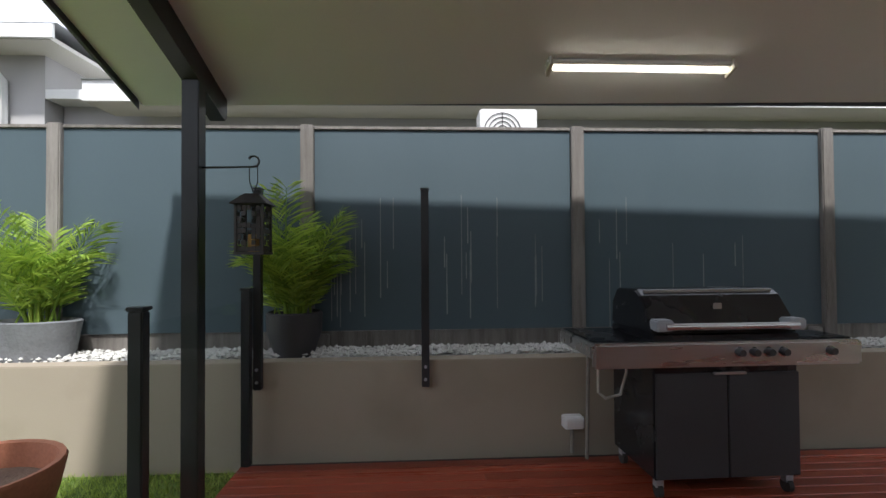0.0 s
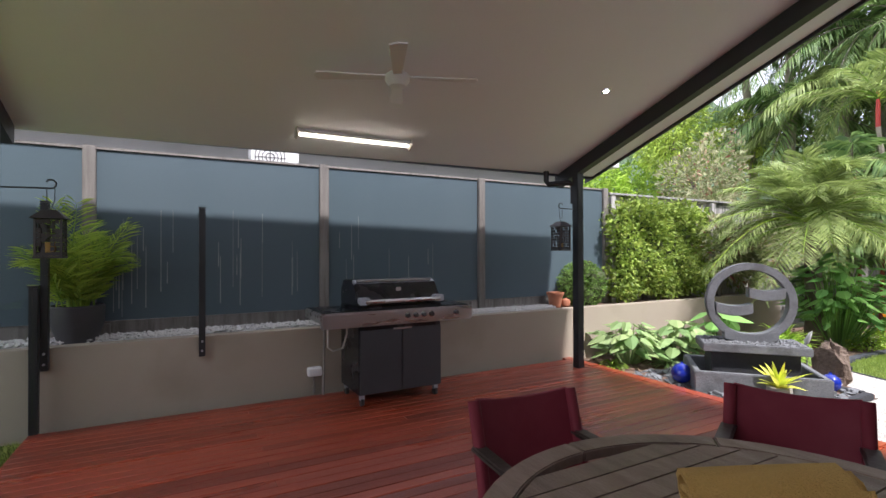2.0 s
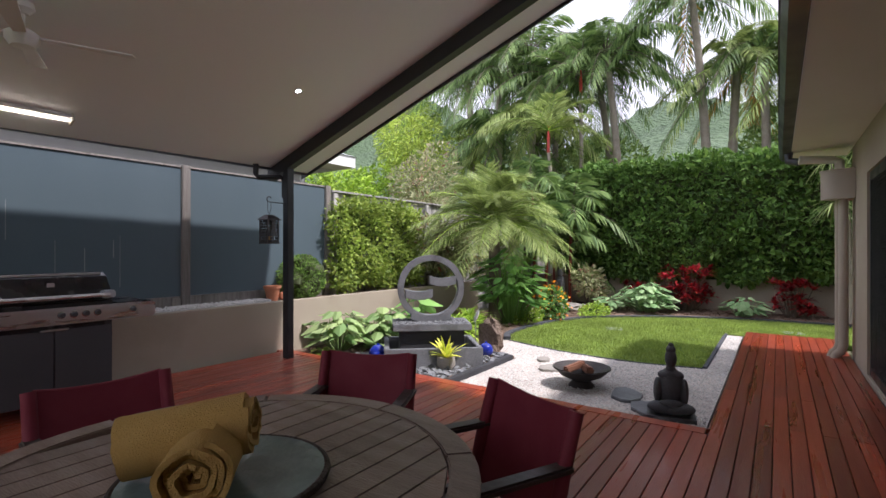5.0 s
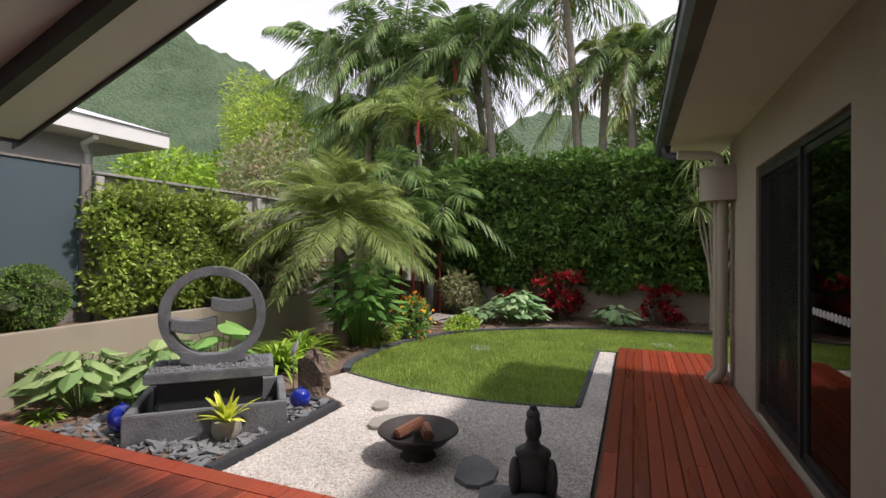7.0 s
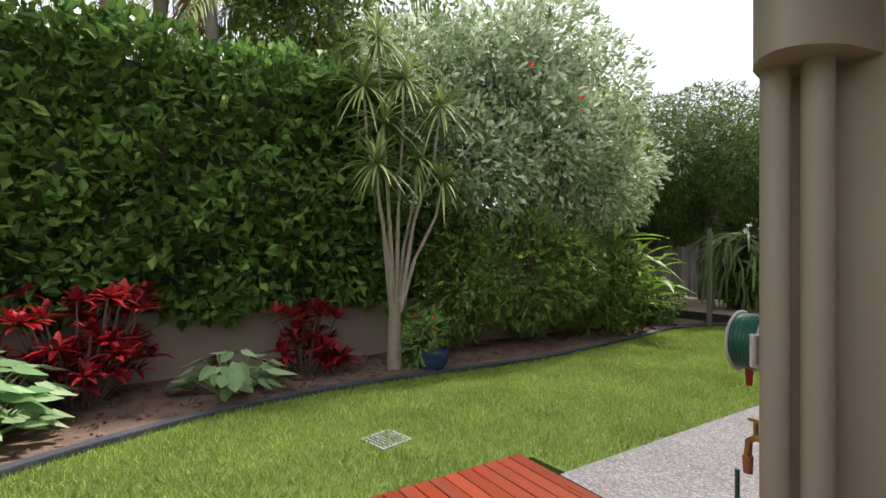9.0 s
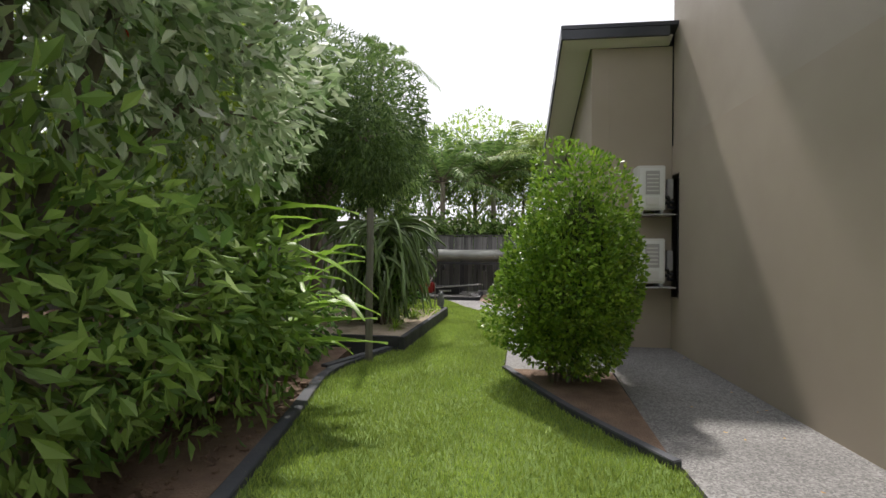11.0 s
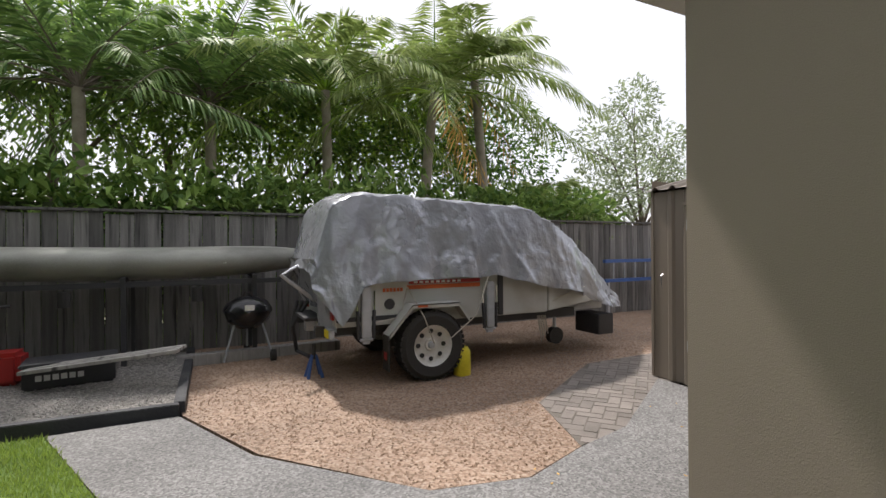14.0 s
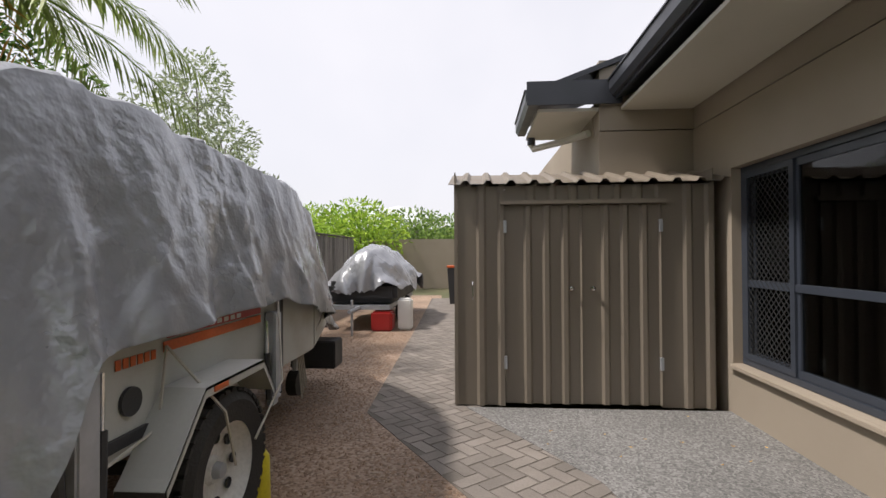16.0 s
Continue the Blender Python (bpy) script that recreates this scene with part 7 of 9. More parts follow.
tree("dark_feathery_tree", "dark feathery tree over the raised planter", pose(13.6, -12.4, 0), 2.6, [((0, 0, 3.9), (1.4, 1.4, 1.5), 12000), ((-1.2, 0.6, 3.3), (1.0, 1.2, 1.1), 9000), ((-0.6, -1.7, 3.3), (1.2, 1.2, 1.2), 9000), ((0.3, 1.9, 3.4), (1.1, 1.2, 1.4), 9000), ((0.6, 0.2, 2.3), (0.9, 1.6, 0.8), 8000)], L_DARK, 0.15, 97, 0.14, 0.2, 0.6)
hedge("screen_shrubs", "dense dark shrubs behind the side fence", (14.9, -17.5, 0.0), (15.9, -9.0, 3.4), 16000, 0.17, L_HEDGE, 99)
tree("leafy_tree", "leafy green tree above the fence", pose(13.9, -15.4, 0), 2.0, [((-0.8, 0, 3.1), (1.0, 1.2, 1.1), 3400), ((0.2, -1.2, 3.4), (1.1, 1.1, 1.2), 3400)], L_TREE, 0.15, 98)

# ginger with long leaves beside the lawn
gi = thing("ginger_clump", "bright green ginger clump with long blade leaves", "plant", pose(12.2, -7.35, -0.05))
def blade(base, az, el, L, w, bend, name="leaf"):
    t = np.linspace(0, 1, 9)
    d, sd = np.array([math.cos(az), math.sin(az), 0]), np.array([-math.sin(az), math.cos(az), 0])
    mid = np.asarray(base) + np.outer(L * t * math.cos(el), d) + np.outer(L * (t * math.sin(el) - bend * t ** 2), (0, 0, 1))
    ww = w / 2 * np.sin(math.pi * np.clip(0.08 + 0.92 * t, 0, 1)) ** 0.7 + 0.001
    up = np.array([0, 0, 1.0])
    rip = 0.012 * np.sin(t * 21)[:, None] * up
    Geo().grid(np.stack([mid + sd * ww[:, None] + up * ww[:, None] * 0.35 + rip, mid, mid - sd * ww[:, None] + up * ww[:, None] * 0.35 - rip], 1)).obj(name, L_GINGER, gi, smooth=True)
rg = np.random.default_rng(101)
s = Geo()
for i in range(11):
    bx, by = rg.uniform(-0.3, 0.45), rg.uniform(-0.5, 0.6)
    h = rg.uniform(0.9, 1.75)
    tx, ty = bx - rg.uniform(0.0, 0.35), by + rg.uniform(-0.15, 0.15)
    s.tube([(bx, by, 0), ((bx + tx) / 2, (by + ty) / 2, h * 0.6), (tx, ty, h)], [0.016, 0.013, 0.008], 6)
    for j in range(7):
        u = 0.35 + 0.65 * j / 6
        side = 1 if j % 2 else -1
        blade((bx + (tx - bx) * u, by + (ty - by) * u, h * u), math.pi + side * rg.uniform(0.3, 1.2), rg.uniform(0.05, 0.7), rg.uniform(0.5, 0.8), rg.uniform(0.085, 0.12), rg.uniform(0.15, 0.5))
for az, z, L, e, b in ((3.05, 1.45, 1.05, 0.35, 0.30), (3.2, 1.30, 1.1, 0.05, 0.45), (2.95, 1.12, 0.8, 0.05, 0.12), (3.35, 0.55, 1.1, 0.22, 0.1), (3.0, 0.50, 1.25, 0.10, 0.05), (3.5, 0.9, 0.6, 0.0, 0.15)):
    blade((-0.05, 0.15, z), az, e, L, 0.13, b)
s.obj("canes", L_GINGER, gi)
bush("green_shrub", "low dark green shrub below the ginger", pose(12.45, -8.3, -0.05), [((0, 0, 0.4), (0.5, 0.7, 0.45), 1600)], L_HEDGE, 0.10, seed=103)
strap_plant("bird_nest_plant", pose(13.6, -9.9, 0.0), "large bromeliad growing in the tree", "plant", 30, 0.9, 0.10, L_GINGER, 0.3, 1.4, 0.4, 102)

# round bush by the path
L_MURRAYA = leaf_mat("glossy_green_leaves", (0.05, 0.11, 0.015), (0.17, 0.28, 0.035), 0.3, third=(0.31, 0.41, 0.055))
bush("murraya_bush", "glossy bright green upright bush beside the path", pose(9.48, -8.40, -0.06), [((0.03, 0, 0.86), (0.68, 0.58, 0.66), 16000), ((-0.08, 0.08, 1.36), (0.50, 0.44, 0.80), 7500), ((0.0, -0.02, 0.45), (0.52, 0.50, 0.40), 4000)], L_MURRAYA, 0.048, stems=[((0.05 * i - 0.1, 0.04 * (i % 3), 0), (0.12 * i - 0.3, 0.1 * (i % 3) - 0.1, 0.9), 0.02, 0.01) for i in range(6)], seed=104, core=0.45, ratio=0.55, amount=0.34, droop=-0.15, oval=True)
# ---- raised planter with post and cactus ----
pl = thing("raised_planter", "raised garden bed edged with charcoal sleepers", "planter", pose(11.35, -9.6, 0))
Geo().strip([(0.0, 0.05), (-0.18, -3.25)], 0.075, -0.16, 0.10).obj("sleeper", SLEEPER, pl, bevel=0.008)
Geo().strip([(0.04, 0.0), (2.9, -0.02)], 0.075, -0.16, 0.10).obj("sleeper", SLEEPER, pl, bevel=0.008)
Geo().strip([(-0.14, -3.22), (2.3, -3.28)], 0.075, -0.16, 0.10).obj("sleeper", SLEEPER, pl, bevel=0.008)
Geo().strip([(1.12, -3.33), (1.0, -3.8), (0.95, -6.22)], 0.06, -0.16, 0.06).obj("sleeper", SLEEPER, pl, bevel=0.008)
Geo().prism([(0.04, -0.04), (3.1, -0.04), (3.1, -3.2), (-0.14, -3.2)], -0.16, 0.07).obj("soil", SOIL, pl)
po = Geo().tube([(0, 0, -0.12), (0.004, 0, 0.6), (-0.003, 0.003, 1.2), (0.0, 0, 1.66)], [0.045, 0.043, 0.041, 0.039], 12).obj("timber_post", OLD_WOOD, smooth=True)
po.matrix_basis = pose(11.605, -8.98, 0)
tagged(po, "weathered round timber post standing in the bed", "post")
kerb([(11.95, -8.5), (11.5, -9.56)], 0.10, -0.15, -0.02, "charcoal kerb beside the post")

ca = thing("dragon_fruit_cactus", "huge hanging dragon fruit cactus on a frame", "cactus", pose(12.0, -10.95, 0.07))
rc = np.random.default_rng(111)
def cactus_stem(i):
    az = rc.uniform(0, 6.28)
    base = az + rc.normal(0, 0.8)
    d = np.array([math.cos(az), math.sin(az), 0])
    sd = np.array([-math.sin(az), math.cos(az), 0])
    out = np.array([math.cos(base), math.sin(base), 0])
    rad, z0 = rc.uniform(0.2, 0.62), rc.uniform(1.0, 1.5)
    L, e0 = rc.uniform(0.4, 0.75), rc.uniform(-1.0, 0.1)
    if i % 3 == 0:
        rad, z0, e0 = rc.uniform(0.05, 0.4), rc.uniform(1.35, 1.55), rc.uniform(-0.05, 0.45)
        L = rc.uniform(0.65, 1.0)
    if i % 5 == 4:
        z0, e0 = rc.uniform(0.6, 1.0), rc.uniform(-1.3, -0.4)
    t = np.linspace(0, 1, 15)
    el = e0 - rc.uniform(0.8, 1.9) * t ** 1.3
    el = np.maximum(el, -1.3)
    turn = 1.2 * rc.normal() * t
    step = L / 14
    way = np.outer(np.cos(el) * np.cos(turn), d) + np.outer(np.cos(el) * np.sin(turn), sd) + np.outer(np.sin(el), (0, 0, 1))
    mid = out * rad + np.array([0, 0, z0]) + np.cumsum(way * step, axis=0)
    mid[:, 2] = np.maximum(mid[:, 2], 0.05 + 0.02 * t)
    w = rc.uniform(0.018, 0.030) * np.sqrt(np.clip(1.04 - t ** 6, 0, 1)) * (1 + 0.22 * np.sin(t * L * 95 + i))
    side = unit(np.cross(way, (0, 0, 1)))
    up = np.cross(side, way)
    ring = []
    spin = rc.uniform(0, 2.1)
    for q in range(6):
        a = spin + q * math.pi / 3
        f = w * (1.0 if q % 2 == 0 else 0.24)
        ring.append(mid + side * (f * math.cos(a))[:, None] + up * (f * math.sin(a))[:, None])
    Geo().grid(np.stack(ring, 1), close=True).obj("stem", L_CACTUS, ca)
for i in range(290):
    cactus_stem(i)
s = Geo().tube([(0, 0, 0), (0.02, 0, 0.7), (0, 0, 1.5)], [0.09, 0.075, 0.06], 10)
for i in range(12):
    a = rc.uniform(0, 6.28)
    s.tube([(0.3 * math.cos(a), 0.3 * math.sin(a), 0), (0.12 * math.cos(a), 0.12 * math.sin(a), 0.8), (0.16 * math.cos(a + 1), 0.16 * math.sin(a + 1), 1.4)], 0.022, 6)
s.obj("trunk", BARK, ca)
bush("green_shrub", "dark shrub at the foot of the cactus", pose(12.0, -10.9, 0.07), [((0, 0, 0.55), (0.40, 0.40, 0.6), 2600), ((0, 0, 1.1), (0.34, 0.34, 0.34), 1200)], L_HEDGE, 0.08, seed=112, core=0.75)
strap_plant("grass_tuft", pose(11.62, -10.35, 0.07), "thin green grass tuft in the planter", "plant", 60, 0.35, 0.012, L_LIME, 0.3, 1.4, 0.6, 113)
strap_plant("grass_tuft", pose(11.55, -11.5, 0.07), "yellow-green grass tuft in the planter", "plant", 70, 0.4, 0.014, L_LIME, 0.3, 1.4, 0.6, 114)
bush("low_clump", "lime groundcover in the planter", pose(11.6, -12.1, 0.07), [((0, 0, 0.05), (0.35, 0.5, 0.10), 700)], L_LIME, 0.06, "plant", seed=115, core=0.0)
ow = Geo()
def egg(c, r, a=10, b=14):
    th, ph = np.linspace(0.03, math.pi - 0.03, a), np.linspace(0, 2 * math.pi, b, endpoint=False)
    d = np.stack([np.outer(np.sin(th), np.cos(ph)), np.outer(np.sin(th), np.sin(ph)), np.outer(np.cos(th), np.ones(b))], -1)
    ow.grid(np.asarray(c) + d * np.asarray(r), close=True)
egg((0, 0, 0.12), (0.062, 0.06, 0.13)), egg((0.0, 0.0, 0.25), (0.055, 0.052, 0.055)), egg((0, 0, 0.015), (0.06, 0.06, 0.02))
egg((-0.03, 0, 0.30), (0.014, 0.012, 0.025)), egg((0.03, 0, 0.30), (0.014, 0.012, 0.025)), egg((-0.055, 0, 0.12), (0.02, 0.045, 0.1)), egg((0.055, 0, 0.12), (0.02, 0.045, 0.1))
o = ow.obj("owl_statue", STONE_G, smooth=True)
o.matrix_basis = pose(11.26, -12.72, 0.10, 0, 0, 60)
tagged(o, "small grey owl statue on the sleeper corner", "statue")
sp = thing("leaning_rake", "thin timber rake leaning over the planter", "garden tool", pose(11.7, -12.6, 0.07))
Geo().tube([(0, 0, 0), (-0.28, -0.75, 0.75)], 0.014, 7).obj("handle", OLD_WOOD, sp)
Geo().tube([(-0.33, -0.1, 0.0), (-0.31, -0.3, 0.5)], 0.012, 7).obj("stake", OLD_WOOD, sp)
bush("green_shrub", "leafy shrub in the low bed by the fence", pose(12.6, -14.6, -0.1), [((0, 0, 0.9), (0.55, 0.7, 0.7), 2000), ((0.3, -0.9, 0.8), (0.5, 0.6, 0.6), 1300)], L_HEDGE, 0.11, seed=116, core=0.5, stems=[((0, 0, 0), (0.1, 0.1, 0.9), 0.03, 0.015)])
broad_plant("elephant_ear", "green broad-leaved plant in the low bed", pose(12.1, -14.3, -0.1), 20, 0.3, 0.55, 0.24, L_BROAD, 117)

# gravel pad border, kayak, kettle barbecue
kerb([(10.70, -15.92), (13.6, -15.97)], 0.08, -0.16, 0.01, "black timber border of the gravel pad", SLEEPER, "pad_border")
kerb([(10.70, -15.96), (10.68, -18.3)], 0.08, -0.16, 0.01, "black timber border of the gravel pad", SLEEPER, "pad_border")
ky = thing("kayak", "long faded green-grey kayak on a steel rack", "kayak", pose(11.3, -18.1, 1.06))
rows = []
for u in np.linspace(-1, 1, 28):
    w = 0.34 * (1 - abs(u) ** 3.2) + 0.02
    h = 0.17 * (1 - abs(u) ** 5) + 0.03
    rows.append([(u * 2.15, w * math.cos(q), 0.06 * u * u + (h * math.sin(q) if math.sin(q) < 0 else 0.85 * h * math.sin(q))) for q in np.linspace(0, 2 * math.pi, 18, endpoint=False)])
Geo().grid(rows, close=True).obj("hull", KAYAK, ky, smooth=True)
Geo().tube([(0.42 * math.cos(q) + 0.1, 0.2 * math.sin(q), 0.095) for q in np.linspace(0, 6.283, 24, endpoint=False)], 0.016, 6, closed=True).obj("cockpit_rim", DARK_PLASTIC, ky)
g = Geo()
for i in range(9):
    g.box(-1.0 + i * 0.05, 0.318, -0.02, -0.965 + i * 0.05, 0.324, 0.012)
g.obj("lettering", WHITE_PAINT, ky, "small white lettering")
rack = thing("kayak_rack", "dark steel rack holding the kayak by the fence", "rack", pose(11.3, -18.1, 0))
for x in (-1.3, 0.0, 1.3):
    Geo().box(x - 0.025, 0.30, -0.1, x + 0.025, 0.35, 0.90).obj("upright", DARK_PLASTIC, rack)
    Geo().box(x - 0.025, -0.40, 0.86, x + 0.025, 0.40, 0.905).obj("arm", DARK_PLASTIC, rack)
    Geo().box(x - 0.02, -0.42, -0.1, x + 0.02, -0.37, 0.90).obj("upright", DARK_PLASTIC, rack)
Geo().box(-1.6, 0.31, 0.80, 1.6, 0.34, 0.855).obj("beam", DARK_PLASTIC, rack)
for x in (-0.7, 0.5):
    Geo().cyl((x, 0.37, 0.62), (x, 0.37, 0.78), 0.055, n=12).obj("roller", RUBBER, rack)
bx = thing("storage_box", "black storage tub on the gravel pad", "box", pose(11.65, -17.3, -0.04, 0, 0, 8))
Geo().box(-0.34, -0.2, 0, 0.34, 0.2, 0.2).obj("tub", DARK_PLASTIC, bx, bevel=0.02)
Geo().box(-0.36, -0.22, 0.201, 0.36, 0.22, 0.23).obj("lid", DARK_PLASTIC, bx, bevel=0.01)
g = Geo()
for i in range(6):
    g.box(0.2 - i * 0.06, 0.201, 0.08, 0.245 - i * 0.06, 0.205, 0.13)
g.obj("lettering", WHITE_PAINT, bx, "white lettering")
tm = thing("timber_offcuts", "pale timber lengths lying on the tub", "timber", pose(11.4, -17.05, 0.19, 0, 6, -14))
for i in range(3):
    Geo().box(-0.75, i * 0.1, 0.0, 0.5, i * 0.1 + 0.07, 0.03).obj("board", PALING, tm, bevel=0.003)
rd = thing("red_crate", "small red machine on the gravel pad", "machine", pose(12.25, -17.5, -0.04))
Geo().box(-0.2, -0.15, 0.0, 0.2, 0.15, 0.3).obj("body", RED, rd, bevel=0.04)
Geo().tube([(0.1, 0, 0.3), (0.2, 0, 0.7), (-0.1, 0, 0.72)], 0.014, 6).obj("handle", DARK_PLASTIC, rd)

kb = thing("kettle_barbecue", "black enamel kettle barbecue on three legs", "barbecue", pose(10.08, -17.65, -0.08))
Geo().lathe([(0.0, 0.36), (0.12, 0.38), (0.22, 0.46), (0.26, 0.56), (0.262, 0.575)], 32).obj("bowl", ENAMEL, kb, smooth=True)
Geo().lathe([(0.266, 0.572), (0.262, 0.60), (0.21, 0.68), (0.1, 0.735), (0.0, 0.745)], 32).obj("lid", ENAMEL, kb, smooth=True)
Geo().tube([(-0.05, 0, 0.74), (-0.03, 0, 0.78), (0.03, 0, 0.78), (0.05, 0, 0.74)], 0.01, 6).obj("lid_handle", DARK_WOOD, kb)
for a in (0.5, 2.6, 4.7):
    c, s_ = math.cos(a), math.sin(a)
    Geo().tube([(0.17 * c, 0.17 * s_, 0.43), (0.30 * c, 0.30 * s_, 0.03)], 0.012, 8).obj("leg", GALV, kb)
    if a > 1:
        Geo().cyl((0.30 * c - 0.03, 0.30 * s_, 0.065), (0.30 * c + 0.03, 0.30 * s_, 0.065), 0.065, n=16).obj("wheel", RUBBER, kb)
# chrome plate added on the lid, in place of a reflected highlight
Geo().box(-0.05, 0.255, 0.6, 0.05, 0.262, 0.66).obj("glint_plate", CHROME, kb)

# ---- camper trailer under a tarpaulin ----
T = thing("camper_trailer", "grey off-road camper trailer with white spoked wheels", "trailer", pose(8.1, -16.75, -0.08, 0, 0, 0))
def tr_wheel(y, face):
    w = Geo()
    prof = [(0.20, -0.10), (0.29, -0.115), (0.325, -0.09), (0.335, -0.03), (0.335, 0.03), (0.325, 0.09), (0.29, 0.115), (0.20, 0.10)]
    w.lathe(prof, 40, pose(0.45, y, 0.335, 90))
    for i in range(40):
        a = i * 2 * math.pi / 40
        for s in (-1, 1):
            w.box(-0.018, -0.008, 0.02, 0.018, 0.007, 0.10, pose(0.45 + 0.333 * math.cos(a + 0.04 * s), y, 0.335 + 0.333 * math.sin(a + 0.04 * s)) @ pose(0, 0, 0, 0, -math.degrees(a) + 90, 0) @ pose(0, 0, 0, 90 * s, 0, 0))
    wo = w.obj("wheel", RUBBER, T, "worn black off-road tyre", smooth=False)
    q = Geo().lathe([(0.0, 0.035), (0.05, 0.04), (0.06, 0.02), (0.09, 0.015), (0.155, 0.03), (0.185, 0.06), (0.205, 0.10), (0.215, 0.10), (0.205, -0.08), (0.15, -0.05)], 36, pose(0.45, y, 0.335, 90 if face < 0 else -90, 0, 0))
    q.obj("rim", RIM, wo, "white steel rim", smooth=True)
    # dark discs on the closed rim stand in for shaded holes
    for i in range(8):
        a = i * math.pi / 4
        Geo().lathe([(0.0, 0.0), (0.022, 0.0), (0.024, -0.01)], 10, pose(0.45 + 0.135 * math.cos(a), y + face * 0.034, 0.335 + 0.135 * math.sin(a), 90, 0, 0)).obj("rim_hole_disc", DARK_PLASTIC, wo)
    Geo().lathe([(0.0, 0.075), (0.03, 0.07), (0.036, 0.04), (0.036, 0.0)], 14, pose(0.45, y, 0.335, 90 if face < 0 else -90, 0, 0)).obj("hub_cap", GALV, wo, smooth=True)
tr_wheel(0.775, 1)
tr_wheel(-0.775, -1)
Geo().box(-1.05, -0.70, 0.55, 1.36, 0.72, 1.03).obj("body", TRAILER, T, "dusty grey painted body", bevel=0.012)
Geo().add([(-1.9, -0.55, 0.62), (-1.06, -0.70, 0.56), (-1.06, 0.72, 0.56), (-1.9, 0.55, 0.62), (-1.75, -0.55, 1.0), (-1.06, -0.70, 1.03), (-1.06, 0.72, 1.03), (-1.75, 0.55, 1.0)], [(3, 2, 1, 0), (4, 5, 6, 7), (0, 1, 5, 4), (1, 2, 6, 5), (2, 3, 7, 6), (3, 0, 4, 7)]).obj("nose_box", TRAILER, T, bevel=0.01)
Geo().box(-2.5, -0.06, 0.44, 1.5, 0.06, 0.54).obj("chassis_rail", GALV, T)
for y in (-0.5, 0.5):
    Geo().box(-1.6, y - 0.03, 0.45, 1.5, y + 0.03, 0.548).obj("chassis_rail", DARK_PLASTIC, T)
Geo().cyl((0.45, -0.72, 0.335), (0.45, 0.72, 0.335), 0.03, n=10).obj("axle", DARK_PLASTIC, T)
for f in (1,):
    pts = [(0.91, 0.47), (0.88, 0.50), (0.67, 0.745), (0.18, 0.745), (0.06, 0.58)]
    g = Geo()
    for (x0, z0), (x1, z1) in zip(pts, pts[1:]):
        g.add([(x0, 0.722, z0), (x1, 0.722, z1), (x1, 0.90, z1), (x0, 0.90, z0), (x0, 0.722, z0 - 0.012), (x1, 0.722, z1 - 0.012), (x1, 0.90, z1 - 0.012), (x0, 0.90, z0 - 0.012)], [(0, 1, 2, 3), (7, 6, 5, 4), (0, 4, 5, 1), (2, 6, 7, 3), (0, 3, 7, 4), (1, 5, 6, 2)])
        g.add([(x0, 0.90, z0), (x1, 0.90, z1), (x1, 0.90, z1 - 0.04), (x0, 0.90, z0 - 0.04)], [(0, 1, 2, 3)])
    g.obj("mudguard", TRAILER, T)
    Geo().box(0.90, 0.725, 0.14, 0.912, 0.90, 0.468).obj("mud_flap", RUBBER, T)
    Geo().box(0.913, 0.78, 0.24, 0.917, 0.85, 0.31).obj("flap_emblem", RED, T)
Geo().box(-0.16, 0.723, 0.875, 0.66, 0.727, 0.915).obj("orange_stripe", ORANGE, T)
Geo().box(-0.16, 0.723, 0.925, 0.64, 0.727, 0.96).obj("red_stripe", RED, T)
for i in range(9):
    Geo().box(0.55 - i * 0.06, 0.728, 0.932, 0.588 - i * 0.06, 0.730, 0.953).obj("stripe_letter", WHITE_PAINT, T)
for i in range(6):
    Geo().box(0.88 - i * 0.035, 0.7225, 0.86, 0.905 - i * 0.035, 0.7255, 0.895).obj("stripe_letter", ORANGE, T)
Geo().tube([(1.34, 0.726, 0.66), (1.15, 0.727, 0.95)], 0.006, 5).obj("tie_cord", RUBBER, T)
Geo().box(-0.44, 0.7225, 0.56, -0.38, 0.738, 1.0).obj("upright_strap", DARK_PLASTIC, T)
Geo().box(0.52, 0.902, 0.715, 0.62, 0.907, 0.735).obj("side_marker", ORANGE, T)
fc = Geo().cyl((0.84, 0.722, 0.743), (0.84, 0.735, 0.743), 0.05, n=24).obj("filler_cap", DARK_PLASTIC, T)
for x in (1.08, -0.26):
    Geo().box(x - 0.045, 0.723, 0.45, x + 0.045, 0.785, 0.92).obj("stabiliser", GALV, T, bevel=0.008)
    for q in (-1, 1):
        st_ = Geo().tube([(x + q * 0.08, 0.755, 0.70), (x + q * 0.07, 0.76, 0.44)], 0.017, 8).obj("strut", DARK_PLASTIC, T, smooth=True)
        Geo().tube([(x + q * 0.083, 0.753, 0.88), (x + q * 0.08, 0.755, 0.70)], 0.009, 8).obj("piston_rod", CHROME, st_, smooth=True)
    Geo().cyl((x - 0.06, 0.76, 0.43), (x + 0.06, 0.76, 0.43), 0.016, n=10).obj("pivot_pin", GALV, T)
    Geo().box(x - 0.035, 0.73, 0.39, x + 0.035, 0.77, 0.45).obj("stabiliser_foot", GALV, T, bevel=0.006)
Geo().box(0.72, 0.723, 0.60, 1.35, 0.737, 0.64).obj("rub_rail", DARK_PLASTIC, T)
Geo().box(1.362, -0.66, 0.45, 1.41, 0.70, 0.53).obj("bumper", GALV, T)
Geo().box(1.412, 0.44, 0.455, 1.42, 0.68, 0.525).obj("number_plate", YELLOW, T, "yellow reflector plate")
for y in (-0.62, 0.6):
    Geo().box(1.362, y, 0.62, 1.38, y + 0.1, 0.78).obj("tail_light", RED, T)
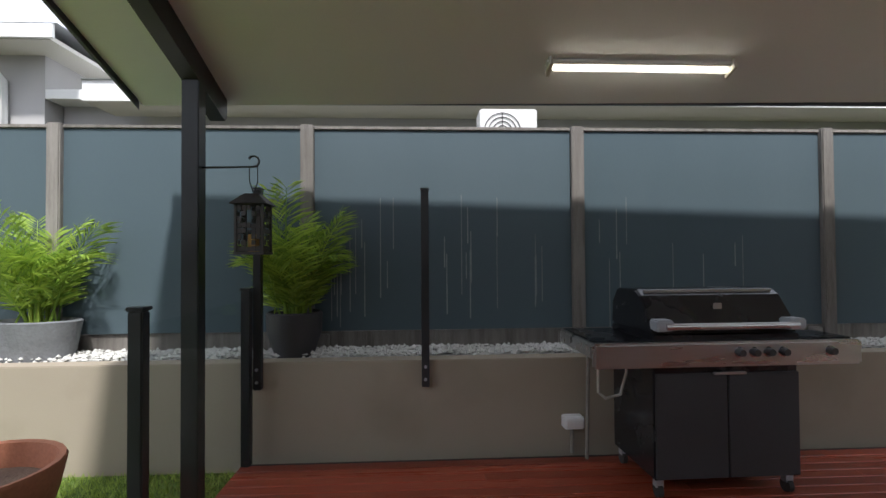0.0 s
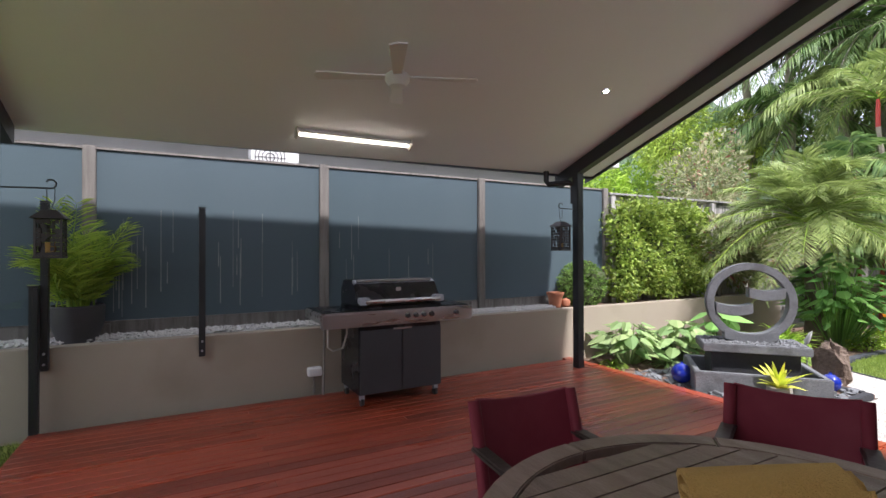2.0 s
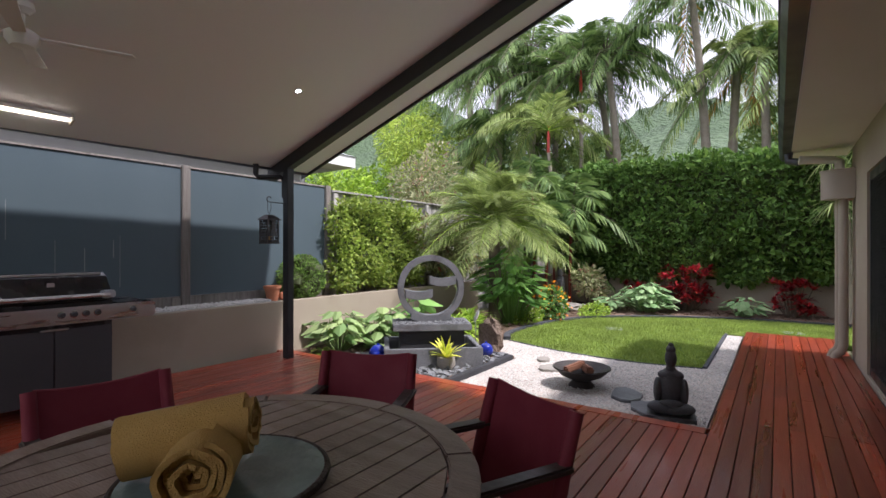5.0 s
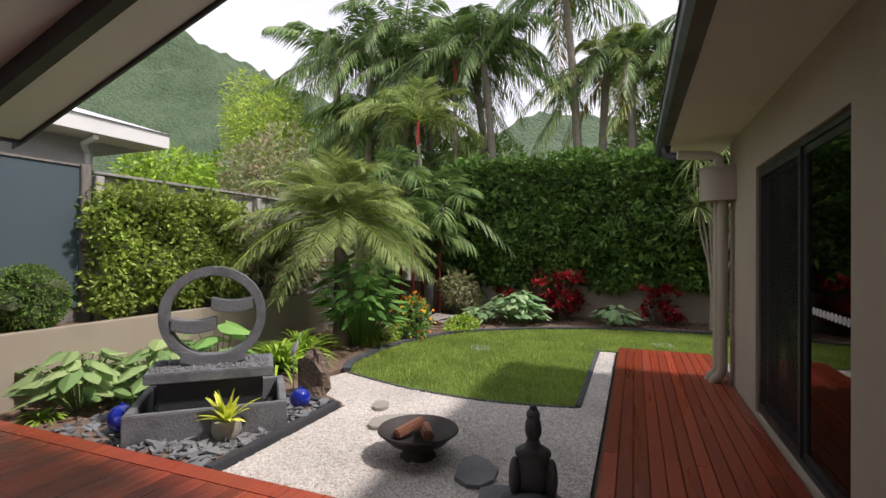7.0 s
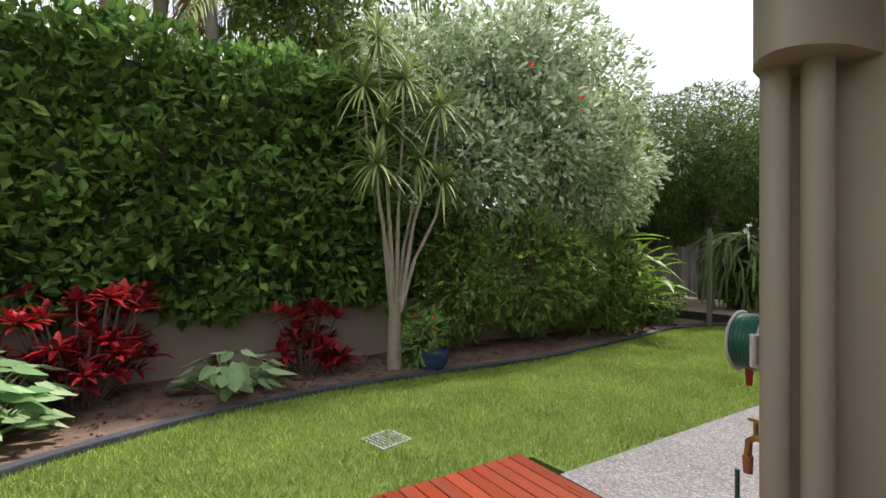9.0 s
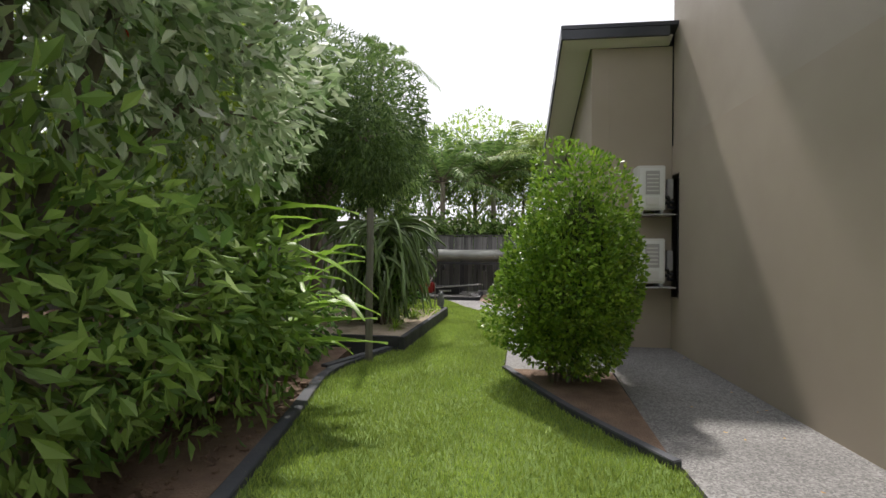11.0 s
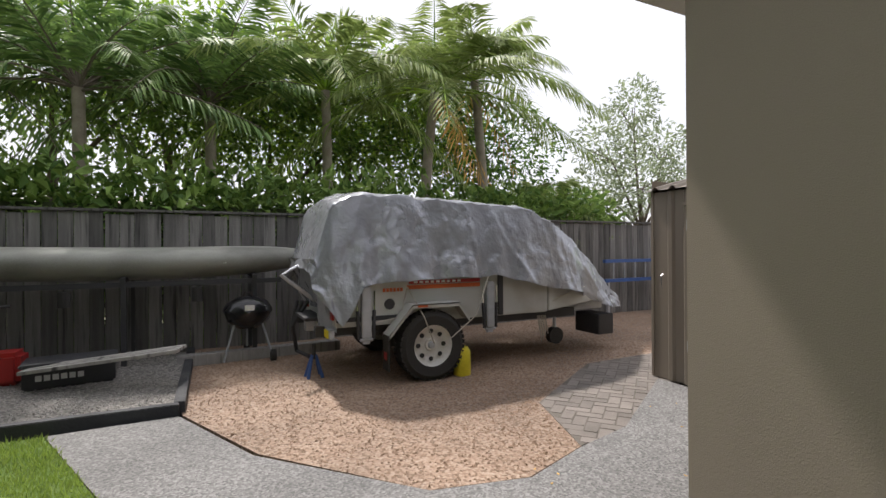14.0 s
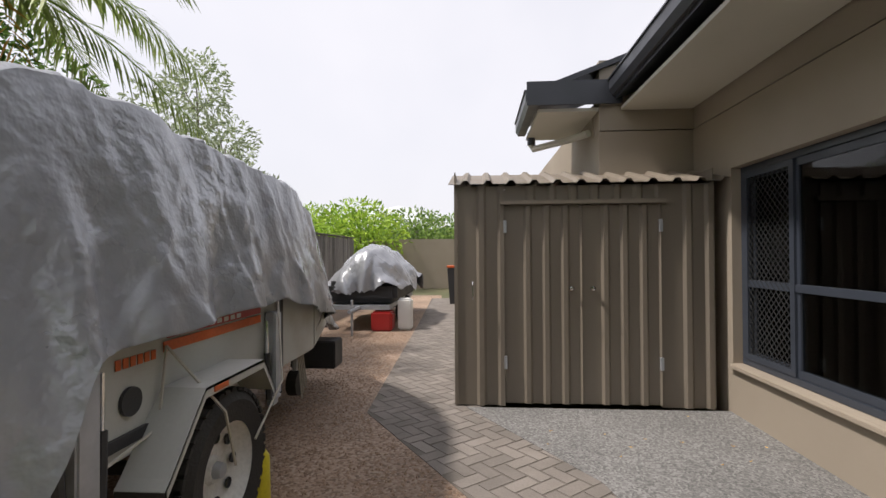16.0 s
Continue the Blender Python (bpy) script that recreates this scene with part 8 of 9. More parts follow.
for i in range(3):
    Geo().tube([(1.43 + 0.05 * i, -0.2 - 0.05 * i, 0.72), (1.58, -0.3, 0.45), (1.52, -0.4, 0.16), (1.42, -0.2, 0.12)], 0.022, 7).obj("rear_hose", DARK_PLASTIC, T)
Geo().tube([(1.42, 0.1, 0.75), (1.75, 0.15, 1.02), (1.55, -0.1, 1.10)], 0.02, 7).obj("rear_strut", GALV, T)
Geo().box(1.365, -0.4, 0.57, 1.55, 0.3, 0.60).obj("rear_step", DARK_PLASTIC, T)
Geo().box(-2.15, 0.20, 0.20, -1.9, 0.62, 0.45).obj("stone_guard", DARK_PLASTIC, T, bevel=0.01)
jw = Geo().cyl((-1.35, 0.42, 0.22), (-1.35, 0.50, 0.22), 0.10, n=18).obj("jockey_wheel", RUBBER, T)
Geo().cyl((-1.35, 0.46, 0.22), (-1.35, 0.46, 0.6), 0.022, n=8).obj("jockey_stem", GALV, T)
for p in ([(0.66, 0.735, 0.90), (0.56, 0.915, 0.62), (0.45, 0.90, 0.36)], [(-0.22, 0.80, 0.98), (0.0, 0.915, 0.6), (0.27, 0.90, 0.40)], [(0.66, 0.735, 0.90), (0.74, 0.76, 0.62), (1.0, 0.76, 0.58)], [(-0.9, 0.7, 0.55), (-1.2, 0.7, 0.7), (-1.7, 0.6, 0.8)]):
    Geo().tube(p, 0.006, 5).obj("rope", ROPE, T)
for i in range(4):
    Geo().tube([(-1.0 - 0.03 * i, 0.62, 0.5), (-1.02 - 0.03 * i, 0.64, 0.2 + 0.03 * i), (-0.97 - 0.03 * i, 0.63, 0.5)], 0.006, 5).obj("rope_loop", ROPE, T)

# tarpaulin draped over the load
tarp = thing("tarpaulin", "crumpled silver tarpaulin roped over the trailer", "tarpaulin", pose(8.1, -16.75, -0.08))
nu, nv = 170, 130
rt = np.random.default_rng(121)
U, V = np.meshgrid(np.linspace(0, 1, nu), np.linspace(0, 1, nv), indexing="ij")
xs = 1.56 - 4.16 * U
ridge = np.interp(xs, [-2.6, -2.3, -1.5, -0.9, 0.2, 1.2, 1.38, 1.56], [0.66, 0.86, 1.44, 1.76, 1.82, 1.83, 1.74, 1.10])
hem_n = np.interp(xs, [-2.6, -2.2, -1.6, -0.9, -0.3, 0.5, 0.98, 1.12, 1.22, 1.32, 1.44, 1.56], [0.48, 0.50, 0.74, 0.86, 0.99, 0.97, 0.95, 0.92, 0.72, 0.58, 0.76, 0.92])
hem_s = np.full_like(xs, 0.9)
half = np.interp(xs, [-2.6, -2.0, -1.2, 1.3, 1.56], [0.28, 0.5, 0.72, 0.76, 0.68])
wv = (V - 0.5) * 2
side = np.sign(wv)
a = np.clip(np.abs(wv) / 0.42, 0, 1)
b = np.clip((np.abs(wv) - 0.42) / 0.58, 0, 1)
top_y = side * a * half * 0.9
hem = np.where(side > 0, hem_n, hem_s)
shoulder = ridge - 0.05 * a ** 3
Y = top_y + side * b * (half * 0.12 + 0.05 + 0.03 * np.sin(xs * 9 + 2))
Z = shoulder * (1 - b) + hem * b
Z = np.where(b > 0, shoulder - (shoulder - hem) * b ** 1.05, Z)
def fold(sx, sy, ph):
    return np.sin(xs * sx + V * sy + ph)
wr = 0.007 * fold(5, 5, 0.3) + 0.004 * fold(-9, 11, 1.1) + 0.005 * fold(17, -8, 2.0) + 0.003 * fold(29, 21, 0.7)
wr += 0.018 * b * np.sin(xs * 8.5 + 1.6 * np.sin(xs * 3.1)) * (xs > -2) + 0.008 * b * np.sin(xs * 21 + 3)
sharp = np.abs(np.mod(xs * 2.3 + V * 2.1 + 0.3 * np.sin(xs * 5), 1) - 0.5)
wr += 0.010 * np.maximum(0, 0.07 - sharp) / 0.07 * (a > 0.3)
sharp2 = np.abs(np.mod(xs * 1.7 - V * 3.3 + 0.2 * np.sin(V * 9), 1) - 0.5)
wr += 0.008 * np.maximum(0, 0.05 - sharp2) / 0.05
def crumple(cells, amp):
    """Faceted creases: distance to the nearest of many scattered points."""
    pu, pv = rt.uniform(-2.7, 1.85, cells), rt.uniform(-0.1, 2.7, cells)
    dist = np.full(xs.shape, 9.0)
    for cu, cv in zip(pu, pv):
        dist = np.minimum(dist, np.hypot((xs - cu) * rt.uniform(0.6, 1.6), V * 2.6 - cv))
    return amp * (dist / math.sqrt(11.0 / cells) - 0.5)
wr += crumple(40, 0.015) + crumple(160, 0.018) + crumple(700, 0.010)
Y = Y + side * wr * (0.3 + b)
Z = Z + wr * (1 - 0.6 * b)
cloth_me = Geo().grid(np.stack([xs, Y, Z], -1))
cloth_me.grid(np.stack([xs, Y - side * 0.004, Z - 0.006], -1)[:, ::-1])
cloth_me.obj("cover", TARP, tarp, smooth=True)
Geo().grid([[(1.40 + 0.06 * math.sin(j), 0.3 + 0.08 * j, 1.3 - 0.13 * i + 0.02 * math.sin(3 * i + j)) for i in range(7)] for j in range(6)]).obj("rear_flap", TARP, tarp, smooth=True)
g = Geo()
g.grid([[(1.55 - 0.03 * i + 0.02 * math.sin(i * 2 + j), -0.7 + 0.14 * j, 1.18 - 0.10 * i) for i in range(6)] for j in range(11)])
g.obj("end_flap", TARP, tarp, smooth=True)

yb = thing("yellow_bottle", "yellow gas bottle cover behind the wheel", "bottle", pose(8.2, -15.95, -0.08))
Geo().lathe([(0, 0.0), (0.085, 0.0), (0.09, 0.02), (0.085, 0.24), (0.06, 0.28), (0.0, 0.285)], 20).obj("body", YELLOW, yb, smooth=True)
js = thing("blue_axle_stand", "blue steel axle stand on the gravel", "axle stand", pose(9.55, -16.55, -0.08))
for a in range(4):
    c, s_ = math.cos(a * 1.571 + 0.78), math.sin(a * 1.571 + 0.78)
    Geo().tube([(0.10 * c, 0.10 * s_, 0.0), (0.025 * c, 0.025 * s_, 0.22)], [0.018, 0.012], 6).obj("leg", BLUE, js)
Geo().cyl((0, 0, 0.18), (0, 0, 0.33), 0.02, n=8).obj("post", DARK_PLASTIC, js)
gl = thing("timber_skid", "grey timber skid under the trailer tail", "timber", pose(9.9, -17.75, -0.08, 0, 0, 4))
Geo().box(-0.9, -0.05, 0, 0.9, 0.1, 0.12).obj("beam", PALING, gl, bevel=0.006)

# ---- garden shed ----
sh = thing("garden_shed", "taupe ribbed steel garden shed with double doors", "shed", pose(6.58, -13.985, -0.065))
W2 = 1.015
def ribbed(y0, y1, z0, z1, pitch=0.17, phase=0.05):
    """A sheet facing +x with raised ribs."""
    g = Geo()
    ys = [y0]
    prof = []
    y = y0
    k = 0
    while y < y1 - 0.001:
        step = [(0.055 + (phase if k == 0 else 0), 0.0), (0.014, 0.022), (0.024, 0.022), (0.014, 0.0)]
        if k == 0:
            prof.append((y, 0.0))
        for d, x in step:
            y = min(y + d * pitch / 0.107, y1)
            prof.append((y, x))
        k += 1
    g.grid([[(x, q, z0), (x, q, z1)] for q, x in prof])
    g.grid([[(-0.02, q, z1), (-0.02, q, z0)] for q, x in prof])
    return g
ribbed(-W2, -0.62, 0, 1.78, 0.17).obj("front_panel", SHED, sh)
ribbed(0.62, W2, 0, 1.78, 0.17).obj("front_panel", SHED, sh)
for y0, y1, nm in ((-0.615, -0.003, "door"), (0.003, 0.615, "door")):
    d = ribbed(y0, y1, 0.02, 1.62, 0.15).obj(nm, SHED, sh)
    for z in (0.3, 1.4):
        yy = y0 if y0 < -0.3 else y1
        Geo().box(0.0, yy - 0.012, z, 0.03, yy + 0.012, z + 0.1).obj("hinge", GALV, d)
    Geo().lathe([(0, 0.05), (0.016, 0.045), (0.012, 0.02), (0.02, 0.0)], 12, pose(0.004, -0.09 if y0 < -0.3 else 0.08, 0.95, 0, 90, 0)).obj("knob", CHROME, d, smooth=True)
ribbed(-0.615, 0.615, 1.66, 1.78, 0.17).obj("header_panel", SHED, sh)
Geo().box(-0.01, -0.66, 1.625, 0.045, 0.66, 1.665).obj("door_rail", SHED, sh, bevel=0.006)
Geo().box(-1.5, -W2 - 0.012, 0, 0.0, -W2 - 0.002, 1.9).obj("side_wall", SHED, sh)
Geo().box(-1.5, W2 + 0.002, 0, 0.0, W2 + 0.012, 1.9).obj("side_wall", SHED, sh)
Geo().box(-1.52, -W2, 0, -1.5, W2, 1.95).obj("back_wall", SHED, sh)
for y in (-W2, W2):
    Geo().box(-0.03, y - 0.014, 0, 0.012, y + 0.014, 1.79).obj("corner_trim", SHED, sh)
g = Geo()
prof = []
y = -W2 - 0.06
while y < W2 + 0.05:
    prof += [(y, 0.0), (y + 0.10, 0.0), (y + 0.125, 0.028), (y + 0.155, 0.028), (y + 0.18, 0.0)]
    y += 0.185
g.grid([[(0.06, q, 1.795 + z), (-0.72, q, 1.99 + z), (-1.56, q, 1.97 + z)] for q, z in prof])
g.grid([[(-1.56, q, 1.965 + z), (-0.72, q, 1.985 + z), (0.06, q, 1.79 + z)] for q, z in prof])
g.obj("roof_sheet", SHED, sh)
Geo().tube([(0.03, -0.88, 0.86), (0.05, -0.88, 0.88), (0.05, -0.88, 0.98), (0.03, -0.88, 1.0)], 0.006, 6).obj("pull_handle", CHROME, sh)
dn = thing("downpipe", "dark gutter outlet and beige pipe above the shed", "downpipe", pose(5.0, -14.1, 2.2))
Geo().tube([(0, -0.1, 0.33), (0, -0.1, 0.2), (0.03, -0.08, 0.15), (0.5, 0.2, 0.13), (0.78, 0.36, 0.13)], 0.035, 8).obj("pipe", SOFFIT, dn, smooth=True)
Geo().cyl((0, -0.1, 0.2), (0, -0.1, 0.34), 0.045, n=10).obj("outlet", GUTTER, dn)

# ---- far end of the drive ----
t2 = thing("boat_trailer", "boat on a trailer under a grey tarpaulin", "trailer", pose(1.2, -16.75, -0.08))
rows = []
rb = np.random.default_rng(122)
for i, u in enumerate(np.linspace(-1.06, 1.06, 44)):
    end = max(0.0, (abs(u) - 0.9) / 0.16)
    w = 0.78 * (1 - 0.35 * abs(u) ** 4)
    peak = 1.42 - 0.42 * (u - 0.35) ** 2 - 0.55 * end ** 1.5
    row = []
    for q in np.linspace(-1, 1, 40):
        hem = 0.62 + 0.14 * math.sin(5 * u + 2 * q) + 0.08 * math.sin(13 * u)
        lift = 1 - abs(q - 0.1) ** 1.7
        z = hem + (peak - hem) * max(lift, -0.05) + 0.035 * math.sin(11 * u + 8 * q) * math.sin(9 * q - 4 * u) + rb.normal(0, 0.010)
        row.append((min(max(u, -1), 1) * 1.6 + 0.05 * end * math.sin(9 * q), w * q * (1 - 0.1 * end) + 0.03 * math.sin(8 * u + 5 * q), z))
    rows.append(row)
Geo().grid(rows).obj("cover", TARP, t2, "silver-grey crumpled cover", smooth=True)
Geo().box(-1.2, -0.5, 0.35, 1.62, 0.5, 0.42).obj("frame", GALV, t2)
Geo().box(-1.3, -0.6, 0.44, 1.5, 0.6, 0.80).obj("hull", DARK_PLASTIC, t2, bevel=0.08)
Geo().cyl((1.62, 0.0, 0.38), (2.2, 0.0, 0.38), 0.03, n=10).obj("drawbar", GALV, t2)
Geo().cyl((2.05, 0.0, 0.0), (2.05, 0.0, 0.55), 0.02, n=8).obj("jockey_stem", GALV, t2)
for x in (-0.2, 0.35):
    Geo().lathe([(0.06, -0.07), (0.2, -0.08), (0.22, 0), (0.2, 0.08), (0.06, 0.07)], 20, pose(x, 0.5, 0.22, 90)).obj("wheel", RUBBER, t2, smooth=True)
for x in (-0.9, 0.0, 0.8):
    Geo().cyl((x, 0.4, 0.0), (x, 0.4, 0.7), 0.015, n=6).obj("prop", GALV, t2)
Geo().box(1.35, 0.2, 0.0, 1.65, 0.55, 0.32).obj("fuel_can", RED, t2, bevel=0.03)
Geo().box(1.3, 0.62, 0.0, 1.52, 0.85, 0.52).obj("water_can", WHITE_PAINT, t2, bevel=0.03)
ld = thing("blue_ladder", "blue fibreglass ladder leaning along the fence", "ladder", pose(2.6, -18.35, 0.55, 0, 0, 4))
for z in (0.0, 0.36):
    Geo().box(-1.4, -0.03, z, 1.4, 0.03, z + 0.06).obj("rail", BLUE, ld)
for i in range(9):
    Geo().cyl((-1.25 + i * 0.3, 0, 0.061), (-1.25 + i * 0.3, 0, 0.359), 0.014, n=6).obj("rung", GALV, ld)
for x in (-1.3, 1.3):
    Geo().box(x - 0.03, -0.02, -0.63, x + 0.03, 0.02, -0.001).obj("trestle", GALV, ld)
Geo().box(-1.46, -0.04, 0.25, -1.401, 0.04, 0.45).obj("end_cap", YELLOW, ld)
structure(Geo().box(-8.0, -19, -0.15, -7.8, -13, 1.75).obj("far_gate_wall", RENDER), "taupe side gate across the drive end", "wall")
ol = thing("wheelie_bin", "dark bin with orange lid at the drive end", "bin", pose(-1.6, -15.3, -0.08))
Geo().add([(-0.2, -0.2, 0), (0.2, -0.2, 0), (0.2, 0.2, 0), (-0.2, 0.2, 0), (-0.26, -0.26, 0.9), (0.26, -0.26, 0.9), (0.26, 0.26, 0.9), (-0.26, 0.26, 0.9)], [(3, 2, 1, 0), (0, 1, 5, 4), (1, 2, 6, 5), (2, 3, 7, 6), (3, 0, 4, 7), (4, 5, 6, 7)]).obj("body", DARK_PLASTIC, ol, bevel=0.01)
Geo().box(-0.28, -0.28, 0.905, 0.28, 0.28, 0.96).obj("lid", ORANGE, ol, bevel=0.015)
fh = thing("neighbour_house", "distant house with pale metal roof", "house", pose(-22, -20, 0))
Geo().box(-5, -6, -0.2, 5, 6, 2.6).obj("wall", GREY_WALL, fh)
Geo().add([(-5.6, -6.6, 2.6), (5.6, -6.6, 2.6), (5.6, 6.6, 2.6), (-5.6, 6.6, 2.6), (-1, 0, 4.4), (1, 0, 4.4)], [(0, 1, 5, 4), (1, 2, 5), (2, 3, 4, 5), (3, 0, 4), (3, 2, 1, 0)]).obj("roof", ROOF_FAR, fh)
fh2 = thing("neighbour_house", "brown-roofed house behind the rear fence", "house", pose(13.5, -29, 0))
Geo().box(-5, -4, -0.2, 4, 3, 2.0).obj("wall", WALL_BAND, fh2)
Geo().add([(-5.6, -4.6, 2.0), (4.6, -4.6, 2.0), (4.6, 3.6, 2.0), (-5.6, 3.6, 2.0), (-2, -0.5, 2.9), (1, -0.5, 2.9)], [(0, 1, 5, 4), (1, 2, 5), (2, 3, 4, 5), (3, 0, 4), (3, 2, 1, 0)]).obj("roof", STONE_T, fh2)

# palms and trees behind the rear fence
hedge("screen_shrubs", "dense dark shrubs behind the rear fence", (2.6, -20.3, 0.0), (14.4, -19.1, 2.25), 10500, 0.18, L_TREE, 100, 0.42, 0.20)
GP = "palms behind the rear fence"
palm("golden_cane_palm", "arching green palm behind the rear fence", pose(12.2, -20.6, 0), 3.6, 24, 2.9, 0.6, L_PALM_D, 131, 0.10, (0.2, 1.4), (0.3, 0.8), 0.5, 46, 0.05, PALE_BARK, group=GP)
palm("golden_cane_palm", "arching green palm behind the rear fence", pose(10.4, -21.2, 0), 3.8, 24, 2.9, 0.6, L_PALM_D, 132, 0.10, (0.2, 1.4), (0.3, 0.8), 0.5, 46, 0.05, PALE_BARK, group=GP)
palm("golden_cane_palm", "bright palm with orange dead fronds", pose(6.6, -20.6, 0), 4.4, 24, 3.0, 0.62, L_PALM, 133, 0.11, (0.1, 1.4), (0.35, 0.8), 0.5, 46, 0.05, PALE_BARK, dead=3, group=GP)
palm("golden_cane_palm", "bright palm with an orange frond", pose(4.9, -20.9, 0), 4.9, 22, 3.0, 0.62, L_PALM, 134, 0.11, (0.1, 1.4), (0.35, 0.8), 0.5, 46, 0.05, PALE_BARK, dead=2, group=GP)
palm("golden_cane_palm", "green palm behind the trailer", pose(8.4, -20.9, 0), 4.2, 24, 2.9, 0.6, L_PALM, 135, 0.10, (0.1, 1.4), (0.35, 0.8), 0.5, 46, 0.05, PALE_BARK, group=GP)
palm("golden_cane_palm", "low palm behind the trailer", pose(3.6, -20.3, 0), 1.7, 16, 2.3, 0.55, L_PALM, 136, 0.10, (0.1, 1.4), (0.35, 0.8), 0.4, 46, 0.05, PALE_BARK, group=GP)
palm("distant_palm", "tall palm against the sky", pose(15.8, -24, 0), 9.4, 14, 2.6, 0.6, L_PALM_D, 137, 0.14, (0.0, 1.35), (0.4, 0.8), 0.4, 40, 0.07, PALE_BARK)
palm("distant_palm", "palm beyond the rear fence", pose(14.2, -21.5, 0), 3.8, 15, 2.6, 0.6, L_PALM_D, 138, 0.12, (0.0, 1.35), (0.4, 0.8), 0.5, 40, 0.07, PALE_BARK)
for x, y, h, sc, mt, sd in ((13.0, -22.5, 3.2, 1.5, L_TREE, 141), (9.3, -22.6, 2.8, 1.4, L_TREE, 142), (5.6, -22.8, 2.8, 1.5, L_HEDGE, 143), (11.2, -23.2, 3.4, 1.6, L_LIME, 148), (7.4, -23.2, 3.4, 1.5, L_LIME, 149), (2.4, -21.5, 1.0, 0.8, L_TREE, 144), (7.4, -19.9, 0.6, 0.8, L_HEDGE, 145), (11.3, -19.9, 0.6, 0.8, L_HEDGE, 146), (9.4, -19.9, 0.7, 0.8, L_TREE, 170), (5.4, -19.9, 0.7, 0.8, L_TREE, 171), (13.2, -19.9, 0.7, 0.8, L_TREE, 172)):
    tree("background_tree", "leafy green tree behind the rear fence", pose(x, y, 0), h, [((0, 0, h + 0.9 * sc), (1.5 * sc, 1.0 * sc, 1.1 * sc), int(2400 * sc)), ((-1.4 * sc, 0.1, h + 0.6 * sc), (1.1 * sc, 0.9 * sc, 0.9 * sc), int(1500 * sc))], mt, 0.17, sd)
tree("eucalypt", "airy grey-green eucalypt beyond the fence", pose(-0.3, -21.2, 0), 2.2, [((0.3, 0, 5.0), (0.7, 0.8, 0.9), 700), ((-1.0, 0, 4.0), (0.8, 0.9, 0.7), 700), ((1.3, 0, 3.9), (1.0, 0.9, 0.8), 900), ((-1.6, 0.2, 3.0), (0.8, 0.8, 0.6), 600), ((0.2, 0.3, 2.9), (1.3, 0.9, 0.8), 1200), ((1.6, 0, 2.4), (1.2, 0.9, 0.8), 1000)], L_GREY, 0.16, 147, 0.1, 0.35)
for i, (x, y) in enumerate([(-8, -19.5), (-13, -18), (-10, -22), (-17, -16), (-20, -21), (-26, -17), (-30, -13), (-24, -24)]):
    tree("distant_tree", "green tree at the end of the drive", pose(x, y, 0), 1.2, [((0, 0, 2.2), (1.9, 1.9, 1.1), 1500), ((1.4, 0.5, 1.8), (1.5, 1.5, 0.9), 900)], L_TREE if i % 2 else L_LIME, 0.25, 150 + i)
# ---- loose stones, grass ----
rp = np.random.default_rng(171)
xy = np.stack([rp.uniform(-3.2, 4.22, 5200), rp.uniform(3.575, 3.86, 5200)], 1)
pebbles("pebble_layer", rp, np.c_[xy, 0.603 + rp.uniform(0, 0.03, len(xy))], 0.020, PEBBLE_W, "white pebbles on the raised bed")
p = scatter(rp, [(4.33, -1.36), (9.2, -1.36), (9.2, -1.16), (6.6, -1.14), (6.48, -0.36), (6.58, 0.6), (6.8, 1.4), (6.2, 1.6), (5.86, 0.88), (4.33, 0.88)], 9000)
pebbles("gravel_layer", rp, np.c_[p, np.full(len(p), -0.083)], 0.011, PEBBLE_W, "loose pale gravel stones")
p = scatter(rp, gravel_poly, 26000)
p = p[p[:, 0] > 3][:16000]
pebbles("drive_gravel_layer", rp, np.c_[p, np.full(len(p), -0.079)], 0.013, mat("tan_stones", (0.40, 0.28, 0.20), (0.27, 0.18, 0.12), 0.85, 30, 90, 0.2), "loose tan gravel stones")
p = scatter(rp, [(10.75, -16.0), (13.4, -16.05), (13.4, -18.3), (10.75, -18.2)], 3500)
pebbles("pad_gravel_layer", rp, np.c_[p, np.full(len(p), -0.037)], 0.014, mat("grey_stones", (0.42, 0.40, 0.37), (0.27, 0.25, 0.23), 0.85, 30, 90, 0.2), "loose grey gravel stones")
p = np.concatenate([scatter(rp, [(4.4, 2.5), (14, 2.5), (14, -9), (11.4, -9), (11.5, -1.5), (10.7, 0.5), (9.9, 1.4), (8.6, 1.8), (6.3, 1.8), (5.9, 2.5)], 4200)])
chips("bark_chips", [(6.3, 1.95), (8.6, 1.95), (9.9, 1.5), (10.8, 0.45), (11.3, -0.9), (11.5, -2.5), (11.46, -4.5), (11.8, -8), (12.5, -8), (12.5, 3.3), (4.4, 3.3), (4.4, 2.6), (5.9, 2.6)], 3000, 0.03, -0.055, MULCH, "scattered bark chips and dry leaves")

def grass(name, poly, count, height, label, zone=None):
    q = scatter(rp, poly, count)
    if zone is not None:
        q = q[zone(q)]
    k = len(q)
    a = rp.uniform(0, 6.283, k)
    h = height * rp.uniform(0.5, 1.2, k)
    lean = rp.normal(0, 0.35, (k, 2)) * h[:, None]
    w = 0.0045 * rp.uniform(0.7, 1.4, k)
    base = np.c_[q, np.full(k, LAWN - 0.004)]
    sd = np.c_[np.cos(a) * w, np.sin(a) * w, np.zeros(k)]
    tip = base + np.c_[lean, h]
    v = np.stack([base - sd, base + sd, tip], 1).reshape(-1, 3)
    g = Geo().add(v, np.arange(3 * k).reshape(-1, 3))
    return tagged(g.obj(name, GRASS), label, "grass", kind="stuff")
grass("grass", lawn_poly, 150000, 0.045, "short green lawn grass")
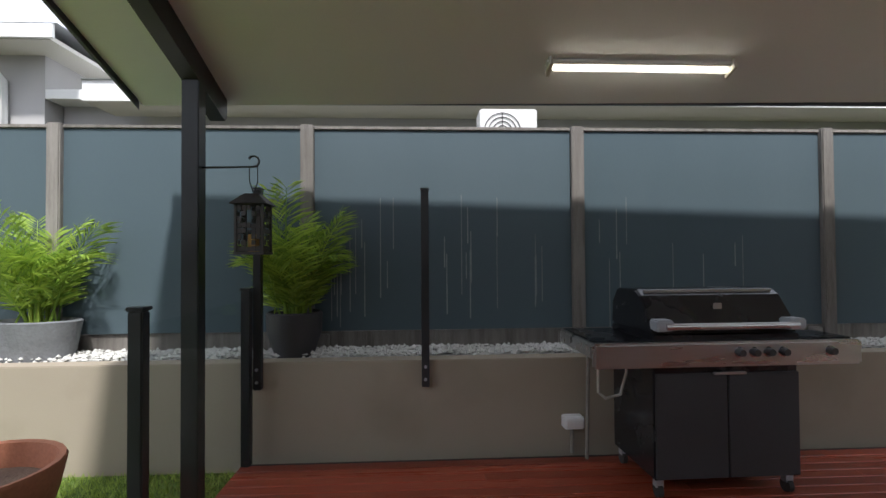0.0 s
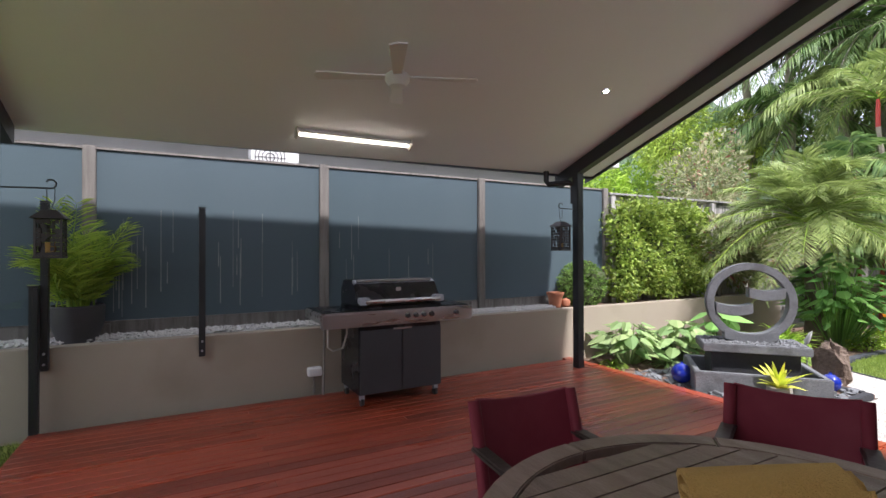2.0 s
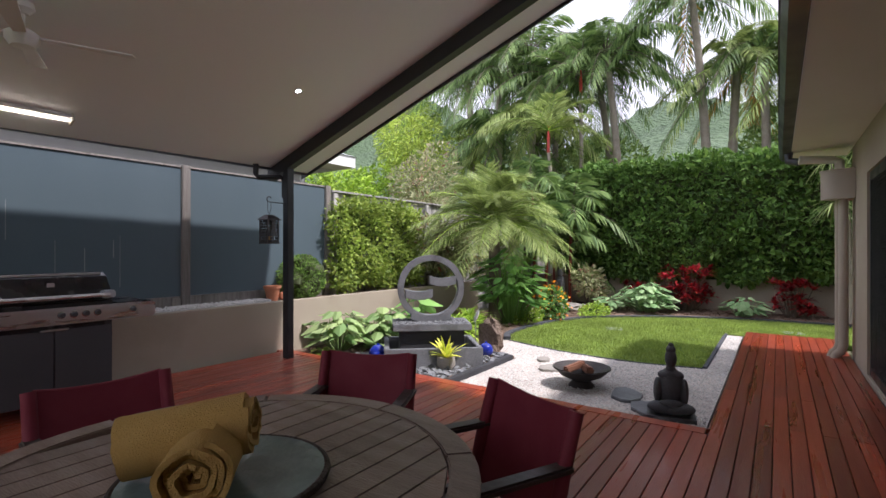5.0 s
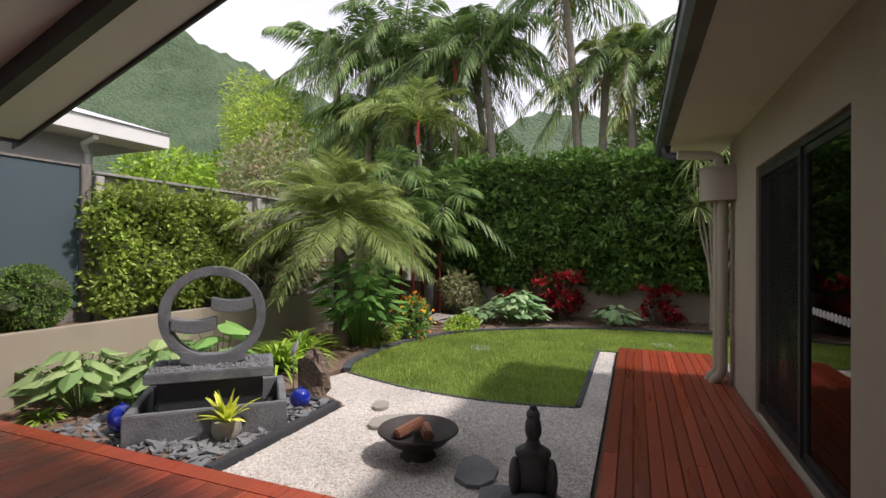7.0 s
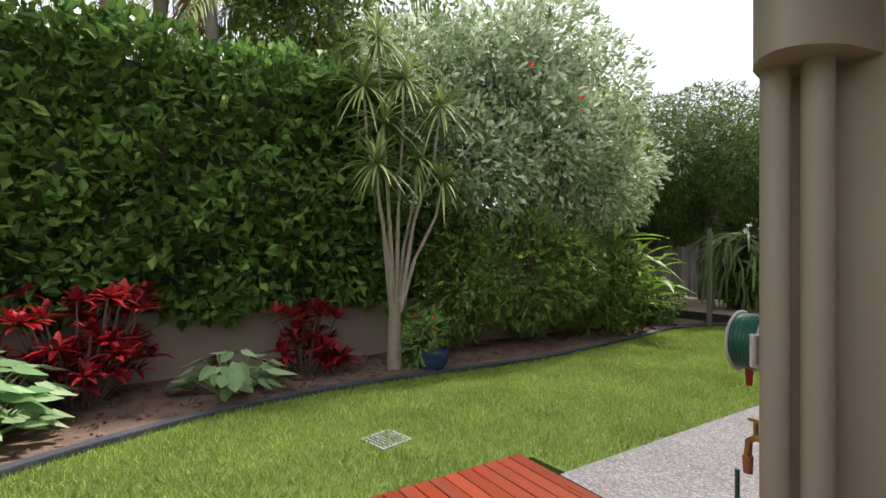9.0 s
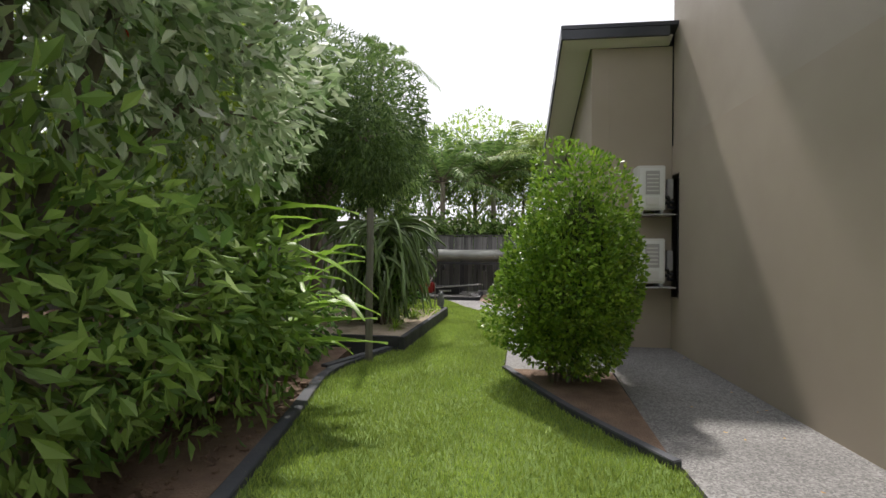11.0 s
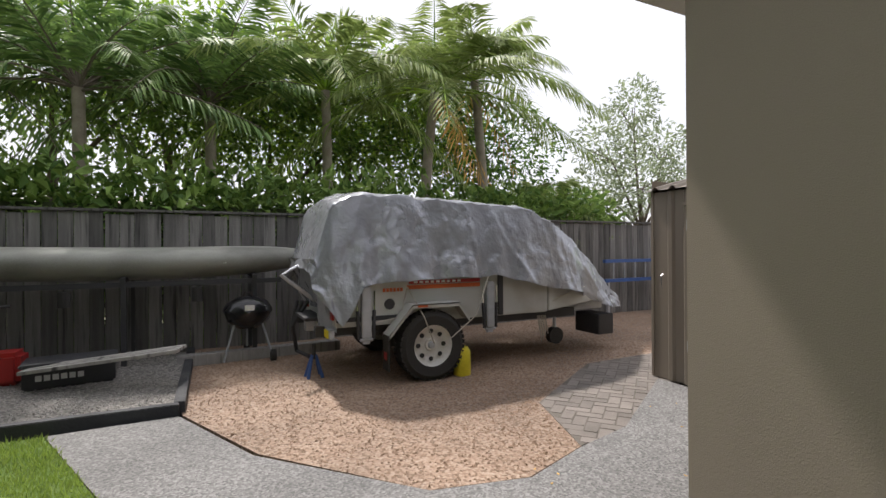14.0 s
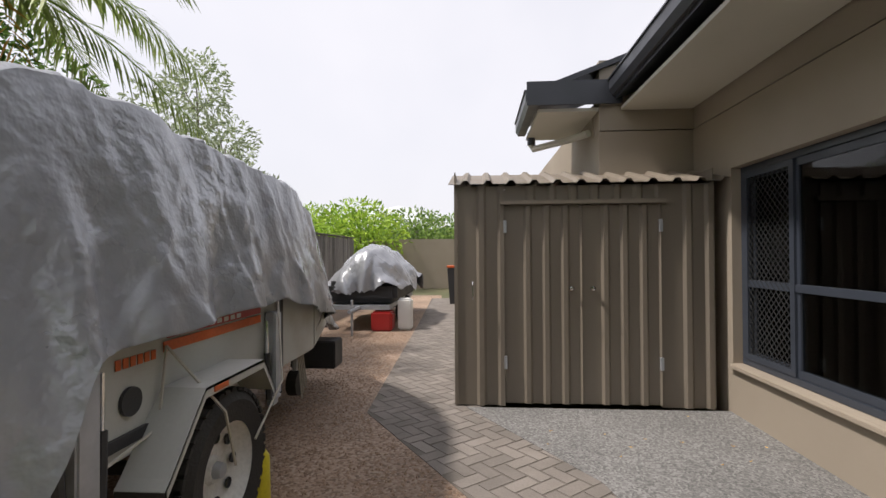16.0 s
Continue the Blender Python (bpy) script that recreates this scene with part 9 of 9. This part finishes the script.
grass("grass_west", [(-4, 1.5), (-1.06, 1.5), (-1.06, 3.4), (-4, 3.4)], 22000, 0.045, "short green lawn grass by the deck")

# fallen leaves on path and lawn
p = np.concatenate([scatter(rp, [(7.95, -2.7), (9.0, -2.7), (9.0, -6.5), (7.95, -10.4)], 25), scatter(rp, [(6.7, -13), (9.9, -13), (9.3, -13.9), (6.8, -14.7)], 25)])
g = Geo()
put_leaves(g, np.c_[p, np.full(len(p), -0.066)], np.c_[rp.normal(size=(len(p), 2)), np.zeros(len(p))], 0.03, 0.4, 0.1, rp, np.tile((0, 0, 1.0), (len(p), 1)))
tagged(g.obj("fallen_leaves", L_DEAD), "dry leaves fallen on the path", "leaves", kind="stuff")

# ---- deck boards ----
deck = structure(new("deck"), "red-oiled timber deck with narrow boards", "deck")
Geo().box(-1.03, -2.54, -0.15, 4.28, 3.415, -0.03).obj("deck_frame", SLEEPER, deck)
Geo().box(4.28, -2.54, -0.15, 9.25, -1.40, -0.03).obj("deck_frame", SLEEPER, deck)
PW, PITCH = 0.088, 0.093
rd_ = random.Random(5)
boards = {}
def board(x0, x1, y0, w=PW):
    L = round(x1 - x0, 3)
    key = (L, w)
    if key not in boards:
        e = 0.003
        g = Geo()
        prof = [(0, -0.028), (w, -0.028), (w, -e), (w - e, 0), (e, 0), (0, -e)]
        k = len(prof)
        g.add([(x, y, z) for x in (0, L) for y, z in prof], [tuple(range(k - 1, -1, -1)), tuple(range(k, 2 * k))] + [(i, (i + 1) % k, k + (i + 1) % k, k + i) for i in range(k)])
        boards[key] = g.mesh("board", DECK)
    o = new("board", boards[key])
    o.parent, o.matrix_basis = deck, pose(x0, y0, rd_.uniform(-0.001, 0.001))
y = -2.535
row = 0
while y + PW < 3.41:
    x1 = 9.26 if y < -1.45 else 4.165
    cuts = [-1.03] + ([1.55 + 1.1 * (row % 3 - 1)] if x1 < 5 else [0.9 + 0.7 * (row % 3), 4.6 + 0.9 * (row % 2)]) + [x1]
    for a, b in zip(cuts, cuts[1:]):
        board(a + 0.001, b - 0.002, y)
    y += PITCH
    row += 1
g = Geo()
for i in range(3):
    b0 = new("border_board", Geo().box(0, 0, -0.028, 0.118, 1.6, 0.0015).mesh("border_board", DECK) if i == 0 else bpy.data.meshes["border_board"])
    b0.parent, b0.matrix_basis = deck, pose(4.17, -1.40 + 1.603 * i, 0)
Geo().box(4.29, -1.41, -0.15, 4.305, 3.41, -0.004).obj("deck_fascia", DECK, deck)
Geo().box(4.306, -1.425, -0.15, 9.26, -1.41, -0.004).obj("deck_fascia", DECK, deck)

# ---- herringbone pavers ----
pave = structure(new("brick_paving"), "grey-brown herringbone brick paving beside the shed", "paving")
pave_poly = [(8.06, -14.88), (8.36, -14.06), (7.86, -14.18), (6.62, -14.94), (5.0, -15.06), (-3.0, -15.1), (-3.0, -16.1), (1.8, -15.88), (6.78, -15.70)]
Geo().prism(pave_poly, -0.2, -0.0775).obj("bedding_sand", SAND, pave)
bw, bl = 0.098, 0.196
pm = Geo().box(0.003, 0.003, -0.06, bl - 0.003, bw - 0.001, 0.0).mesh("brick", BRICK, bevel=0.004)
spots_ = []
ang = radians(40)
ca_, sa_ = math.cos(ang), math.sin(ang)
for i in range(-110, 40):
    for j in range(-110, 110):
        q = (i - j) % 4
        if q in (0, 3):
            t = 0 if q == 0 else 90
            u, v = bw * (i + (1 if t else 0)), bw * j
            x, y = 6.0 + u * ca_ - v * sa_, -15.3 + u * sa_ + v * ca_
            cx, cy = (0.098, 0.049) if t == 0 else (-0.049, 0.098)
            spots_.append((x + cx * ca_ - cy * sa_, y + cx * sa_ + cy * ca_, x, y, t))
sp_ = np.array(spots_)
k = inside(pave_poly, sp_[:, 0], sp_[:, 1]) | inside(pave_poly, sp_[:, 0], sp_[:, 1] - 0.13)
sp_ = sp_[k]
sp_ = sp_[np.argsort(-sp_[:, 0])]
edge_ = [(1.8, -15.88), (6.78, -15.70), (8.06, -14.88), (8.36, -14.06)]
def cut_poly(poly, a, b):
    """Keep what lies left of the line from a to b."""
    def off(p):
        return (b[0] - a[0]) * (p[1] - a[1]) - (b[1] - a[1]) * (p[0] - a[0])
    res = []
    for p, q in zip(poly, poly[1:] + poly[:1]):
        fp, fq = off(p), off(q)
        if fp >= 0:
            res.append(p)
        if fp * fq < 0:
            k_ = fp / (fp - fq)
            res.append((p[0] + (q[0] - p[0]) * k_, p[1] + (q[1] - p[1]) * k_))
    return res
rest, count_ = Geo(), 0
for mx, my, x, y, t in sp_:
    z_ = -0.0745 + rd_.uniform(-0.001, 0.001)
    m = pose(x, y, z_, 0, 0, 40 + t)
    whole = [tuple((m @ Vector((u, v, 0)))[:2]) for u, v in ((0.003, 0.003), (bl - 0.003, 0.003), (bl - 0.003, bw - 0.001), (0.003, bw - 0.001))]
    shape = whole
    for a, b in zip(edge_, edge_[1:]):
        shape = cut_poly(shape, a, b) if len(shape) > 2 else []
    if len(shape) < 3:
        continue
    count_ += 1
    if shape == whole and count_ <= 300:
        o = new("brick", pm)
        o.parent, o.matrix_basis = pave, m
    elif shape == whole:
        rest.box(0.003, 0.003, -0.02, bl - 0.003, bw - 0.001, 0.0, m)
    else:
        rest.prism(shape, z_ - 0.02, z_)
tagged(rest.obj("far_bricks", BRICK, pave), kind="stuff")
